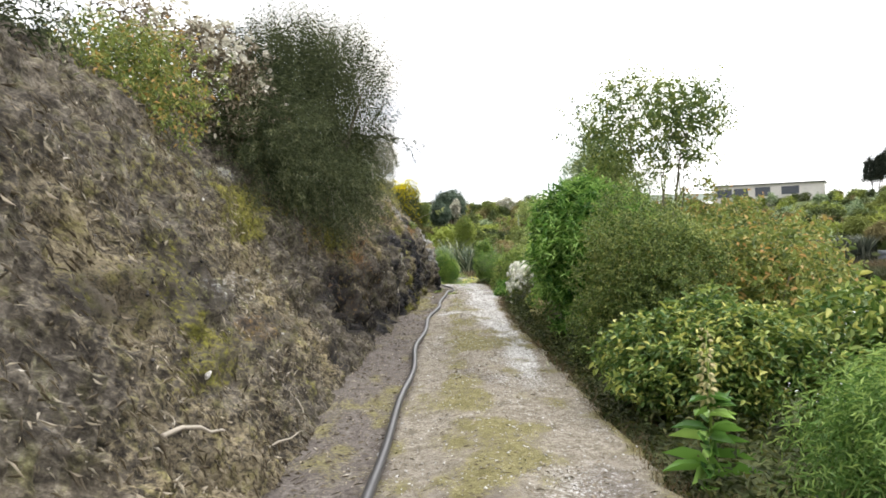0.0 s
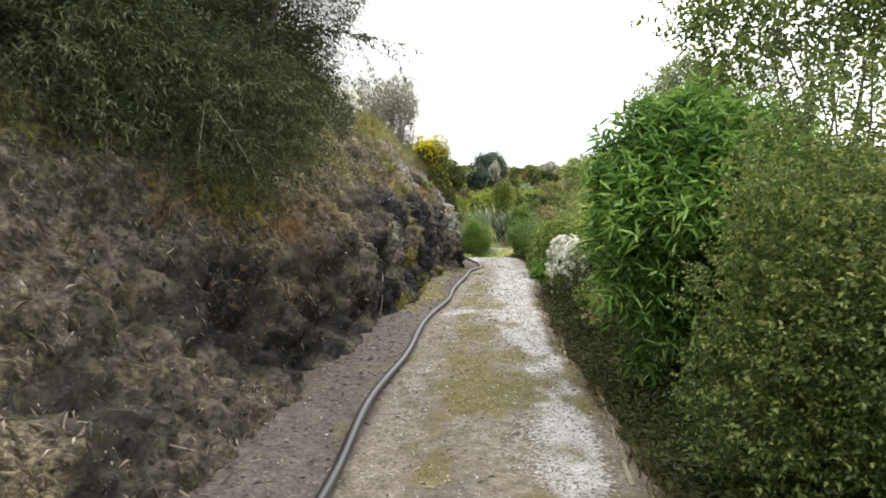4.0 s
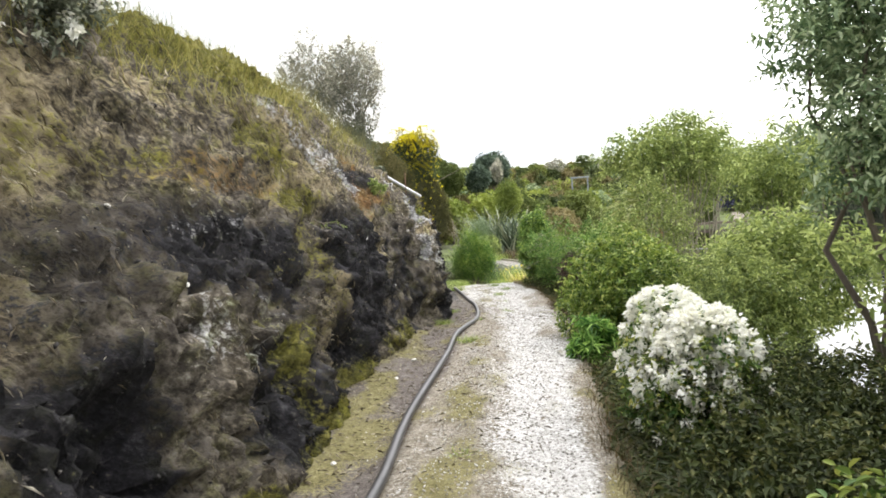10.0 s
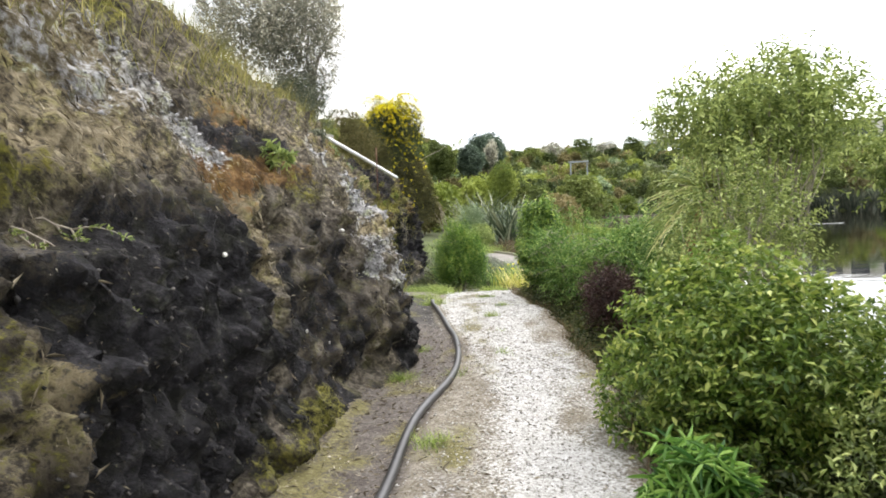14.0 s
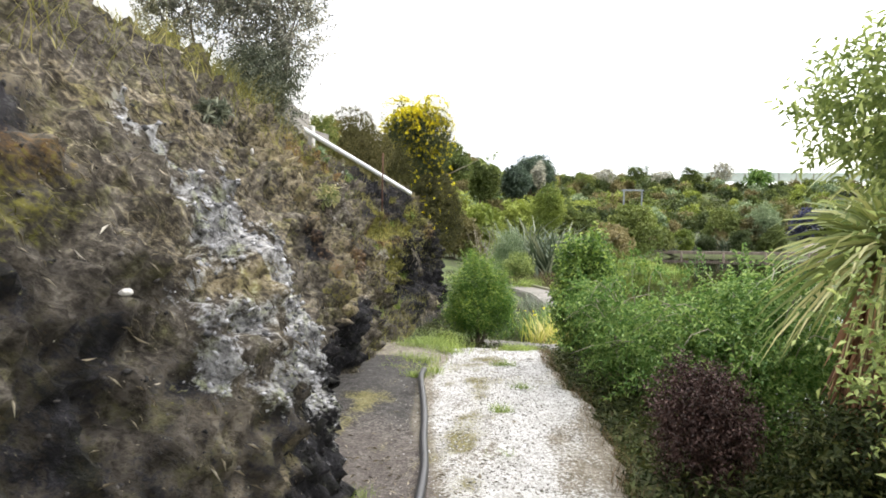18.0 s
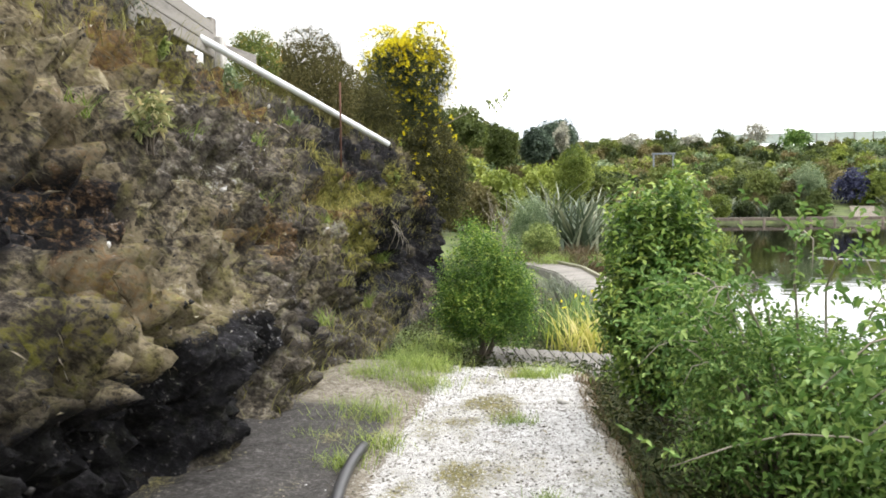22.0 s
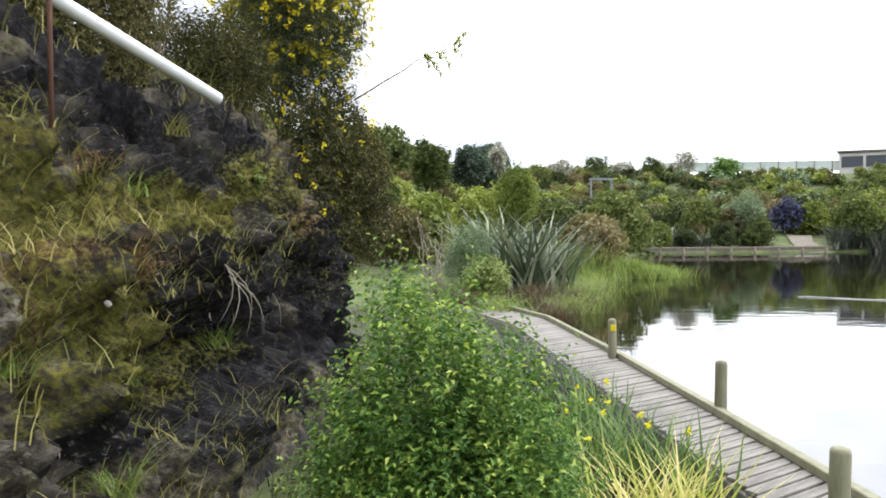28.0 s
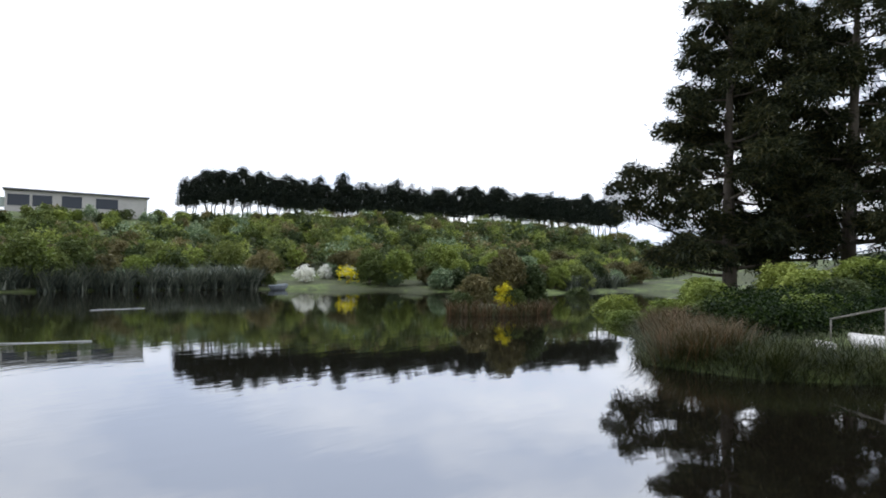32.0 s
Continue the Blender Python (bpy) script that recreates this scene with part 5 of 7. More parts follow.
# Grass tufts on and beside the path.
tufts = [(-0.75, 26.6, 0.36, 450), (-0.55, 27.6, 0.34, 450), (-0.95, 27.8, 0.4, 700), (-0.5, 26.0, 0.2, 260), (-0.6, 25.6, 0.18, 260), (0.35, 28.3, 0.26, 420), (0.6, 28.7, 0.2, 260), (0.05, 19.0, 0.16, 300), (0.1, 20.9, 0.14, 160),
         (0.45, 23.0, 0.12, 160), (0.4, 24.3, 0.12, 150), (0.55, 25.2, 0.12, 150), (-0.35, 22.1, 0.16, 220), (-0.4, 20.9, 0.15, 200), (0.3, 26.6, 0.15, 200), (0.5, 21.9, 0.13, 160), (-1.0, 29.3, 0.4, 1000), (-1.05, 30.2, 0.5, 1300), (-0.9, 30.9, 0.4, 900),
         (0.15, 15.0, 0.1, 70), (-0.2, 14.2, 0.06, 40), (-0.9, 26.0, 0.15, 150), (-0.75, 28.6, 0.45, 900)]
tp = np.concatenate([np.c_[r_s.normal(size=(n, 2)) * s * 0.42 + (x, y), np.zeros(n)] for x, y, s, n in tufts])
tp[:, 2] = np.where(tp[:, 1] < 29.3, level(tp[:, 1]) - 0.01, np.maximum(height(tp[:, 0], tp[:, 1]), -0.7))
hh = np.concatenate([np.full(n, 0.07 + 0.42 * s) for x, y, s, n in tufts]) * r_s.uniform(0.4, 1.1, len(tp))
stuff("grass_tufts", blades(tp, hh, 0.005, 0.35, r_s, 0.6), "grass", "bright green grass tufts growing through the gravel", "grass")


# ---- things along the path ----
hose_y = np.array([0.0, 3, 6, 8, 10, 12, 13.3, 14.6, 16.2, 17.4, 18.5, 19.5, 20.5, 21.2, 21.9, 22.6, 23.3, 24.2, 25.3, 25.8])
hose_pts_x = np.array([-0.5, -0.48, -0.46, -0.45, -0.47, -0.4, -0.38, -0.26, -0.23, -0.2, -0.12, -0.1, 0.0, 0.06, 0.09, 0.03, -0.14, -0.3, -0.46, -0.5])
hy = np.concatenate([np.linspace(-3, 0, 20)[:-1], np.linspace(0, 25.8, 320)])
hx = np.interp(hy, hose_y, hose_pts_x)
kern = np.exp(-np.linspace(-2, 2, 15) ** 2)
hx = np.convolve(np.pad(hx, 7, mode="edge"), kern / kern.sum(), "valid") + 0.03 * np.sin(hy * 1.9) * step(hy, 2, 12)
hz = level(hy) + 0.06 + 0.012 * np.sin(hy * 2.3)
hose = put("hose", mesh_np("hose", *tube(np.stack([hx, hy, hz], 1), np.full(len(hy), 0.03), 12), smooth=True), M["hose"])
tagged(hose, "long black plastic water hose lying along the path", "hose")

# White drain pipe running down the bank.
pp = np.array([(-3.0, 27.7, 3.2), (-2.88, 28.07, 3.1), (-2.3, 29.85, 2.66), (-1.74, 31.53, 2.22)])
drain = put("drain_pipe", mesh_np("drain_pipe", *tube(pp, np.full(4, 0.038), 16, False), smooth=True), M["pvc"])
tagged(drain, "white plastic drain pipe running down the bank", "pipe")

# ---- shrubs beside the path ----
shrub("laurel_shrub", "glossy green laurel shrub with pale young tips beside the path", (2.05, 5.7, 0.3), (1.08, 1.15, 0.62), "laurel", 2400, 10, 0.14, 0.062, 0.026, 101, -0.3, n_lobes=32, lobe=0.3, lift=1.0)
shrub("rusty_shrub", "green shrub with rusty orange young leaves", (3.3, 7.9, 0.65), (1.3, 1.6, 1.0), "rust", 2300, 8, 0.2, 0.07, 0.032, 102, -0.7, n_lobes=15)
shrub("coprosma_bush", "dense dark bush of tiny leaves overhanging the path", (2.1, 7.6, 0.8), (1.0, 1.15, 1.12), "small", 6800, 9, 0.13, 0.03, 0.017, 103, -0.35, n_lobes=20, lobe=0.42)
shrub("slender_tree", "slender open tree with small sparse leaves", (2.85, 10.3, 3.0), (1.75, 1.1, 1.0), "small", 1000, 9, 0.24, 0.055, 0.03, 104, -0.4, category="tree", n_lobes=34, lobe=0.26, stem_r=0.02, inner=0.4, n_stems=12)
shrub("feathery_shrub", "tall yellow-green feathery shrub on thin stems", (2.4, 10.5, 1.85), (0.8, 0.7, 0.9), "willow", 1500, 12, 0.22, 0.03, 0.01, 157, -0.35, lift=1.2, n_lobes=16, lobe=0.38)
shrub("oleander_shrub", "tall shrub with long pointed glossy leaves", (1.9, 9.75, 1.2), (0.88, 0.9, 1.2), "lance", 3600, 10, 0.17, 0.115, 0.021, 105, -0.3, lift=0.9, curl=0.18, spread=0.45, stem_mat="pale_bark", n_lobes=22, stem_r=0.03, lobe=0.4)
shrub("viburnum_shrub", "tall shrub with tan and pale green leaves", (3.0, 13.4, 1.55), (0.8, 0.75, 0.95), "tan", 1200, 9, 0.2, 0.08, 0.042, 106, -0.3, stem_mat="pale_bark", stem_r=0.025, n_lobes=18, lobe=0.4)
shrub("lance_shrub", "upright shrub with narrow yellow-green leaves on bare stems", (1.74, 11.8, 1.12), (0.5, 0.48, 0.5), "young_lance", 1500, 12, 0.2, 0.062, 0.0115, 158, -0.25, lift=1.4, spread=0.7, curl=0.08, low=-0.35, stem_mat="pale_bark", n_lobes=18, lobe=0.4, n_stems=22, stem_r=0.014)
shrub("viburnum_shrub", "low shrub with broad grey-green leaves at the path's edge", (1.75, 12.1, 0.2), (0.36, 0.5, 0.35), "tan", 260, 8, 0.16, 0.085, 0.045, 159, -0.25)
shrub("white_flower_bush", "rounded bush covered in white blossom heads", (1.58, 15.4, 0.38), (0.5, 0.58, 0.56), "laurel", 1500, 8, 0.07, 0.045, 0.02, 107, -0.25, flowers=("white", 820, 0.07, -0.75), n_lobes=14, lobe=0.46)
shrub("dark_shrub", "low dark green shrub behind the white blossom", (2.15, 15.0, 0.15), (0.75, 0.9, 0.5), "verge", 1500, 8, 0.14, 0.045, 0.02, 108, -0.5)
shrub("silver_tree", "tall tree with fine silvery green leaves", (3.45, 16.4, 2.5), (1.0, 1.15, 1.6), "silver", 1900, 9, 0.22, 0.07, 0.026, 109, -0.6, category="tree", n_lobes=24, lobe=0.34, stem_r=0.04, inner=0.4, n_stems=10)
shrub("olive_shrub", "feathery olive green shrub", (2.6, 17.7, 0.35), (0.7, 1.0, 0.75), "willow", 1500, 9, 0.14, 0.045, 0.016, 110, -0.45)
shrub("choisya_bush", "rounded bush of pale glossy green leaves", (1.95, 18.9, 0.48), (0.84, 1.0, 0.72), "choisya", 3600, 9, 0.12, 0.052, 0.024, 111, -0.2, n_lobes=16)
shrub("willow_tree", "light green tree on many thin pale stems", (3.1, 22.0, 2.3), (1.25, 1.2, 0.62), "willow", 1500, 9, 0.2, 0.06, 0.022, 112, -0.6, category="tree", stem_mat="pale_bark", n_lobes=28, lobe=0.36, n_stems=26, stem_r=0.02, inner=0.4)
shrub("willow_tree", "light green tree on thin stems at the water's edge", (4.1, 24.0, 2.0), (1.0, 1.0, 0.7), "willow", 900, 9, 0.2, 0.06, 0.022, 141, -0.7, category="tree", stem_mat="pale_bark", n_lobes=20, lobe=0.36, n_stems=16, stem_r=0.02, inner=0.4)
shrub("stem_thicket", "tangle of thin brown stems with sparse olive leaves", (2.5, 20.9, 1.2), (0.95, 0.7, 0.85), "willow", 700, 9, 0.2, 0.045, 0.018, 161, -0.6, stem_mat="pale_bark", n_lobes=34, lobe=0.3, n_stems=32, stem_r=0.012, inner=0.3, lift=1.0)
shrub("willow_tree", "light green tree on thin pale stems beside the pond", (4.4, 20.8, 1.9), (1.05, 1.3, 0.75), "willow", 1200, 9, 0.2, 0.06, 0.022, 146, -0.7, category="tree", stem_mat="pale_bark", n_lobes=22, lobe=0.36, n_stems=16, stem_r=0.02, inner=0.4)
shrub("dark_red_shrub", "small shrub with dark red leaves", (1.73, 22.75, 0.4), (0.32, 0.38, 0.46), "red", 1900, 8, 0.12, 0.025, 0.014, 113, -0.1)
ferny = shrub("ferny_bush", "broad bright green ferny bush with arching shoots", (2.65, 24.5, 0.5), (1.25, 1.4, 0.78), "acacia", 3300, 14, 0.34, 0.048, 0.02, 114, -0.4, fine=False, stem_mat="pale_bark", n_stems=20, stem_r=0.012, droop=0.15, n_lobes=30, lobe=0.36, inner=0.5, lift=0.6)
shrub("bay_shrub", "upright light green shrub at the path's end", (1.3, 26.75, 0.78), (0.5, 0.56, 1.02), "fresh", 2300, 10, 0.19, 0.05, 0.024, 115, -0.35, n_lobes=30, lobe=0.25, lift=1.1, inner=0.45)
shrub("end_bush", "pyramid-shaped green leafy bush at the foot of the bank", (-0.3, 30.1, 0.3), (0.56, 0.6, 1.0), "end_leaf", 2700, 13, 0.26, 0.033, 0.0155, 116, -0.45, lift=2.0, inner=0.35, n_stems=12,
      lobes=[(-0.32, 30.1, 0.1, 0.46, 0.45, 0.42), (-0.62, 30.2, 0.05, 0.22, 0.3, 0.35), (0.05, 30.1, 0.0, 0.22, 0.3, 0.38), (-0.35, 30.0, 0.55, 0.26, 0.28, 0.38), (-0.58, 30.1, 0.4, 0.14, 0.2, 0.26), (-0.1, 30.1, 0.42, 0.14, 0.2, 0.26),
             (-0.42, 30.1, 0.85, 0.1, 0.12, 0.26), (-0.05, 30.2, 0.2, 0.3, 0.3, 0.3), (-0.25, 29.85, 0.1, 0.35, 0.25, 0.4), (0.02, 30.0, 0.5, 0.14, 0.2, 0.36), (0.1, 29.85, 0.25, 0.16, 0.22, 0.36), (-0.22, 30.0, 0.75, 0.1, 0.14, 0.28)])



def arching(root, mat, n, reach, rise, L, W, seed, az0, az1):
    """Arching branches with leafy side shoots, added to a shrub."""
    r = np.random.default_rng(seed)
    P_, D_ = [], []
    for k in range(n):
        az, ln, up = r.uniform(az0, az1), reach * r.uniform(0.6, 1.1), rise * r.uniform(0.65, 1.15)
        t = np.linspace(0, 1, 9)
        line_ = np.stack([np.cos(az) * ln * t, np.sin(az) * ln * t, up * (2.1 * t - 1.35 * t**2)], 1) + np.cumsum(r.normal(size=(9, 3)) * 0.018, 0)
        put("branch", mesh_np("branch", *tube(line_, 0.009 - 0.007 * t, 5), smooth=True), M["pale_bark"], root)
        for j in range(16):
            f = r.uniform(0.3, 1.0)
            p = np.array([np.interp(f, t, line_[:, c]) for c in range(3)])
            d = unit(np.array([math.cos(az), math.sin(az), 0.2]) + r.normal(size=3) * 0.7)
            q = np.linspace(0.1, 1, 10)[:, None]
            P_.append(p + d * q * r.uniform(0.12, 0.3))
            D_.append(unit(d + r.normal(size=(10, 3)) * 0.7))
    put("arching_foliage", mesh_np("arching_foliage", *leaves(np.concatenate(P_), np.concatenate(D_), L, W, r, 0.25, 0.3)), M[mat], root)


# ---- shrubs on the bank ----
shrub("broom_tree", "feathery dark green tree leaning out over the path", (-1.95, 10.6, 3.2), (1.55, 2.3, 1.7), "broom", 5200, 26, 0.75, 0.055, 0.005, 121, 1.6, category="tree", lift=1.6, n_lobes=30, lobe=0.3, inner=0.3, stem_r=0.05, n_stems=16, spread=0.3)
shrub("tan_shrub", "shrub with faded tan seed heads on the bank", (-3.2, 8.3, 3.2), (1.2, 1.7, 0.95), "dry", 1300, 9, 0.2, 0.06, 0.03, 122, 2.3, flowers=("dull_white", 260, 0.06, -0.2))
shrub("pale_flower_shrub", "grey-green shrub with dull white blossom on the bank", (-1.85, 14.2, 2.78), (0.45, 0.52, 0.4), "grey_dark", 800, 8, 0.14, 0.045, 0.02, 123, 2.45, flowers=("white", 300, 0.064, -1.0), n_lobes=14, lobe=0.4)
shrub("grey_tree", "grey-leaved tree on top of the bank", (-2.5, 26.6, 4.5), (1.05, 1.0, 1.8), "grey", 2700, 9, 0.2, 0.05, 0.02, 124, 2.9, category="tree", n_lobes=40, lobe=0.26, stem_r=0.022, inner=0.35, n_stems=6, lift=0.9)
shrub("grey_bush", "dense grey-green bush at the foot of the grey trees", (-2.75, 26.3, 3.3), (0.75, 0.8, 0.5), "grey_dark", 2600, 9, 0.16, 0.04, 0.014, 183, 2.7)
shrub("grey_tree", "small grey-leaved tree on top of the bank", (-3.4, 26.0, 4.5), (0.9, 0.8, 1.7), "grey", 1900, 9, 0.2, 0.05, 0.02, 125, 2.9, category="tree", n_lobes=34, lobe=0.26, stem_r=0.022, inner=0.35, n_stems=6, lift=0.9)
shrub("brown_bush", "rounded brown-green gorse bush above the pipe", (-3.05, 32.0, 3.0), (0.88, 1.0, 0.86), "brown_gorse", 10000, 9, 0.09, 0.03, 0.012, 126, 2.3, low=-1.1, inner=0.85, n_lobes=9, lobe=0.62)
shrub("gorse_bush", "gorse bush in bright yellow flower over the bank's end", (-2.35, 35.6, 3.55), (1.08, 1.1, 1.3), "broom", 6200, 12, 0.26, 0.045, 0.008, 127, 1.6, flowers=("yellow", 2500, 0.035, -0.6), lift=1.2, n_lobes=22, lobe=0.36)
shrub("gorse_bush", "dark gorse hanging down the bank's end", (-1.95, 35.4, 1.75), (0.66, 1.4, 1.35), "gorse", 6500, 10, 0.16, 0.05, 0.016, 128, 0.2, flowers=("yellow", 170, 0.036, -0.4), lift=0.4, droop=0.3)

shrub("broom_bush", "dark green broom bush on the bank beside the gorse", (-2.75, 34.0, 2.6), (0.6, 0.9, 0.7), "gorse", 2600, 14, 0.4, 0.05, 0.008, 129, 1.6, lift=1.5, n_lobes=14)
shrub("broom_bush", "feathery dark green broom hanging over the bank", (-2.15, 8.4, 2.5), (0.85, 1.1, 0.65), "broom", 1500, 26, 0.55, 0.055, 0.005, 130, 1.9, lift=0.6, droop=0.3, n_lobes=14)

shrub("broom_bush", "feathery dark green broom hanging over the bank", (-1.8, 9.7, 2.2), (0.75, 1.2, 0.6), "broom", 1600, 26, 0.55, 0.055, 0.005, 147, 1.7, lift=0.4, droop=0.3, n_lobes=14)
shrub("broom_bush", "feathery dark green broom hanging over the bank", (-1.95, 11.5, 2.6), (0.6, 0.9, 0.5), "broom", 1400, 26, 0.5, 0.055, 0.005, 148, 1.9, lift=0.5, droop=0.3, n_lobes=12)

# ---- landing and boardwalk ----
DECK = -0.5
root = tagged(empty("boardwalk", 2.5, 31.0, DECK), "weathered grey plank boardwalk with a low kerb along the water", "boardwalk")
inner_line = np.array([(2.05, 30.6), (1.78, 32.5), (1.1, 36.6), (0.5, 40.6), (-0.2, 42.4), (-2.2, 44.5)])
outer_line = np.array([(2.62, 31.0), (2.25, 34.1), (1.8, 37.5), (1.17, 41.4), (0.45, 43.1), (-1.6, 45.2)])


def along(line, s):
    d = np.r_[0, np.cumsum(np.linalg.norm(np.diff(line, axis=0), axis=1))]
    return np.array([np.interp(s * d[-1], d, line[:, 0]), np.interp(s * d[-1], d, line[:, 1])])


plank = box_mesh("plank", 1.0, 0.098, 0.035, 0.005)
n_pl = 106
for k in range(n_pl):
    a, b = along(inner_line, (k + 0.5) / n_pl), along(outer_line, (k + 0.5) / n_pl)
    c, d = (a + b) / 2, b - a
    ob = put("plank", plank, M["wood"], root)
    ob.matrix_local = pose(c[0] - 2.5, c[1] - 31, -0.018 + 0.004 * rng.normal(), 0, 0, math.degrees(math.atan2(d[1], d[0]))) @ Matrix.Diagonal((np.linalg.norm(d) + 0.04, 1, 1, 1))
for line, nm in ((outer_line, "kerb"), (inner_line, "edge_beam")):
    for k in range(len(line) - 1):
        a, b = line[k], line[k + 1]
        ln = np.linalg.norm(b - a)
        ob = put(nm, box_mesh(nm, ln + 0.02, 0.09, 0.075 if nm == "kerb" else 0.2, 0.008), M["post" if nm == "kerb" else "deck"], root)
        m = (a + b) / 2
        ob.matrix_local = pose(m[0] - 2.5, m[1] - 31, 0.04 if nm == "kerb" else -0.142, 0, 0, math.degrees(math.atan2(b[1] - a[1], b[0] - a[0])))
for k in range(9):
    for line in (inner_line, outer_line):
        a = along(line, (k + 0.3) / 9)
        v, q, t = tube([(0, 0, -1.3), (0, 0, -0.06)], [0.06, 0.06], 10)
        place(put("pile", mesh_np("pile", v, q, t, True), M["post"], root), a[0] - 2.5, a[1] - 31, 0)


def post(x, y, top, label):
    v, q, t = tube([(0, 0, -0.5), (0, 0, top - 0.03), (0, 0, top - 0.008), (0, 0, top)], [0.062, 0.058, 0.05, 0.03], 14)
    ob = put("mooring_post", mesh_np("mooring_post", v, q, t, True), M["post"])
    ob.matrix_world = pose(x, y, DECK, rng.normal() * 1.2, rng.normal() * 1.2, 0)
    if "tag" in label:
        place(put("tag", box_mesh("tag", 0.07, 0.006, 0.09, 0.002), M["yellow"], ob, "small yellow tag"), 0, -0.062, top - 0.12)
    return tagged(ob, label, "post", "boardwalk posts")


post(2.27, 34.3, 0.53, "greenish timber post at the boardwalk's kerb")
post(1.72, 37.25, 0.56, "greenish timber post with a yellow tag")
post(1.95, 31.24, 0.62, "stout round-topped timber post beside the landing")
landing = tagged(empty("landing", 0.3, 29.9, -0.4), "weathered plank landing at the path's end", "deck")
pl2 = box_mesh("plank", 0.128, 1.0, 0.036, 0.005)
for k in range(11):
    x = -0.75 + k * 0.15
    ob = put("plank", pl2, M["deck"], landing)
    ob.matrix_local = pose(x + 0.2, 0.15 - 0.2 * x, -0.02 + 0.004 * rng.normal(), 0, 0, 12) @ Matrix.Diagonal((1, 1.25 + 0.02 * rng.normal(), 1, 1))
for dy in (-0.3, 0.6):
    place(put("bearer", box_mesh("bearer", 1.75, 0.08, 0.12, 0.008), M["deck"], landing), 0.15, dy + 0.05, -0.1, 0, 0, -11)
for dx, dy in ((0.85, -0.4), (0.9, 0.45), (-0.5, 0.6)):
    place(put("support_post", box_mesh("support_post", 0.1, 0.1, 0.7, 0.008), M["deck"], landing), dx, dy, -0.42)
beam = put("timber_beam", box_mesh("timber_beam", 1.85, 0.1, 0.1, 0.012), M["deck"])
beam.matrix_world = pose(1.15, 31.62, -0.6, 0, 1, 6)
tagged(beam, "weathered timber beam between landing and boardwalk", "beam")

# ---- far shore ----
def far_crown(seed, rx, rz, mat, n, L, W, trunk=0.0, name="far_shrub", label="", category="shrub"):
    r = np.random.default_rng(seed)
    root = empty(name)
    lobes = heap((0, 0, trunk + rz), (rx, rx, rz), r, 9, 0.5)
    put("trunk", mesh_np("trunk", *stems((0, 0, -0.3), lobes[:4, :3], 0.05 + 0.03 * trunk, r, 5)), M["bark"], root)
    put("crown", mesh_np("crown", *shoots(lobes, n, 5, L * 1.4, L, W, r, fine=False, inner=0.7)), M[mat], root)
    return tagged(root, label, category, "")


kinds = [("far_dark", "dark green shrub on the far slope"), ("far_mid", "green shrub on the far slope"), ("far_lime", "light green shrub on the far slope"), ("far_olive", "olive brown shrub on the far slope"), ("silver", "silvery grey shrub on the far slope")]
protos = []
for k, (mt, lab) in enumerate(kinds):
    for j in range(2):
        ob = far_crown(200 + 2 * k + j, 1.1, 0.85 + 0.35 * j, mt, 620, 0.17, 0.1, label=lab)
        ob["group"] = "far slope shrubs"
        protos.append(ob)
used = [False] * len(protos)
r_far = np.random.default_rng(5)


def far_put(x, y, s, which, sz=1.0):
    z = float(height(np.array([x]), np.array([y]))[0])
    m = pose(x, y, z - 0.1, 0, 0, r_far.uniform(0, 360))
    if not used[which]:
        used[which] = True
        ob = protos[which]
    else:
        ob = copy_thing(protos[which], m)
    ob.scale = (1, 1, 1)
    ob.matrix_world = m @ Matrix.Diagonal((s, s, s * sz, 1))
    return ob


# The nearest shrubs of the far slope stand singly; those behind them form one thicket a tone.
spots = []
while len(spots) < 1350:
    x, y = r_far.uniform(-12, 150), r_far.uniform(56, 140)
    d = float(shore_distance(np.array([x]), np.array([y]))[0])
    if d < 1.2 or d > 44 or (x < 3 and y < 60) or (21.5 < x < 27 and y < 92) or (48 < x < 54 and y < 84) or (40 < x < 64 and y > 114) or (24 < x < 52 and y > 116) or (d > 20 and abs((x - 71) * 44 + (y - 121) * 68) < 500):
        continue
    spots.append((d, x, y, r_far.uniform(0.6, 1.35) * (1.2 if d < 16 else 0.62 if y > 101 else 1.15), int(2 * r_far.choice(5, p=[0.26, 0.26, 0.2, 0.2, 0.08]) + r_far.integers(2))))
spots.sort()
for d, x, y, s, w in spots[:230]:
    far_put(x, y, s, w)
thicket = {k: [] for k in range(5)}
for d, x, y, s, w in spots[230:]:
    r_t = np.random.default_rng(int(x * 997 + y * 131) % 100000)
    z = float(height(np.array([x]), np.array([y]))[0])
    lobes = heap((x, y, z + 0.85 * s), (1.1 * s, 1.1 * s, 0.95 * s), r_t, 6, 0.55)
    thicket[w // 2].append(shoots(lobes, 84, 5, 0.42, 0.3, 0.19, r_t, fine=False, inner=0.7))
for k, (mt, lab) in enumerate(kinds):
    tagged(put("thicket", mesh_np("thicket", *join(thicket[k])), M[mt]), "thicket of " + lab.replace("shrub", "shrubs"), "shrubs", kind="stuff")

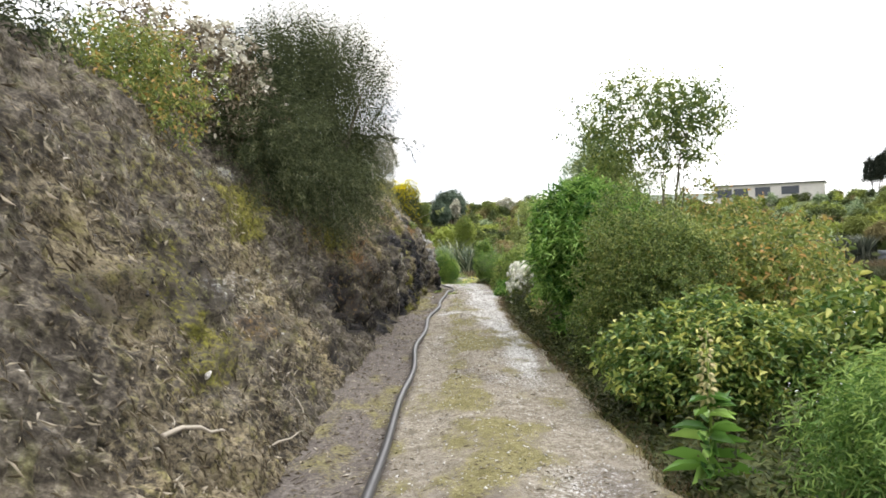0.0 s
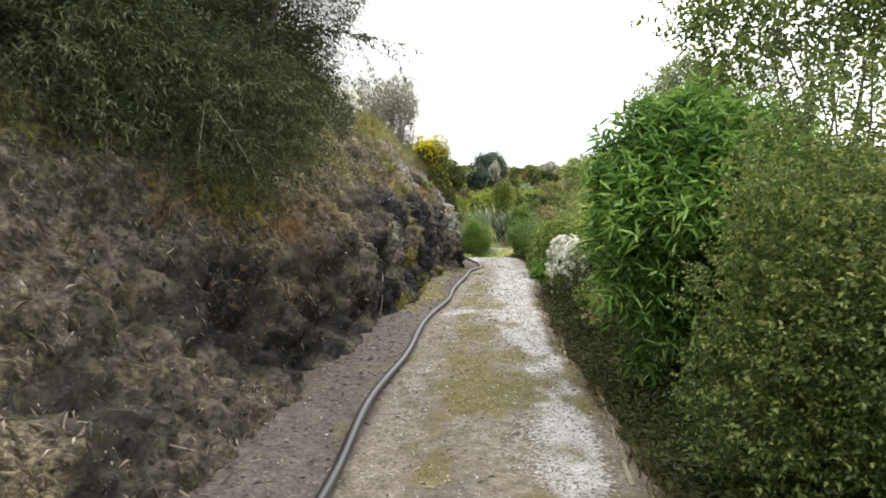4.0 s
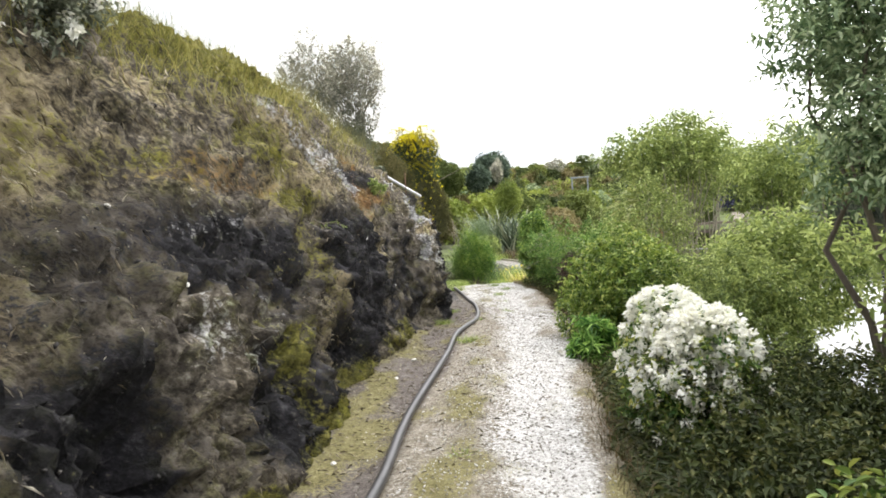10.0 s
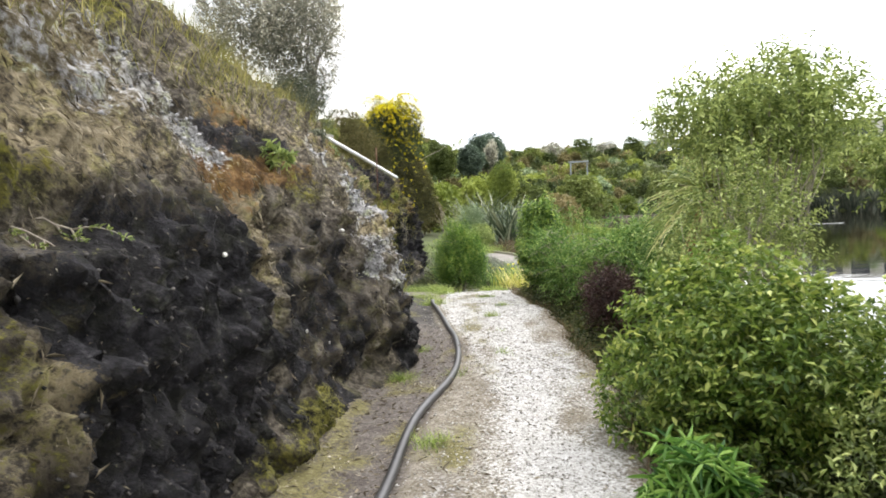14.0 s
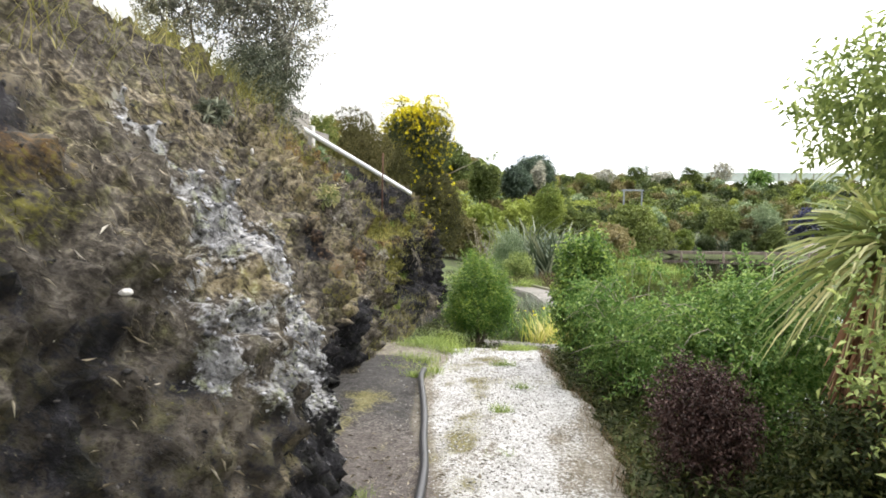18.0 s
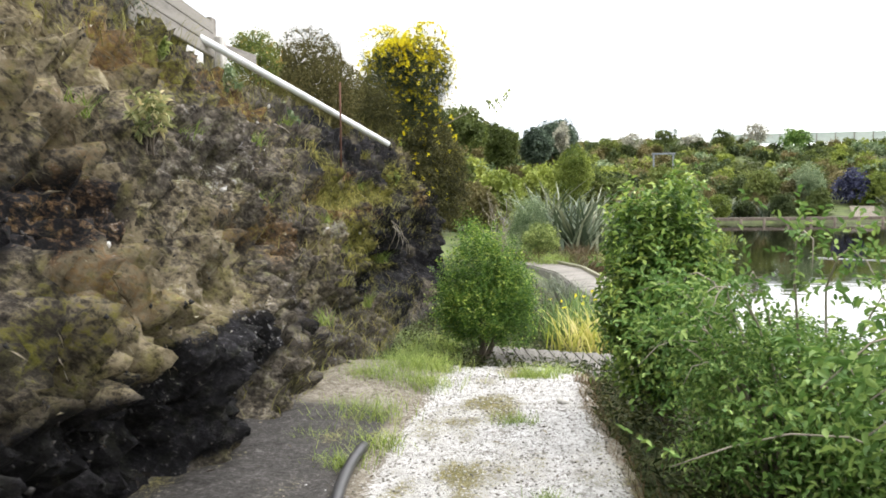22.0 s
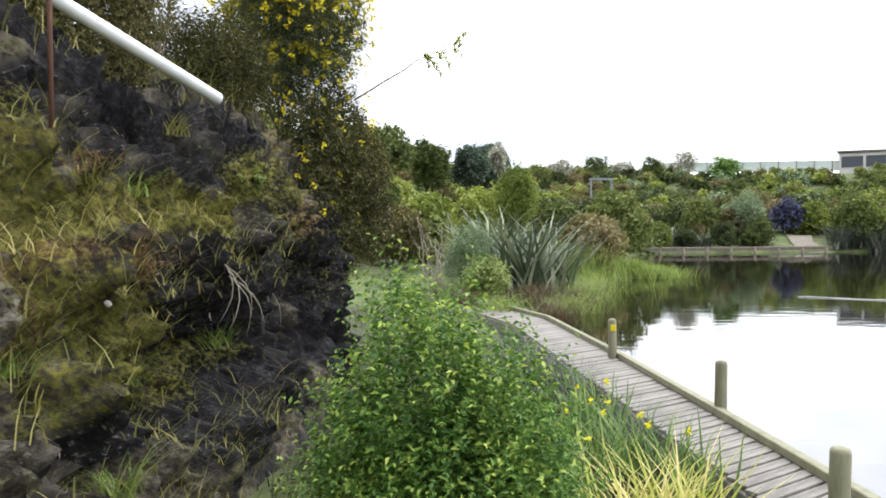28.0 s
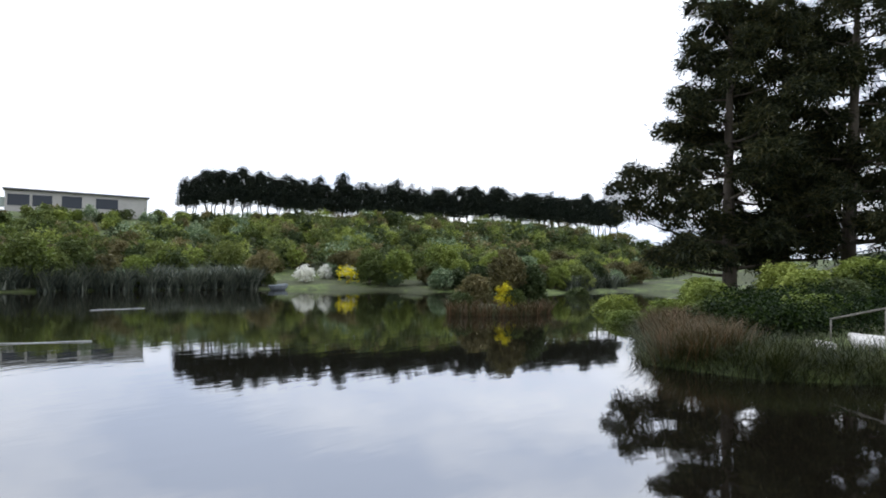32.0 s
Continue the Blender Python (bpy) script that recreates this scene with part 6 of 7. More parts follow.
# Row of tall dark trees on the ridge.
def row_tree(seed):
    """A slim upright tree: bare forked trunk below, ragged spire of foliage above."""
    r = np.random.default_rng(seed)
    root = empty("row_tree")
    put("trunk", mesh_np("trunk", *stems((0, 0, -0.3), [(r.uniform(-0.3, 0.3), r.uniform(-0.3, 0.3), 7.6), (r.uniform(-0.5, 0.5), r.uniform(-0.5, 0.5), 5.0)], 0.17, r, 6)), M["bark"], root)
    lobes = []
    for k in range(26):
        f = r.random() ** 0.9
        w = 0.42 + 0.75 * (1 - f) ** 0.6
        a = r.uniform(0, 6.28)
        lobes.append([w * math.cos(a) * 0.75, w * math.sin(a) * 0.75, 3.7 + 4.4 * f, 0.5 * w + 0.16, 0.5 * w + 0.16, 0.72])
    lobes.append([0.1, 0, 8.3, 0.2, 0.2, 0.6])
    put("crown", mesh_np("crown", *shoots(np.array(lobes), 900, 5, 0.6, 0.36, 0.12, r, lift=1.6, fine=False, inner=0.5)), M["hedge"], root)
    return tagged(root, "tall dark tree in a shelter row on the ridge", "tree")


row_protos = [row_tree(300 + k) for k in range(4)]
n_row = 60
for k in range(n_row):
    f = k / (n_row - 1)
    x, y = 71 + (139 - 71) * f, 121 + (77 - 121) * f
    z = float(height(np.array([x]), np.array([y]))[0]) - 0.5
    s = r_far.uniform(0.9, 1.08)
    m = pose(x, y, z, 0, 0, r_far.uniform(0, 360))
    ob = row_protos[k] if k < 4 else copy_thing(row_protos[int(r_far.integers(4))], m)
    ob["group"] = "shelter row"
    ob.scale = (1, 1, 1)
    ob.matrix_world = m @ Matrix.Diagonal((s, s, s * r_far.uniform(0.9, 1.02), 1))

# Long low house on the ridge.
house = tagged(empty("house", 52.3, 118, 7.1, math.degrees(math.atan2(-8, 14.4))), "long low cream house with a flat roof and dark windows", "house")
place(put("wall", box_mesh("wall", 16.4, 6, 3.2, 0.02), M["house_wall"], house), 0, 3, 1.3)
place(put("roof", box_mesh("roof", 16.9, 6.6, 0.22, 0.02), M["metal_roof"], house), 0, 3, 2.98, 0, 0.9)
for x, w, h in ((-6.7, 2.4, 1.4), (-4.1, 2.2, 1.4), (-0.8, 2.3, 1.5), (3.3, 2.6, 1.3)):
    wd = place(put("window", box_mesh("window", w + 0.16, 0.1, h + 0.16, 0.01), M["house_wall"], house), x, 0.0, 1.75)
    place(put("pane", box_mesh("pane", w, 0.06, h, 0.005), M["glass"], wd), 0, -0.04, 0)


# ---- pines on the far bank ----
def pine(name, label, x, y, h, seed, r0=0.45):
    r = np.random.default_rng(seed)
    z = float(height(np.array([x]), np.array([y]))[0]) - 0.3
    root = empty(name, x, y, z)
    t = np.linspace(0, 1, 10)
    trunk = np.stack([0.4 * np.sin(t * 2 + seed), 0.4 * np.cos(t * 1.7 + seed) - 0.4, t * h], 1)
    put("trunk", mesh_np("trunk", *tube(trunk, r0 * (1 - 0.85 * t), 10), smooth=True), M["bark"], root)
    lobes = []
    for k in range(44):
        f = 0.1 + 0.87 * (k // 4) / 11 + r.uniform(-0.02, 0.02)
        b = np.array([np.interp(f, t, trunk[:, 0]), np.interp(f, t, trunk[:, 1]), f * h])
        az = 1.57 * (k % 4) + (k // 4) * 0.7 + r.uniform(-0.45, 0.45)
        ln = h * (0.25 * (1 - f) ** 0.75 + 0.055) * r.uniform(0.75, 1.25)
        e = b + ln * np.array([math.cos(az), math.sin(az), r.uniform(0.0, 0.35)])
        s = np.linspace(0, 1, 5)[:, None]
        put("limb", mesh_np("limb", *tube(b + (e - b) * s - np.array([0, 0, 1]) * (s * (1 - s)) * ln * 0.25, 0.12 * (1 - f * 0.6) * (1 - 0.8 * s[:, 0]), 5)), M["bark"], root)
        for q in (0.45, 0.78, 1.02):
            c = b + (e - b) * q + r.normal(size=3) * 0.25
            lobes.append([*c, *(np.array([1.0, 1.0, 0.36]) * r.uniform(0.6, 1.25) * (0.55 + 0.45 * (1 - f)))])
    put("crown", mesh_np("crown", *shoots(lobes, 10000, 7, 0.55, 0.42, 0.055, r, lift=0.9, fine=False, inner=0.3)), M["pine"], root)
    return tagged(root, label, "tree", "pines")


pine("pine_tree", "tall dark pine with open layered limbs", 45.0, 37.4, 19.5, 401)
pine("pine_tree", "tall dark pine behind the others", 52, 35.5, 23, 402)
pine("pine_tree", "tall dark pine at the edge of the grove", 49, 31.6, 22, 403)


# ---- plants and small things near the path ----
def ground_z(x, y):
    return float(height(np.array([x]), np.array([y]))[0])


def on_path(x, y):
    return float(level(np.array([y]))[0])


shrub("fennel_plant", "bright green feathery plant beside the path", (2.15, 3.1, 0.2), (0.75, 0.9, 0.5), "acacia", 1700, 12, 0.24, 0.055, 0.008, 131, -0.2, lift=0.8, n_stems=5, stem_r=0.008)
shrub("fennel_plant", "bright green feathery plant beside the path", (3.2, 4.2, 0.2), (0.9, 0.9, 0.55), "acacia", 1500, 12, 0.24, 0.06, 0.009, 132, -0.4, lift=0.8, n_stems=5, stem_r=0.008)
shrub("laurel_shrub", "glossy green laurel shrub with pale young tips", (3.6, 5.4, 0.3), (1.0, 1.0, 0.75), "laurel", 1400, 9, 0.16, 0.085, 0.036, 133, -0.6)
shrub("coprosma_bush", "dense dark bush of tiny leaves", (4.3, 10.4, 0.8), (1.4, 1.6, 1.4), "rust", 2200, 8, 0.18, 0.06, 0.03, 134, -0.8)
shrub("leafy_shrub", "olive green leafy shrub between path and pond", (3.2, 18.4, 0.5), (0.9, 1.2, 0.85), "willow", 1300, 9, 0.18, 0.07, 0.026, 135, -0.6)
shrub("leafy_shrub", "green leafy shrub beneath the pale stems", (3.9, 13.0, 0.7), (1.0, 1.5, 1.1), "lance", 1200, 9, 0.2, 0.12, 0.028, 136, -0.8)
shrub("lance_plant", "low plant with narrow drooping leaves at the path's edge", (1.35, 17.9, 0.12), (0.25, 0.35, 0.28), "lance", 160, 14, 0.14, 0.12, 0.018, 137, -0.1, n_stems=3, droop=0.3)
arching(ferny, "acacia", 16, 1.5, 2.0, 0.042, 0.02, 171, 1.2, 5.2)
ferny = shrub("ferny_bush", "bright green ferny bush arching over the path's edge", (1.72, 25.5, 0.4), (0.6, 0.75, 0.6), "acacia", 1700, 12, 0.22, 0.032, 0.014, 138, -0.35, droop=0.25, n_lobes=20, lobe=0.34, lift=0.6)
arching(ferny, "acacia", 24, 0.75, 1.8, 0.036, 0.018, 172, 2.3, 5.3)
shrub("small_shrub", "small dark shrub in the verge", (1.75, 14.0, 0.1), (0.5, 0.8, 0.4), "verge", 700, 8, 0.12, 0.045, 0.022, 139, -0.2)
shrub("small_shrub", "green shrub in the verge", (1.85, 12.6, 0.15), (0.45, 0.9, 0.45), "laurel", 700, 9, 0.14, 0.06, 0.026, 140, -0.2)

shrub("stem_thicket", "thicket of thin pale stems with sparse leaves", (2.35, 12.5, 0.7), (0.6, 0.9, 0.95), "lance", 420, 8, 0.2, 0.1, 0.022, 142, -0.25, stem_mat="pale_bark", n_lobes=16, n_stems=16, stem_r=0.012, inner=0.3)
shrub("leafy_shrub", "green leafy shrub at the pond's edge", (4.1, 11.2, 0.4), (1.0, 1.6, 1.0), "laurel", 1300, 8, 0.18, 0.09, 0.04, 143, -0.7)

shrub("bank_shrub", "low olive shrub on top of the bank", (-2.7, 5.9, 2.75), (0.9, 1.2, 0.6), "rust", 900, 9, 0.18, 0.05, 0.022, 144, 2.2)
shrub("bank_shrub", "low dark shrub on top of the bank", (-3.0, 4.0, 2.85), (0.8, 1.0, 0.55), "broom", 900, 12, 0.3, 0.07, 0.01, 145, 2.3, lift=0.9)

# Added filler shrub, coloured dark in place of the shade here.
shrub("small_shrub", "added dark green shrub standing in for shade beneath the cabbage tree", (2.55, 22.5, 0.1), (0.6, 0.7, 0.6), "verge", 1100, 8, 0.14, 0.05, 0.024, 149, -0.5)

shrub("leafy_shrub", "light green leafy shrub at the pond's edge", (3.5, 15.2, 0.7), (0.85, 1.1, 1.05), "willow", 850, 9, 0.2, 0.08, 0.028, 150, -0.6, n_lobes=14, lobe=0.42)

# Foxglove: a leafy stalk with a dull spike.
fox = tagged(empty("foxglove", 1.42, 4.05, -0.1), "foxglove with broad leaves and a dull purple spike", "plant")
r_f = np.random.default_rng(61)
put("stalk", mesh_np("stalk", *tube([(0, 0, 0), (0.02, 0.01, 0.45), (0.01, 0.03, 0.95)], [0.011, 0.008, 0.003], 7), smooth=True), M["grass"], fox)
az, hh_ = r_f.uniform(0, 6.28, 34), r_f.uniform(0.02, 0.55, 34)
D = unit(np.stack([np.cos(az), np.sin(az), 0.35 + 0 * az], 1))
put("foliage", mesh_np("foliage", *leaves(np.stack([0 * az, 0 * az, hh_], 1), D, 0.3 - 0.3 * hh_, 0.11 - 0.1 * hh_, r_f, 0.25, 0.35)), M["lance"], fox)
bell = mesh_np("bell", *leaves(np.zeros((5, 3)), unit(np.stack([np.cos(np.arange(5) * 1.257) * 0.35, np.sin(np.arange(5) * 1.257) * 0.35, -np.ones(5)], 1)), 0.045, 0.022, r_f, 0.3, -0.2))
for k in range(26):
    f, a = k / 25, 2.4 * k
    place(put("bell", bell, M["tan"], fox), 0.018 * math.cos(a), 0.018 * math.sin(a), 0.52 + 0.42 * f, 50 * math.sin(a), -50 * math.cos(a), 0).scale = (1.2 - 0.7 * f,) * 3

# Weeds and low leaves that fill the verge between path and shrubs.
n_u = 30000
uy = r_s.uniform(0.5, 28.3, n_u)
ux = path_right(uy) + 0.03 + np.abs(r_s.normal(size=n_u)) * 0.75
uz = height(ux, uy) + r_s.random(n_u) ** 2 * 0.28 * step(ux - path_right(uy), 0.02, 0.35)
# Shade under the shrubs is coloured into these leaves.
D = unit(np.c_[r_s.normal(size=(n_u, 2)), r_s.uniform(0.0, 1.0, n_u)])
stuff("verge_weeds", leaves(np.stack([ux, uy, uz], 1), D, r_s.uniform(0.03, 0.09, n_u), r_s.uniform(0.012, 0.03, n_u), r_s, 0.25, 0.3, False), "verge", "low weeds and leaves along the path's edge", "weeds")
n_u = 12000
uy = r_s.uniform(0.5, 28.3, n_u)
ux = path_right(uy) - 0.05 + np.abs(r_s.normal(size=n_u)) * 0.35
stuff("verge_grass", blades(np.stack([ux, uy, height(ux, uy) - 0.02 + 0.05 * step(0.2 - (ux - path_right(uy)), 0, 0.2)], 1), r_s.uniform(0.04, 0.16, n_u), 0.005, 0.4, r_s, 0.6), "reed", "thin dry grass along the path's edge", "grass")

edging = tagged(empty("path_edging", 1.03, 11.0, 0.0), "thin weathered timber edging board beside the path", "edging")
for k in range(2):
    y = 8.9 + 2.05 * k
    place(put("board", box_mesh("board", 0.028, 2.0, 0.13, 0.004), M["post"], edging), float(path_right(np.array([y]))[0]) + 0.03 - 1.03, y - 11.0, float(level(np.array([y]))[0]) - 0.075, 0, 3, -3.5)

# Wet ground between bank, landing and boardwalk, grown over with grass and weeds.
n_u = 8000
ux, uy = r_s.uniform(-2.8, 2.0, n_u), r_s.uniform(29.2, 46, n_u)
keep = ux < np.interp(uy, [30, 34, 35.5, 41.5, 43], [1.9, 1.25, 0.6, -0.35, -0.6])
ux, uy = ux[keep], uy[keep]
uz = np.maximum(height(ux, uy), WATER - 0.05)
stuff("marsh_grass", blades(np.stack([ux, uy, uz], 1), r_s.uniform(0.12, 0.42, len(ux)), r_s.uniform(0.005, 0.011, len(ux)), 0.45, r_s, 0.7), "sedge", "rough green grass on the wet ground beside the boardwalk", "grass")
n_u = 9000
ux, uy = r_s.uniform(-1.5, 1.6, n_u), r_s.uniform(29.0, 35.5, n_u)
uz = np.maximum(height(ux, uy), WATER) + 0.01 + 0.12 * r_s.random(n_u) ** 2
stuff("marsh_weeds", leaves(np.stack([ux, uy, uz], 1), unit(np.c_[r_s.normal(size=(n_u, 2)), r_s.uniform(0, 0.8, n_u)]), r_s.uniform(0.03, 0.09, n_u), r_s.uniform(0.012, 0.03, n_u), r_s, 0.25, 0.3, False), "verge", "low weeds on the wet ground beside the boardwalk", "weeds")

# Drooping leafy branch that hangs from the bank.
def bough(name, label, a, b, mat, n_side, L, W, seed, sag=0.25, r0=0.012, side=0.45, n_leaf=26, tip=0.2):
    r = np.random.default_rng(seed)
    a, b = np.asarray(a, float), np.asarray(b, float)
    root = empty(name, *a)
    t = np.linspace(0, 1, 8)[:, None]
    main = (b - a) * t + np.array([0, 0, 1]) * (sag * np.sin(t * math.pi * 0.9)) + r.normal(size=(8, 3)) * 0.02 * t
    put("branch", mesh_np("branch", *tube(main, r0 * (1 - 0.8 * t[:, 0]), 6), smooth=True), M["pale_bark"], root)
    PP, DD = [], []
    for k in range(n_side):
        f = r.uniform(tip, 1.0)
        p = np.array([np.interp(f, t[:, 0], main[:, i]) for i in range(3)])
        d = unit((b - a) * 0.6 / np.linalg.norm(b - a) + r.normal(size=3) * 0.6 + (0, 0, -0.3))
        s = np.linspace(0, 1, 5)[:, None]
        q = p + d * s * side * r.uniform(0.5, 1.1) - np.array([0, 0, 0.1]) * s**2
        put("twig", mesh_np("twig", *tube(q, 0.004 * (1 - 0.7 * s[:, 0]), 4)), M["pale_bark"], root)
        m = n_leaf
        u = r.uniform(0.1, 1, m)
        PP.append(np.stack([np.interp(u, s[:, 0], q[:, i]) for i in range(3)], 1))
        DD.append(unit(d * 0.5 + r.normal(size=(m, 3)) * 0.7))
    PP, DD = np.concatenate(PP), np.concatenate(DD)
    put("foliage", mesh_np("foliage", *leaves(PP, DD, L * r.uniform(0.6, 1.2, len(PP)), W, r)), M[mat], root)
    return tagged(root, label, "branch")


bough("hanging_branch", "pale leafy branch drooping from the bank", (-1.35, 16.9, 1.65), (-1.0, 17.4, 1.22), "willow", 12, 0.028, 0.01, 71, 0.1, 0.008, 0.2)
bough("hanging_branch", "pale leafy branch drooping from the bank", (-1.3, 17.2, 1.6), (-1.05, 17.4, 1.35), "willow", 9, 0.028, 0.01, 72, 0.1, 0.007, 0.2)
bough("thin_branch", "thin twig with small leaves reaching out from the bank", (-1.5, 35.0, 2.8), (-0.15, 34.0, 3.24), "willow", 9, 0.05, 0.02, 73, 0.04, 0.012, 0.16, 22, 0.62)
bough("broom_branch", "long bare leaning branch of the feathery tree", (-2.0, 10.2, 2.6), (-0.75, 12.0, 3.1), "broom", 12, 0.07, 0.008, 74, 0.25, 0.016, 0.6, 60)
bough("broom_branch", "low feathery branch over the bank", (-2.2, 9.6, 2.3), (-1.35, 8.8, 1.95), "broom", 12, 0.07, 0.008, 75, 0.2, 0.014, 0.6, 60)
bough("broom_branch", "low feathery branch over the bank", (-2.2, 10.6, 2.4), (-1.2, 10.3, 1.95), "broom", 14, 0.07, 0.008, 76, 0.2, 0.014, 0.6, 60)

# Saplings and rosettes on the bank.
for k, (y, h, s, mt) in enumerate([(25.3, 1.75, 0.2, "tan"), (19.6, 1.85, 0.14, "willow"), (22.6, 2.3, 0.14, "grey_dark"), (28.4, 2.5, 0.2, "silver"), (30.3, 2.45, 0.22, "silver"), (27.0, 2.6, 0.16, "willow"), (33.0, 1.75, 0.2, "willow"),
                                   (8.3, 1.7, 0.22, "broom"), (12.2, 2.2, 0.25, "broom")]):
    p, nrm = bank_at(y, h)
    shrub("sapling", "small leafy sapling rooted in the bank", (p[0] + nrm[0] * s * 0.4, y, p[2] + s * 0.9), (s * 0.6, s * 0.6, s * 0.55), mt, 26, 8, s * 0.3, 0.05 + s * 0.06, 0.016 + 0.02 * s, 500 + k, p[2], n_stems=3, stem_r=0.006, n_lobes=5, category="sapling")

# Pale stones stuck in the bank, and larger ones on the path.
stone_me = []
for k in range(4):
    bm = bmesh.new()
    bmesh.ops.create_icosphere(bm, subdivisions=2, radius=1)
    for v in bm.verts:
        v.co *= 1 + 0.28 * noise.noise(v.co * 1.3 + Vector((k * 7, 0, 0))) + 0.08 * noise.noise(v.co * 4)
        v.co.z *= 0.55
        v.co.y *= 0.75
    me = bpy.data.meshes.new("stone")
    bm.to_mesh(me)
    bm.free()
    stone_me.append(me)
for k in range(46):
    y, h = r_s.uniform(3, 31), r_s.uniform(0.3, 2.5)
    p, nrm = bank_at(y, h)
    s = 0.008 + 0.022 * r_s.random() ** 2
    ob = put("stone", stone_me[k % 4], M["stone"])
    ob.matrix_world = pose(*(p + nrm * s * 0.25), *r_s.uniform(0, 360, 3)) @ Matrix.Diagonal((s, s, s, 1))
    tagged(ob, "pale stone stuck in the bank", "stone", "bank stones")
for k, (x, y, s) in enumerate([(0.33, 17.74, 0.035), (-0.12, 16.9, 0.05), (-0.55, 17.2, 0.03), (-0.5, 21.7, 0.045), (-0.48, 18.0, 0.03), (0.1, 12.2, 0.025), (-0.62, 15.0, 0.028), (0.62, 27.2, 0.05), (0.5, 14.2, 0.02)]):
    ob = put("stone", stone_me[k % 4], M["stone"])
    ob.matrix_world = pose(x, y, on_path(x, y) + s * 0.35, 0, 0, 50 * k) @ Matrix.Diagonal((s, s, s, 1))
    tagged(ob, "pale stone lying on the path", "stone", "path stones")
# Fallen sticks.
for k, (y0, h0, y1, h1, rr) in enumerate([(3.0, 0.55, 3.75, 0.42, 0.012), (5.2, 0.35, 5.0, 0.05, 0.006), (7.4, 0.55, 7.9, 0.15, 0.007), (13.0, 0.6, 12.5, 0.15, 0.006), (10.4, 0.9, 10.9, 0.45, 0.006), (4.3, 0.2, 4.9, 0.12, 0.007),
                                           (29.2, 2.3, 29.7, 2.2, 0.007), (16.0, 0.3, 16.1, 0.02, 0.005)]):
    a, na = bank_at(y0, h0)
    b, nb = bank_at(y1, h1)
    a, b = a + na * 0.02, b + nb * 0.02
    t = np.linspace(0, 1, 6)[:, None]
    q = (b - a) * t + na * 0.05 * np.sin(t * 3.1) + r_s.normal(size=(6, 3)) * 0.008
    ob = put("stick", mesh_np("stick", *tube(q, rr * (1 - 0.5 * t[:, 0]), 6), smooth=True), M["pale_bark"])
    ob.matrix_world = pose(*a)
    tagged(ob, "pale dry stick fallen on the bank", "stick", "fallen sticks")

stake = put("stake", mesh_np("stake", *tube([(0, 0, -0.3), (0.01, 0, 0.8)], [0.011, 0.011], 8)), M["iron"])
stake.matrix_world = pose(-1.98, 30.15, 2.05)
tagged(stake, "rusty iron stake beside the drain pipe", "stake")

fence = tagged(empty("retaining_fence", -2.7, 28.0, 2.9), "low weathered timber board fence on top of the bank", "fence")
for (x0, y0), (x1, y1), tops in (((-2.56, 26.9), (-2.84, 28.72), (0.06, 0.18, 0.3)), ((-2.86, 28.84), (-2.78, 29.6), (0.14,))):
    ln, a = math.hypot(x1 - x0, y1 - y0), math.degrees(math.atan2(y1 - y0, x1 - x0))
    for k, h in enumerate(tops):
        place(put("board", box_mesh("board", ln, 0.04, 0.115, 0.006), M["wood"], fence), (x0 + x1) / 2 + 2.7, (y0 + y1) / 2 - 28.0, h, 0.6 * (k - 1), 0, a)
for x, y, h in ((-2.6, 26.9, 0.4), (-2.9, 28.78, 0.42)):
    place(put("post", box_mesh("post", 0.11, 0.11, 0.4 + h, 0.01), M["wood"], fence), x + 2.7, y - 28.0, (h - 0.4) / 2)
place(put("footing", box_mesh("footing", 0.14, 0.14, 0.34, 0.015), M["stone"], fence), -0.14, 0.84, 0.07)
shrub("hedge_shrub", "yellow-green hedge shrub behind the board fence", (-3.45, 27.9, 3.4), (0.45, 0.75, 0.36), "willow", 1300, 8, 0.1, 0.035, 0.015, 181, 2.7)
shrub("hedge_shrub", "yellow-green hedge shrub behind the board fence", (-3.1, 30.4, 3.15), (0.4, 0.5, 0.34), "rust", 900, 8, 0.1, 0.035, 0.015, 182, 2.6)
box_ = tagged(empty("planter_box", -4.2, 27.6, 3.2), "pale timber retaining box beside the fence", "box")
for sx, sy, px, py_ in ((0.05, 1.6, 0.5, 0), (0.05, 1.6, -0.5, 0), (1.0, 0.05, 0, 0.8), (1.0, 0.05, 0, -0.8)):
    place(put("side_board", box_mesh("side_board", sx, sy, 0.5, 0.006), M["wood"], box_), px, py_, 0.2)
bare = empty("bare_sapling", -2.85, 33.0, 2.6)
for k in range(7):
    e = (r_s.normal() * 0.25, r_s.normal() * 0.25, 1.3 + 0.9 * r_s.random())
    put("stem", mesh_np("stem", *stems((0, 0, 0), [e], 0.012, r_s, 5)), M["bark"], bare)
tagged(bare, "thin bare sapling on top of the bank", "sapling")

# ---- cabbage tree ----
def cabbage_head(c, n, L, W, r, low=-0.5):
    d = unit(r.normal(size=(n, 3)) + (0, 0, 0.35))
    d[:, 2] = np.maximum(d[:, 2], low)
    d = unit(d)
    rows, s = [], unit(np.cross(d, unit(r.normal(size=(n, 3)))))
    ln = L * r.uniform(0.7, 1.1, (n, 1))
    for f, w in ((0, 0.5), (0.25, 1.0), (0.6, 0.8), (0.85, 0.45)):
        p = np.asarray(c) + d * ln * f - np.array([0, 0, 1]) * ln * 0.45 * f**2
        rows += [p - s * W * w * 0.5, p + s * W * w * 0.5]
    rows.append(np.asarray(c) + d * ln - np.array([0, 0, 1]) * ln * 0.5)
    v = np.stack(rows, 1)
    o = np.arange(n)[:, None] * 9
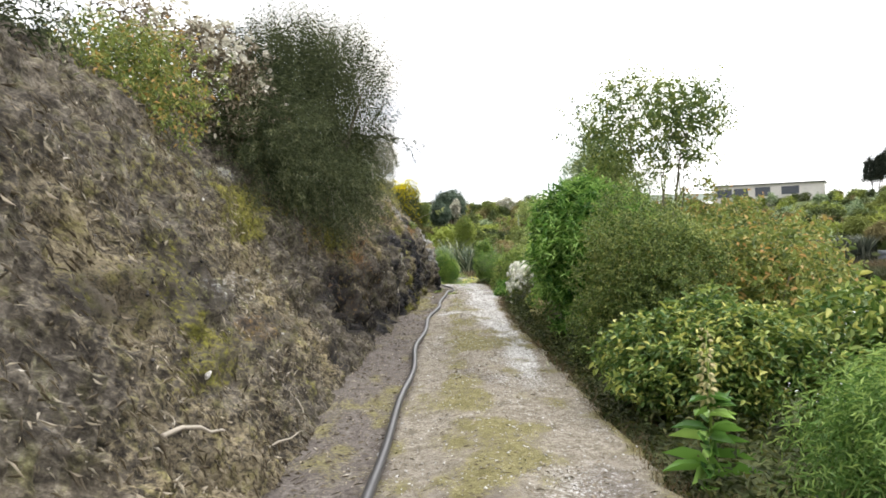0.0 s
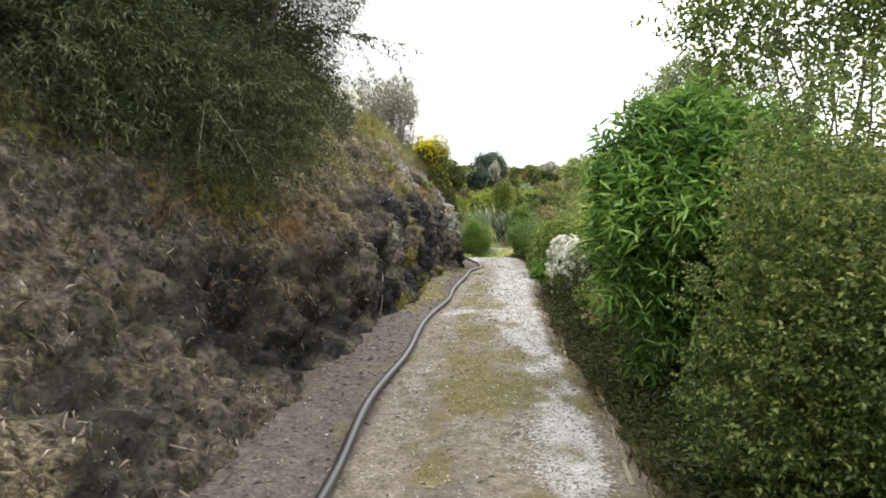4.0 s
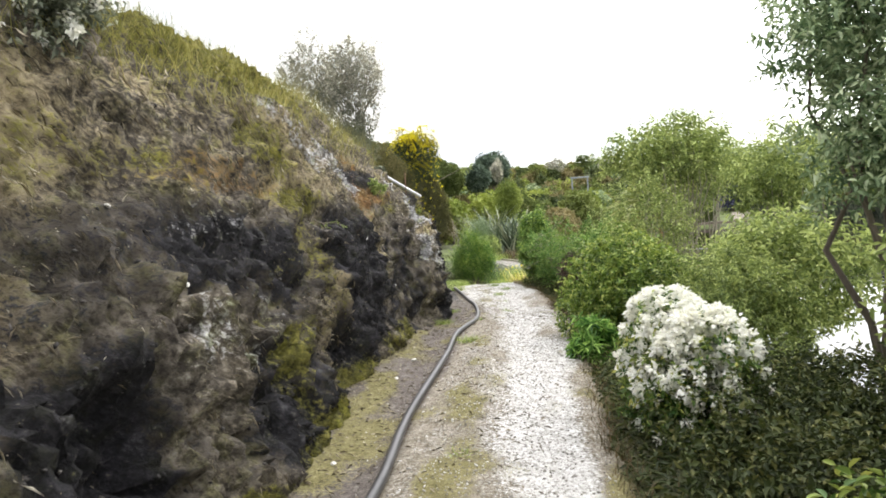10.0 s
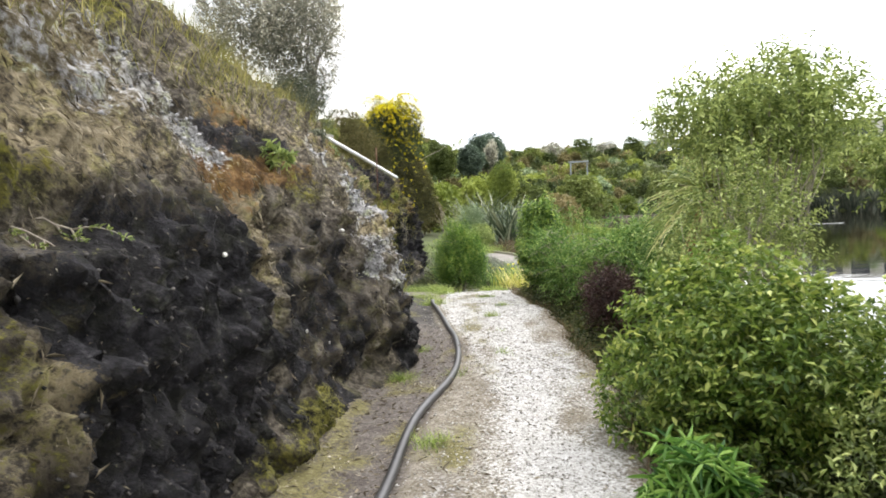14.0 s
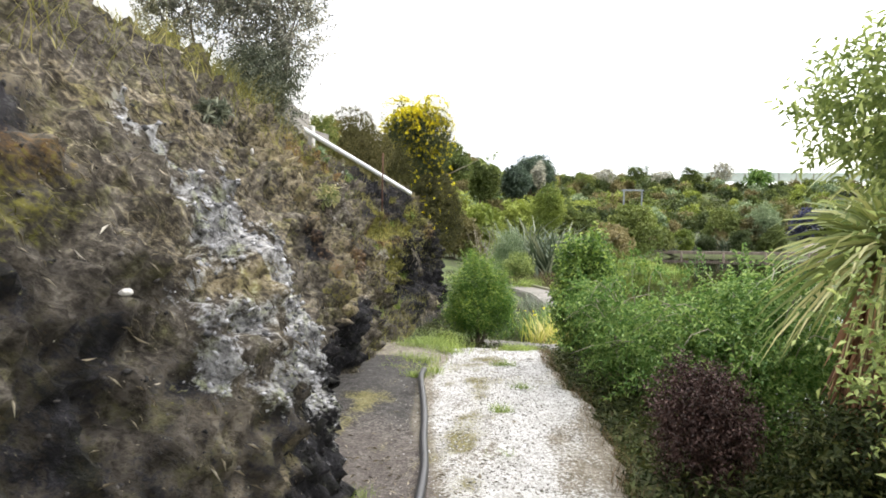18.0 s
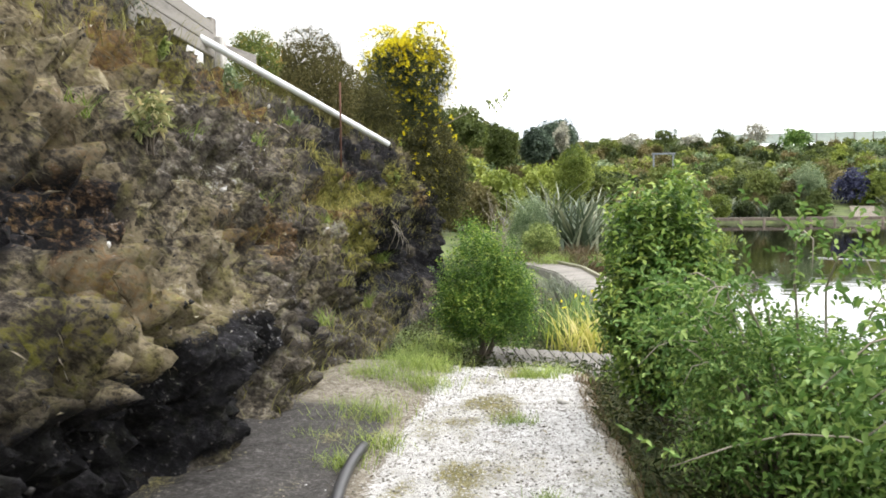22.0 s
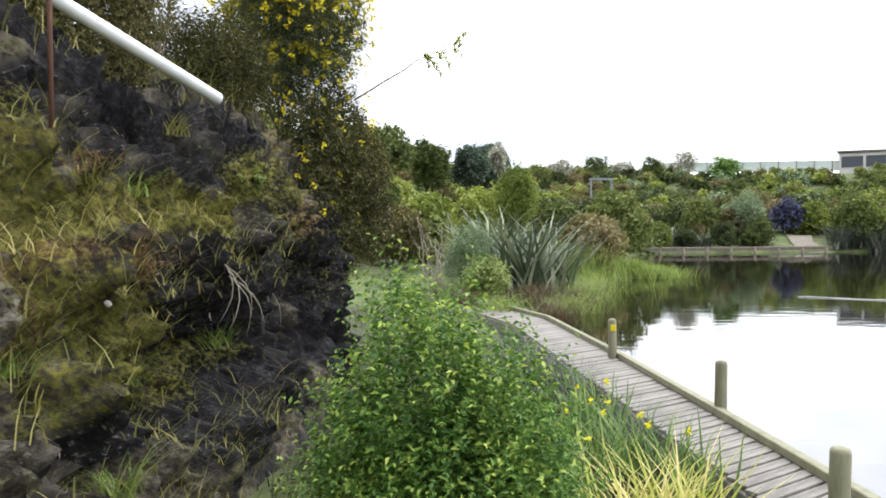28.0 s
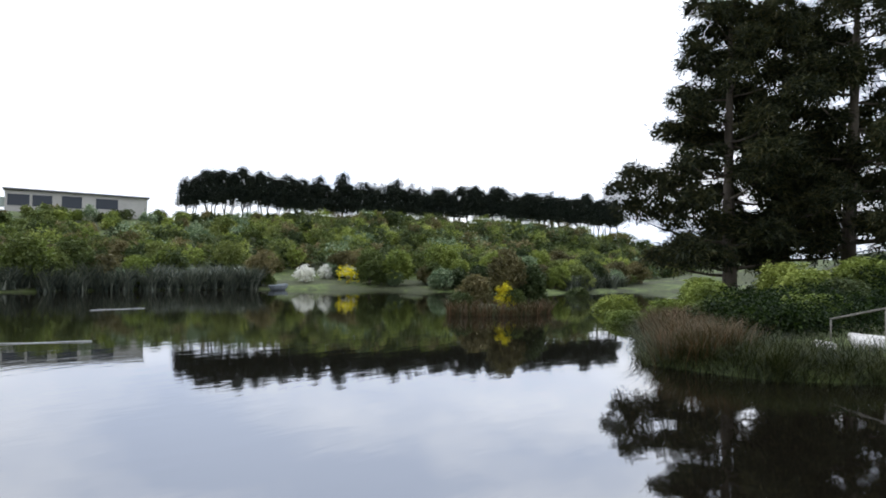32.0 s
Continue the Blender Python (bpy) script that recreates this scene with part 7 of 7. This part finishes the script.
    return v.reshape(-1, 3), np.concatenate([o + (2 * k, 2 * k + 1, 2 * k + 3, 2 * k + 2) for k in range(3)]), o + (6, 7, 8)


r_c = np.random.default_rng(81)
cab = tagged(empty("cabbage_tree", 2.95, 23.0, -0.55), "cabbage tree with sword leaves and a skirt of dead leaves", "tree")
put("trunk", mesh_np("trunk", *tube([(0, 0, 0), (0.03, 0, 1.0), (0.0, 0.05, 2.0)], [0.14, 0.11, 0.09], 10), smooth=True), M["bark"], cab)
put("crown", mesh_np("crown", *cabbage_head((0, 0.05, 2.1), 330, 0.85, 0.03, r_c)), M["cabbage"], cab)
az, f0 = r_c.uniform(0, 6.28, 700), r_c.uniform(0.25, 2.05, 700)
D = unit(np.stack([np.cos(az) * 0.28, np.sin(az) * 0.28, -1 + 0 * az], 1))
put("skirt", mesh_np("skirt", *leaves(np.stack([0.12 * np.cos(az), 0.12 * np.sin(az), f0], 1), D, r_c.uniform(0.5, 0.85, 700), 0.035, r_c, 0.1, 0.1)), M["skirt"], cab, "dead brown hanging leaves")
put("crown", mesh_np("crown", *cabbage_head((0.45, 0.5, 2.9), 260, 0.8, 0.03, r_c)), M["cabbage"], cab)
put("trunk", mesh_np("trunk", *tube([(0.02, 0, 1.6), (0.3, 0.3, 2.3), (0.45, 0.5, 2.9)], [0.07, 0.06, 0.05], 8), smooth=True), M["bark"], cab)


# ---- irises, sedges and flax ----
def clump(name, label, x, y, z, n, H, W, mat, spread, lean, seed, category="plant", flowers=0, group="", seg=4, bend=0.45):
    r = np.random.default_rng(seed)
    root = empty(name, x, y, z)
    p = np.c_[r.normal(size=(n, 2)) * spread, np.zeros(n)]
    put("foliage", mesh_np("foliage", *blades(p, H * r.uniform(0.55, 1.1, n), W, lean, r, bend, seg)), M[mat], root)
    if flowers:
        q = np.c_[r.normal(size=(flowers, 2)) * spread * 1.3, r.uniform(0.6, 0.95, flowers) * H]
        o = unit(r.normal(size=(flowers, 6, 3)))
        put("blossom", mesh_np("blossom", *leaves(np.repeat(q, 6, 0), o.reshape(-1, 3), 0.04, 0.026, r, 0.1, 0.3)), M["yellow"], root)
    return tagged(root, label, category, group)


clump("striped_iris", "clump of yellow striped iris leaves by the landing", 0.85, 31.2, -0.62, 130, 0.85, 0.024, "iris", 0.2, 0.3, 91)
clump("striped_iris", "clump of yellow striped iris leaves by the landing", 1.1, 31.6, -0.65, 70, 0.7, 0.022, "iris", 0.14, 0.35, 92)
for k, (x, y) in enumerate([(0.75, 32.6), (1.05, 32.9), (0.6, 33.4), (0.95, 34.2), (1.3, 32.4), (0.5, 32.0)]):
    clump("yellow_iris", "green iris clump with a few yellow flowers beside the boardwalk", x, y, -0.68, 90, 0.72, 0.026, "iris_green", 0.16, 0.3, 700 + k, flowers=2, group="iris bed")
for k, (x, y) in enumerate([(1.0, 35.6), (0.7, 36.8), (1.25, 33.6), (0.45, 38.2)]):
    clump("sedge", "dark thin sedge beside the boardwalk", x, y, -0.7, 120, 0.75, 0.009, "flax", 0.14, 0.45, 720 + k, group="sedges", bend=0.6)
for k, (x, y, h) in enumerate([(1.5, 43.6, 0.9), (2.1, 45.2, 0.9), (0.9, 44.8, 0.8), (2.9, 48.4, 1.0), (2.4, 46.6, 0.9), (0.2, 43.2, 0.7), (-0.6, 43.8, 0.7), (3.2, 50.0, 0.9), (1.3, 46.6, 0.8), (3.6, 52.6, 1.0), (0.4, 48.2, 0.8)]):
    clump("tussock", "arching brown-green tussock at the water's edge", x, y, max(ground_z(x, y), WATER) - 0.05, 420, h, 0.012, "grass" if k % 2 else "reed", 0.3, 0.5, 730 + k, group="tussocks", bend=0.8)

flax_protos = [clump("flax", "blue-green flax clump with sword leaves", 0, 0, 0, 110, 1.9, 0.085, "far_flax" if k > 1 else "flax", 0.25, 0.42, 740 + k, group="flax clumps", bend=0.4) for k in range(4)]
first = [True] * 4


def flax_put(x, y, s, mat="flax"):
    k = int(r_far.integers(2)) + (2 if mat == "far_flax" else 0)
    m = pose(x, y, max(ground_z(x, y), WATER) - 0.08, 0, 0, r_far.uniform(0, 360))
    ob = flax_protos[k]
    if first[k]:
        first[k] = False
    else:
        ob = copy_thing(ob, m)
    ob.scale = (1, 1, 1)
    ob.matrix_world = m @ Matrix.Diagonal((s, s, s, 1))


for x, y, s in ((1.05, 47.6, 1.5), (0.2, 49.0, 1.6), (1.9, 50.0, 1.3), (5.8, 63, 0.9), (6.2, 65.5, 0.8), (11.5, 80.5, 1.0), (13.5, 82.5, 1.1), (15, 83, 1.0), (16.5, 82.2, 0.9)):
    flax_put(x, y, s)
for k in range(62):
    f = k / 61
    flax_put(25.6 + 19.5 * f + r_far.normal() * 0.3, 79.3 - 3.2 * f**2 + r_far.uniform(0, 2.4), r_far.uniform(0.85, 1.3), "far_flax")
for k in range(14):
    flax_put(66 + k * 1.25, 55.6 + r_far.uniform(0, 1.5), r_far.uniform(0.9, 1.2), "far_flax")

# ---- land beyond the boardwalk ----
shrub("conical_tree", "rounded lime green conifer", (1.05, 54.4, 2.0), (0.95, 0.95, 1.65), "far_lime", 1500, 7, 0.22, 0.1, 0.05, 151, 0.0, fine=False, category="tree")
shrub("grey_shrub", "grey-blue fine-leaved shrub beyond the boardwalk", (-0.5, 46.6, 0.5), (0.85, 0.85, 1.0), "silver", 1300, 9, 0.3, 0.07, 0.012, 152, -0.5, fine=False, lift=0.9)
shrub("yellow_green_shrub", "dotted yellow-green shrub beyond the boardwalk", (-0.05, 44.7, 0.15), (0.6, 0.6, 0.7), "willow", 900, 7, 0.14, 0.06, 0.035, 153, -0.55, fine=False)
shrub("dark_tree", "broad blue-green tree on the rise", (-0.75, 62, 4.1), (0.9, 1.0, 1.15), "blue_green", 2600, 6, 0.3, 0.16, 0.07, 154, 2.5, fine=False, category="tree", stem_r=0.1, n_lobes=22, lobe=0.34, lift=1.2, inner=0.4)
shrub("green_tree", "grey-green tree with a ragged top on the rise", (-2.6, 61, 4.0), (1.1, 1.0, 1.5), "far_mid", 2400, 6, 0.3, 0.16, 0.07, 162, 2.0, fine=False, category="tree", n_lobes=26, lobe=0.3, stem_r=0.08, lift=1.4, inner=0.4)
shrub("columnar_tree", "thin grey columnar tree on the rise", (0.55, 65, 4.75), (0.35, 0.35, 1.0), "grey", 420, 6, 0.3, 0.14, 0.05, 163, 2.5, fine=False, category="tree", n_lobes=12, lobe=0.4, lift=1.5)
shrub("dark_tree", "dark green tree on the rise", (0.2, 95, 7.0), (2.0, 2.4, 2.0), "blue_green", 1800, 6, 0.6, 0.3, 0.15, 155, 3.0, fine=False, category="tree", stem_r=0.18)
shrub("green_tree", "green tree on the rise", (-8, 80, 6.0), (3.5, 3.0, 3.0), "far_mid", 1800, 6, 0.5, 0.3, 0.15, 156, 3.0, fine=False, category="tree", stem_r=0.16)
for k, (x, y) in enumerate([(6, 112), (9, 114), (13, 113), (16.5, 116), (20, 115), (24, 116)]):
    z = ground_z(x, y)
    shrub("skyline_tree", "thin open tree on the skyline", (x, y, z + 1.2 + 0.5 * (k % 3)), (2.2, 1.8, 1.5), "grey" if k % 2 else "far_mid", 300, 6, 0.5, 0.25, 0.1, 160 + k, z - 1, fine=False, category="tree", group="skyline trees", inner=0.3, lobe=0.35)
shrub("conical_shrub", "grey-green conical shrub on the far shore", (20.2, 84, 1.9), (1.55, 1.5, 1.75), "silver", 1900, 7, 0.2, 0.13, 0.05, 164, -0.3, fine=False, n_lobes=14)
for k, (x, y, s, sz, w) in enumerate([(-3.2, 52, 1.2, 1, 6), (-4.5, 49, 1.2, 1, 7), (-2.5, 56, 1.4, 1.1, 4), (-5, 58, 1.5, 1.2, 2), (3.4, 60, 1.1, 1.0, 3), (2.0, 64, 1.3, 1, 5), (5.0, 68, 1.2, 1, 6), (-1, 66, 1.6, 1.2, 0)]):
    far_put(x, y, s, w, sz)
for k in range(110):
    x, y = r_far.uniform(-14, 11), r_far.uniform(56, 92)
    if float(shore_distance(np.array([x]), np.array([y]))[0]) > 1.0:
        far_put(x, y, r_far.uniform(0.7, 1.5), int(r_far.integers(8)))
ob = far_crown(290, 1.3, 1.2, "far_blue", 300, 0.28, 0.15, label="rounded shrub in violet-blue flower")
ob.matrix_world = pose(25.6, 90, ground_z(25.6, 90) - 0.1) @ Matrix.Diagonal((1.15, 1.15, 1.15, 1))
ob = far_crown(291, 1.2, 1.2, "acacia", 320, 0.24, 0.14, label="clipped bright green dome on the ridge")
ob.matrix_world = pose(27.5, 112, ground_z(27.5, 112) + 0.1) @ Matrix.Diagonal((1.4, 1.4, 1.3, 1))
n_b = 2600
pb_ = np.c_[r_s.normal(size=(n_b, 2)) * (0.7, 1.1) + (3.7, 56.2), np.zeros(n_b)]
pb_[:, 2] = np.maximum(height(pb_[:, 0], pb_[:, 1]), WATER)
stuff("tall_grass", blades(pb_, r_s.uniform(0.7, 1.8, n_b), 0.03, 0.25, r_s, 0.35), "grass", "tall green rushes at the water's edge", "grass")
n_b = 3000
pb_ = np.c_[r_s.normal(size=(n_b, 2)) * (0.8, 0.7) + (6.3, 57.6), np.zeros(n_b)]
pb_[:, 2] = np.maximum(height(pb_[:, 0], pb_[:, 1]), WATER)
stuff("shore_grass", blades(pb_, r_s.uniform(0.3, 0.7, n_b), 0.03, 0.4, r_s, 0.5), "grass", "bright green grass at the water's edge", "grass")

gate = tagged(empty("garden_frame", 8.6, 81.4, ground_z(8.6, 81.4)), "pale open timber frame in the garden", "frame")
top = 4.66 - ground_z(8.6, 81.4)
for x in (-0.75, 0.75):
    place(put("post", box_mesh("post", 0.12, 0.12, top, 0.01), M["frame_paint"], gate), x, 0, top / 2)
place(put("beam", box_mesh("beam", 1.8, 0.14, 0.14, 0.01), M["frame_paint"], gate), 0, 0, top)

dock = tagged(empty("far_jetty", 17, 78.6, -0.4), "low timber walkway along the far shore", "jetty")
dk = box_mesh("plank", 0.45, 0.8, 0.05, 0.006)
for k in range(30):
    place(put("plank", dk, M["bark"], dock), -7 + 0.47 * k, 0.09 * (k - 15) * 0.3, 0)
place(put("fascia", box_mesh("fascia", 14.2, 0.06, 0.18, 0.008), M["bark"], dock), -0.1, -0.43, -0.1, 0, 0, 3.3)
for k in range(9):
    place(put("pile", mesh_np("pile", *tube([(0, 0, -1.0), (0, 0, -0.05)], [0.1, 0.1], 8)), M["bark"], dock), -6.6 + 1.65 * k, -0.55 + 0.09 * k - 0.35, 0)
walk_me = np.array([(22.6, 79.6), (24.6, 79.6), (25.2, 84), (26.8, 88), (25.0, 88.5), (23.6, 84.2)])
fp = np.c_[walk_me, height(walk_me[:, 0], walk_me[:, 1]) + 0.12]
tagged(put("garden_path", mesh_np("garden_path", fp, [(0, 1, 2, 5), (5, 2, 3, 4)]), M["path"]), "pale gravel track up from the far jetty", "path", kind="structure")

cloth = tagged(empty("windbreak", 37.5, 122.3, 7.6), "long pale green windbreak fence on the ridge", "fence")
for k in range(-3, 8):
    place(put("cloth", box_mesh("cloth", 2.2, 0.04, 1.3, 0.01), M["mesh_cloth"], cloth), -7.7 + 2.25 * k, 0, 0.9, 0, 0, -4)
for k in range(-3, 9):
    place(put("post", box_mesh("post", 0.1, 0.1, 1.6, 0.01), M["wood"], cloth), -8.8 + 2.25 * k, -0.1, 0.8)

# Island, garden corner and right-hand bank.
ISLE = 0.62
for x, y, s, sz, w in ((31.2, 46.6, 1.3, 1.1, 6), (33, 46.0, 1.5, 1.3, 7), (34.6, 45.4, 1.6, 1.25, 0), (35.4, 46.6, 1.2, 1.0, 3), (30.2, 46.8, 0.9, 0.9, 0), (32.3, 45.0, 0.9, 1, 2), (36.2, 45.6, 1.1, 1, 1)):
    far_put(x, y, s * ISLE, w, sz)
for x, y, s, sz, w in ((36, 41.2, 1.3, 0.8, 4), (39, 42, 1.5, 0.9, 5), (33, 40.2, 1.1, 0.8, 4), (42, 42.8, 1.5, 0.9, 4), (30, 38.6, 1.0, 0.8, 5), (28.5, 36.5, 1.1, 0.8, 4), (31, 35.5, 1.2, 0.9, 5), (34, 36, 1.4, 0.9, 4), (37.5, 37, 1.5, 1, 4),
                       (33, 32, 1.4, 0.9, 5), (36, 30, 1.5, 1, 4), (30, 30.5, 1.2, 0.9, 1), (39, 33.5, 1.5, 1, 5), (26.5, 34.2, 1.0, 0.7, 3), (25.5, 31, 1.1, 0.7, 5), (58, 52, 1.3, 1, 1)):
    far_put(x, y, s * 0.82, w, sz * 0.75)
# Sedges and reeds hang over the edge of the right-hand bank, brambles stand behind them.
line = np.array([(20, 22), (17.6, 28.6), (16.4, 31), (17.3, 33.7), (20.8, 34.8), (27, 36.9), (36.5, 39), (44, 40.5)])
d_ = np.r_[0, np.cumsum(np.linalg.norm(np.diff(line, axis=0), axis=1))]


def shore_points(n, back0, back1, f0=0.0, f1=1.0):
    f = r_s.uniform(f0, f1, n) * d_[-1]
    e = np.stack([np.interp(f, d_, line[:, 0]), np.interp(f, d_, line[:, 1])], 1)
    tan = unit(np.stack([np.interp(f + 0.5, d_, line[:, 0]), np.interp(f + 0.5, d_, line[:, 1])], 1) - e)
    b = r_s.uniform(back0, back1, (n, 1))
    p = e + np.stack([tan[:, 1], -tan[:, 0]], 1) * b + r_s.normal(size=(n, 2)) * 0.15
    return np.c_[p, np.maximum(height(p[:, 0], p[:, 1]), WATER) - 0.08]


rp = shore_points(9000, -0.15, 0.8, 0.0, 0.75)
stuff("sedges", blades(rp, r_s.uniform(0.45, 0.85, len(rp)), 0.022, 0.55, r_s, 0.9), "sedge", "dark green sedges hanging over the pond bank", "sedges")
rp = shore_points(7000, 0.2, 2.2, 0.28, 0.62)
stuff("reeds", blades(rp, r_s.uniform(0.6, 1.15, len(rp)), 0.022, 0.25, r_s, 0.45), "reed", "brown and rusty reeds along the pond bank", "reeds")
rp = shore_points(5000, 0.5, 2.6, 0.0, 0.3)
stuff("reeds", blades(rp, r_s.uniform(0.4, 0.9, len(rp)), 0.022, 0.3, r_s, 0.5), "sedge", "green rushes along the pond bank", "reeds")
parts_ = []
bp = shore_points(125, 1.8, 13.0, 0.0, 1.0)
for k, (x, y, z) in enumerate(bp):
    if math.hypot(x - 20.2, y - 29.7) < 2.6:
        continue
    r_t = np.random.default_rng(900 + k)
    w = r_t.uniform(0.6, 1.15)
    parts_.append(shoots(heap((x, y, z + 0.45 * w), (1.3 * w, 1.3 * w, 0.75 * w), r_t, 6, 0.55), 250, 4, 0.24, 0.13, 0.075, r_t, fine=False, inner=0.65))
stuff("brambles", join(parts_), "bramble", "tangled green brambles on the pond bank", "shrubs")
rp = shore_points(9000, 1.0, 16.0)
stuff("rough_grass", blades(rp, r_s.uniform(0.15, 0.5, len(rp)), 0.03, 0.4, r_s, 0.6), "sedge", "rough grass under the pines", "grass")
n_b = 2500
az = r_s.uniform(0, 6.28, n_b)
rp = np.stack([32.8 + np.cos(az) * 4.0 * r_s.uniform(0.7, 1, n_b), 46 + np.sin(az) * 2.3 * r_s.uniform(0.7, 1, n_b), np.full(n_b, WATER - 0.05)], 1)
stuff("reeds", blades(rp, r_s.uniform(0.5, 1.1, n_b), 0.035, 0.3, r_s, 0.45), "reed", "brown reeds round the island", "reeds")
ob = far_crown(292, 0.9, 0.9, "yellow", 110, 0.2, 0.12, label="yellow-flowered shrub on the island")
ob.matrix_world = pose(31.9, 45.3, -0.7) @ Matrix.Diagonal((0.55, 0.55, 0.8, 1))
for k, (x, y, s) in enumerate([(51.5, 77.5, 1.0), (55.5, 78.5, 0.8), (57, 76.5, 0.9)]):
    ob = far_crown(293 + k, 1.0, 0.9, "white", 130, 0.22, 0.14, label="small tree in white blossom in the far garden", category="tree")
    ob.matrix_world = pose(x, y, ground_z(x, y) - 0.1) @ Matrix.Diagonal((s, s, s, 1))
ob = far_crown(297, 1.0, 0.8, "yellow", 60, 0.22, 0.14, label="golden shrub in the far garden")
ob.matrix_world = pose(54.5, 74.6, ground_z(54.5, 74.6)) @ Matrix.Diagonal((1.2, 1.2, 1, 1))

boat = tagged(empty("rowing_boat", 45.8, 75.2, WATER, 25), "small grey-blue rowing boat moored at the far bank", "boat")
bm = bmesh.new()
ring = []
for z, w, ln in ((-0.1, 0.35, 1.2), (0.15, 0.6, 1.6), (0.42, 0.7, 1.8)):
    ring.append([bm.verts.new((ln * math.cos(a), w * math.sin(a) * (1 - 0.35 * max(0, math.cos(a)) ** 3), z + 0.12 * max(0, math.cos(a)) ** 2)) for a in np.linspace(0, 2 * math.pi, 16, endpoint=False)])
bm.faces.new(list(reversed(ring[0])))
for lo, hi in zip(ring, ring[1:]):
    for k in range(16):
        bm.faces.new((lo[k], lo[(k + 1) % 16], hi[(k + 1) % 16], hi[k]))
part("hull", bm, M["frame_paint"], boat)
place(put("thwart", box_mesh("thwart", 0.25, 1.0, 0.04, 0.006), M["wood"], boat), 0, 0, 0.28)

ramp_ = tagged(empty("pond_steps", 20.6, 29.6, -0.5), "pale concrete slabs with a thin handrail at the pond", "steps")
for x, y, z, w, d, a in ((-0.1, 0.65, 0.05, 0.9, 0.5, 20), (0.6, -0.5, 0.16, 1.6, 1.3, 10)):
    place(put("slab", box_mesh("slab", w, d, 0.22, 0.04), M["stone"], ramp_), x, y, z, 4, -5, a)
for x, y, h in ((0.7, 0.62, 0.73), (0.58, -0.6, 1.08)):
    place(put("rail_post", mesh_np("rail_post", *tube([(0, 0, 0), (0, 0, h)], [0.022, 0.022], 8)), M["wood"], ramp_), x, y, 0)
put("handrail", mesh_np("handrail", *tube([(0.7, 0.64, 0.73), (0.58, -0.62, 1.08)], [0.025, 0.025], 8)), M["wood"], ramp_)

# White pipes floating on the pond.
for (x0, y0), (x1, y1) in (((9.2, 48.9), (11.7, 47.6)), ((18.85, 59.5), (21.6, 59.5))):
    t = np.linspace(0, 1, 9)[:, None]
    q = np.array([x1 - x0, y1 - y0, 0.0]) * t + np.c_[0 * t, 0.05 * np.sin(5 * t), 0.008 * np.sin(9 * t)]
    ob = put("floating_pipe", mesh_np("floating_pipe", *tube(q, np.full(9, 0.011), 8), smooth=True), M["pvc"])
    ob.matrix_world = pose(x0, y0, WATER + 0.015)
    tagged(ob, "pale plastic pipe floating on the pond", "pipe", "floating pipes")

# Single grass tufts and hanging stalks on the bank near the landing.
for k, (y, h, H) in enumerate([(30.65, 1.65, 0.3), (30.9, 1.62, 0.24), (29.7, 0.9, 0.2), (30.9, 0.5, 0.24), (31.3, 0.46, 0.28), (29.2, 1.25, 0.18), (31.7, 1.6, 0.22), (32.2, 0.5, 0.3), (28.5, 0.3, 0.25), (29.0, 0.6, 0.2), (27.6, 1.5, 0.2), (26.3, 1.9, 0.2), (31.0, 0.15, 0.3), (30.2, 0.2, 0.3),
                               (29.9, 2.3, 0.25), (31.9, 2.1, 0.22), (28.0, 2.0, 0.2), (24.9, 1.9, 0.18), (33.0, 1.2, 0.25)]):
    p, nrm = bank_at(y, h)
    clump("bank_tuft", "green grass tuft growing from the bank", p[0], p[1], p[2] - 0.02, 70, H, 0.008, "grass" if k % 3 else "olive_grass", 0.06, 0.6, 800 + k, group="bank tufts", bend=0.7)
for k, (y, h) in enumerate([(31.5, 1.15), (31.6, 1.1), (30.2, 1.45), (32.8, 1.0), (29.5, 0.7)]):
    p, nrm = bank_at(y, h)
    q = np.linspace(0, 1, 6)[:, None]
    root = tagged(empty("hanging_root", *p), "pale dry root hanging from the bank", "root", "hanging roots")
    for j in range(3):
        e = np.array([0.1 + 0.05 * r_s.normal(), 0.12 * r_s.normal(), -0.3 - 0.12 * r_s.random()])
        put("strand", mesh_np("strand", *tube(e * q + np.array([0.08, 0, 0.02]) * np.sin(3.1 * q), 0.004 * (1 - 0.6 * q[:, 0]), 5)), M["pale_bark"], root)

# Bare twiggy shrub beyond the boardwalk, and clipped balls along the windbreak.
twigs = empty("bare_shrub", -1.35, 45.5, ground_z(-1.35, 45.5))
for k in range(16):
    e = (r_s.normal() * 0.45, r_s.normal() * 0.4, 1.3 + 0.9 * r_s.random())
    put("stem", mesh_np("stem", *stems((0, 0, 0), [e], 0.016, r_s, 5, 0.12)), M["pale_bark"], twigs)
tagged(twigs, "bare twiggy grey shrub beyond the boardwalk", "shrub")
ball = far_crown(296, 0.75, 0.7, "far_dark", 200, 0.16, 0.1, name="clipped_shrub", label="small clipped round shrub in front of the windbreak")
ball["group"] = "clipped shrubs"
for k, x in enumerate((18.5, 24.2, 33.0, 36.8, 41.0)):
    m = pose(x, 120.6, ground_z(x, 120.6) + 0.1, 0, 0, 40 * k)
    ob = ball if k == 0 else copy_thing(ball, m)
    ob.matrix_world = m @ Matrix.Diagonal((0.7 + 0.1 * (k % 3), 0.7, 0.42, 1))
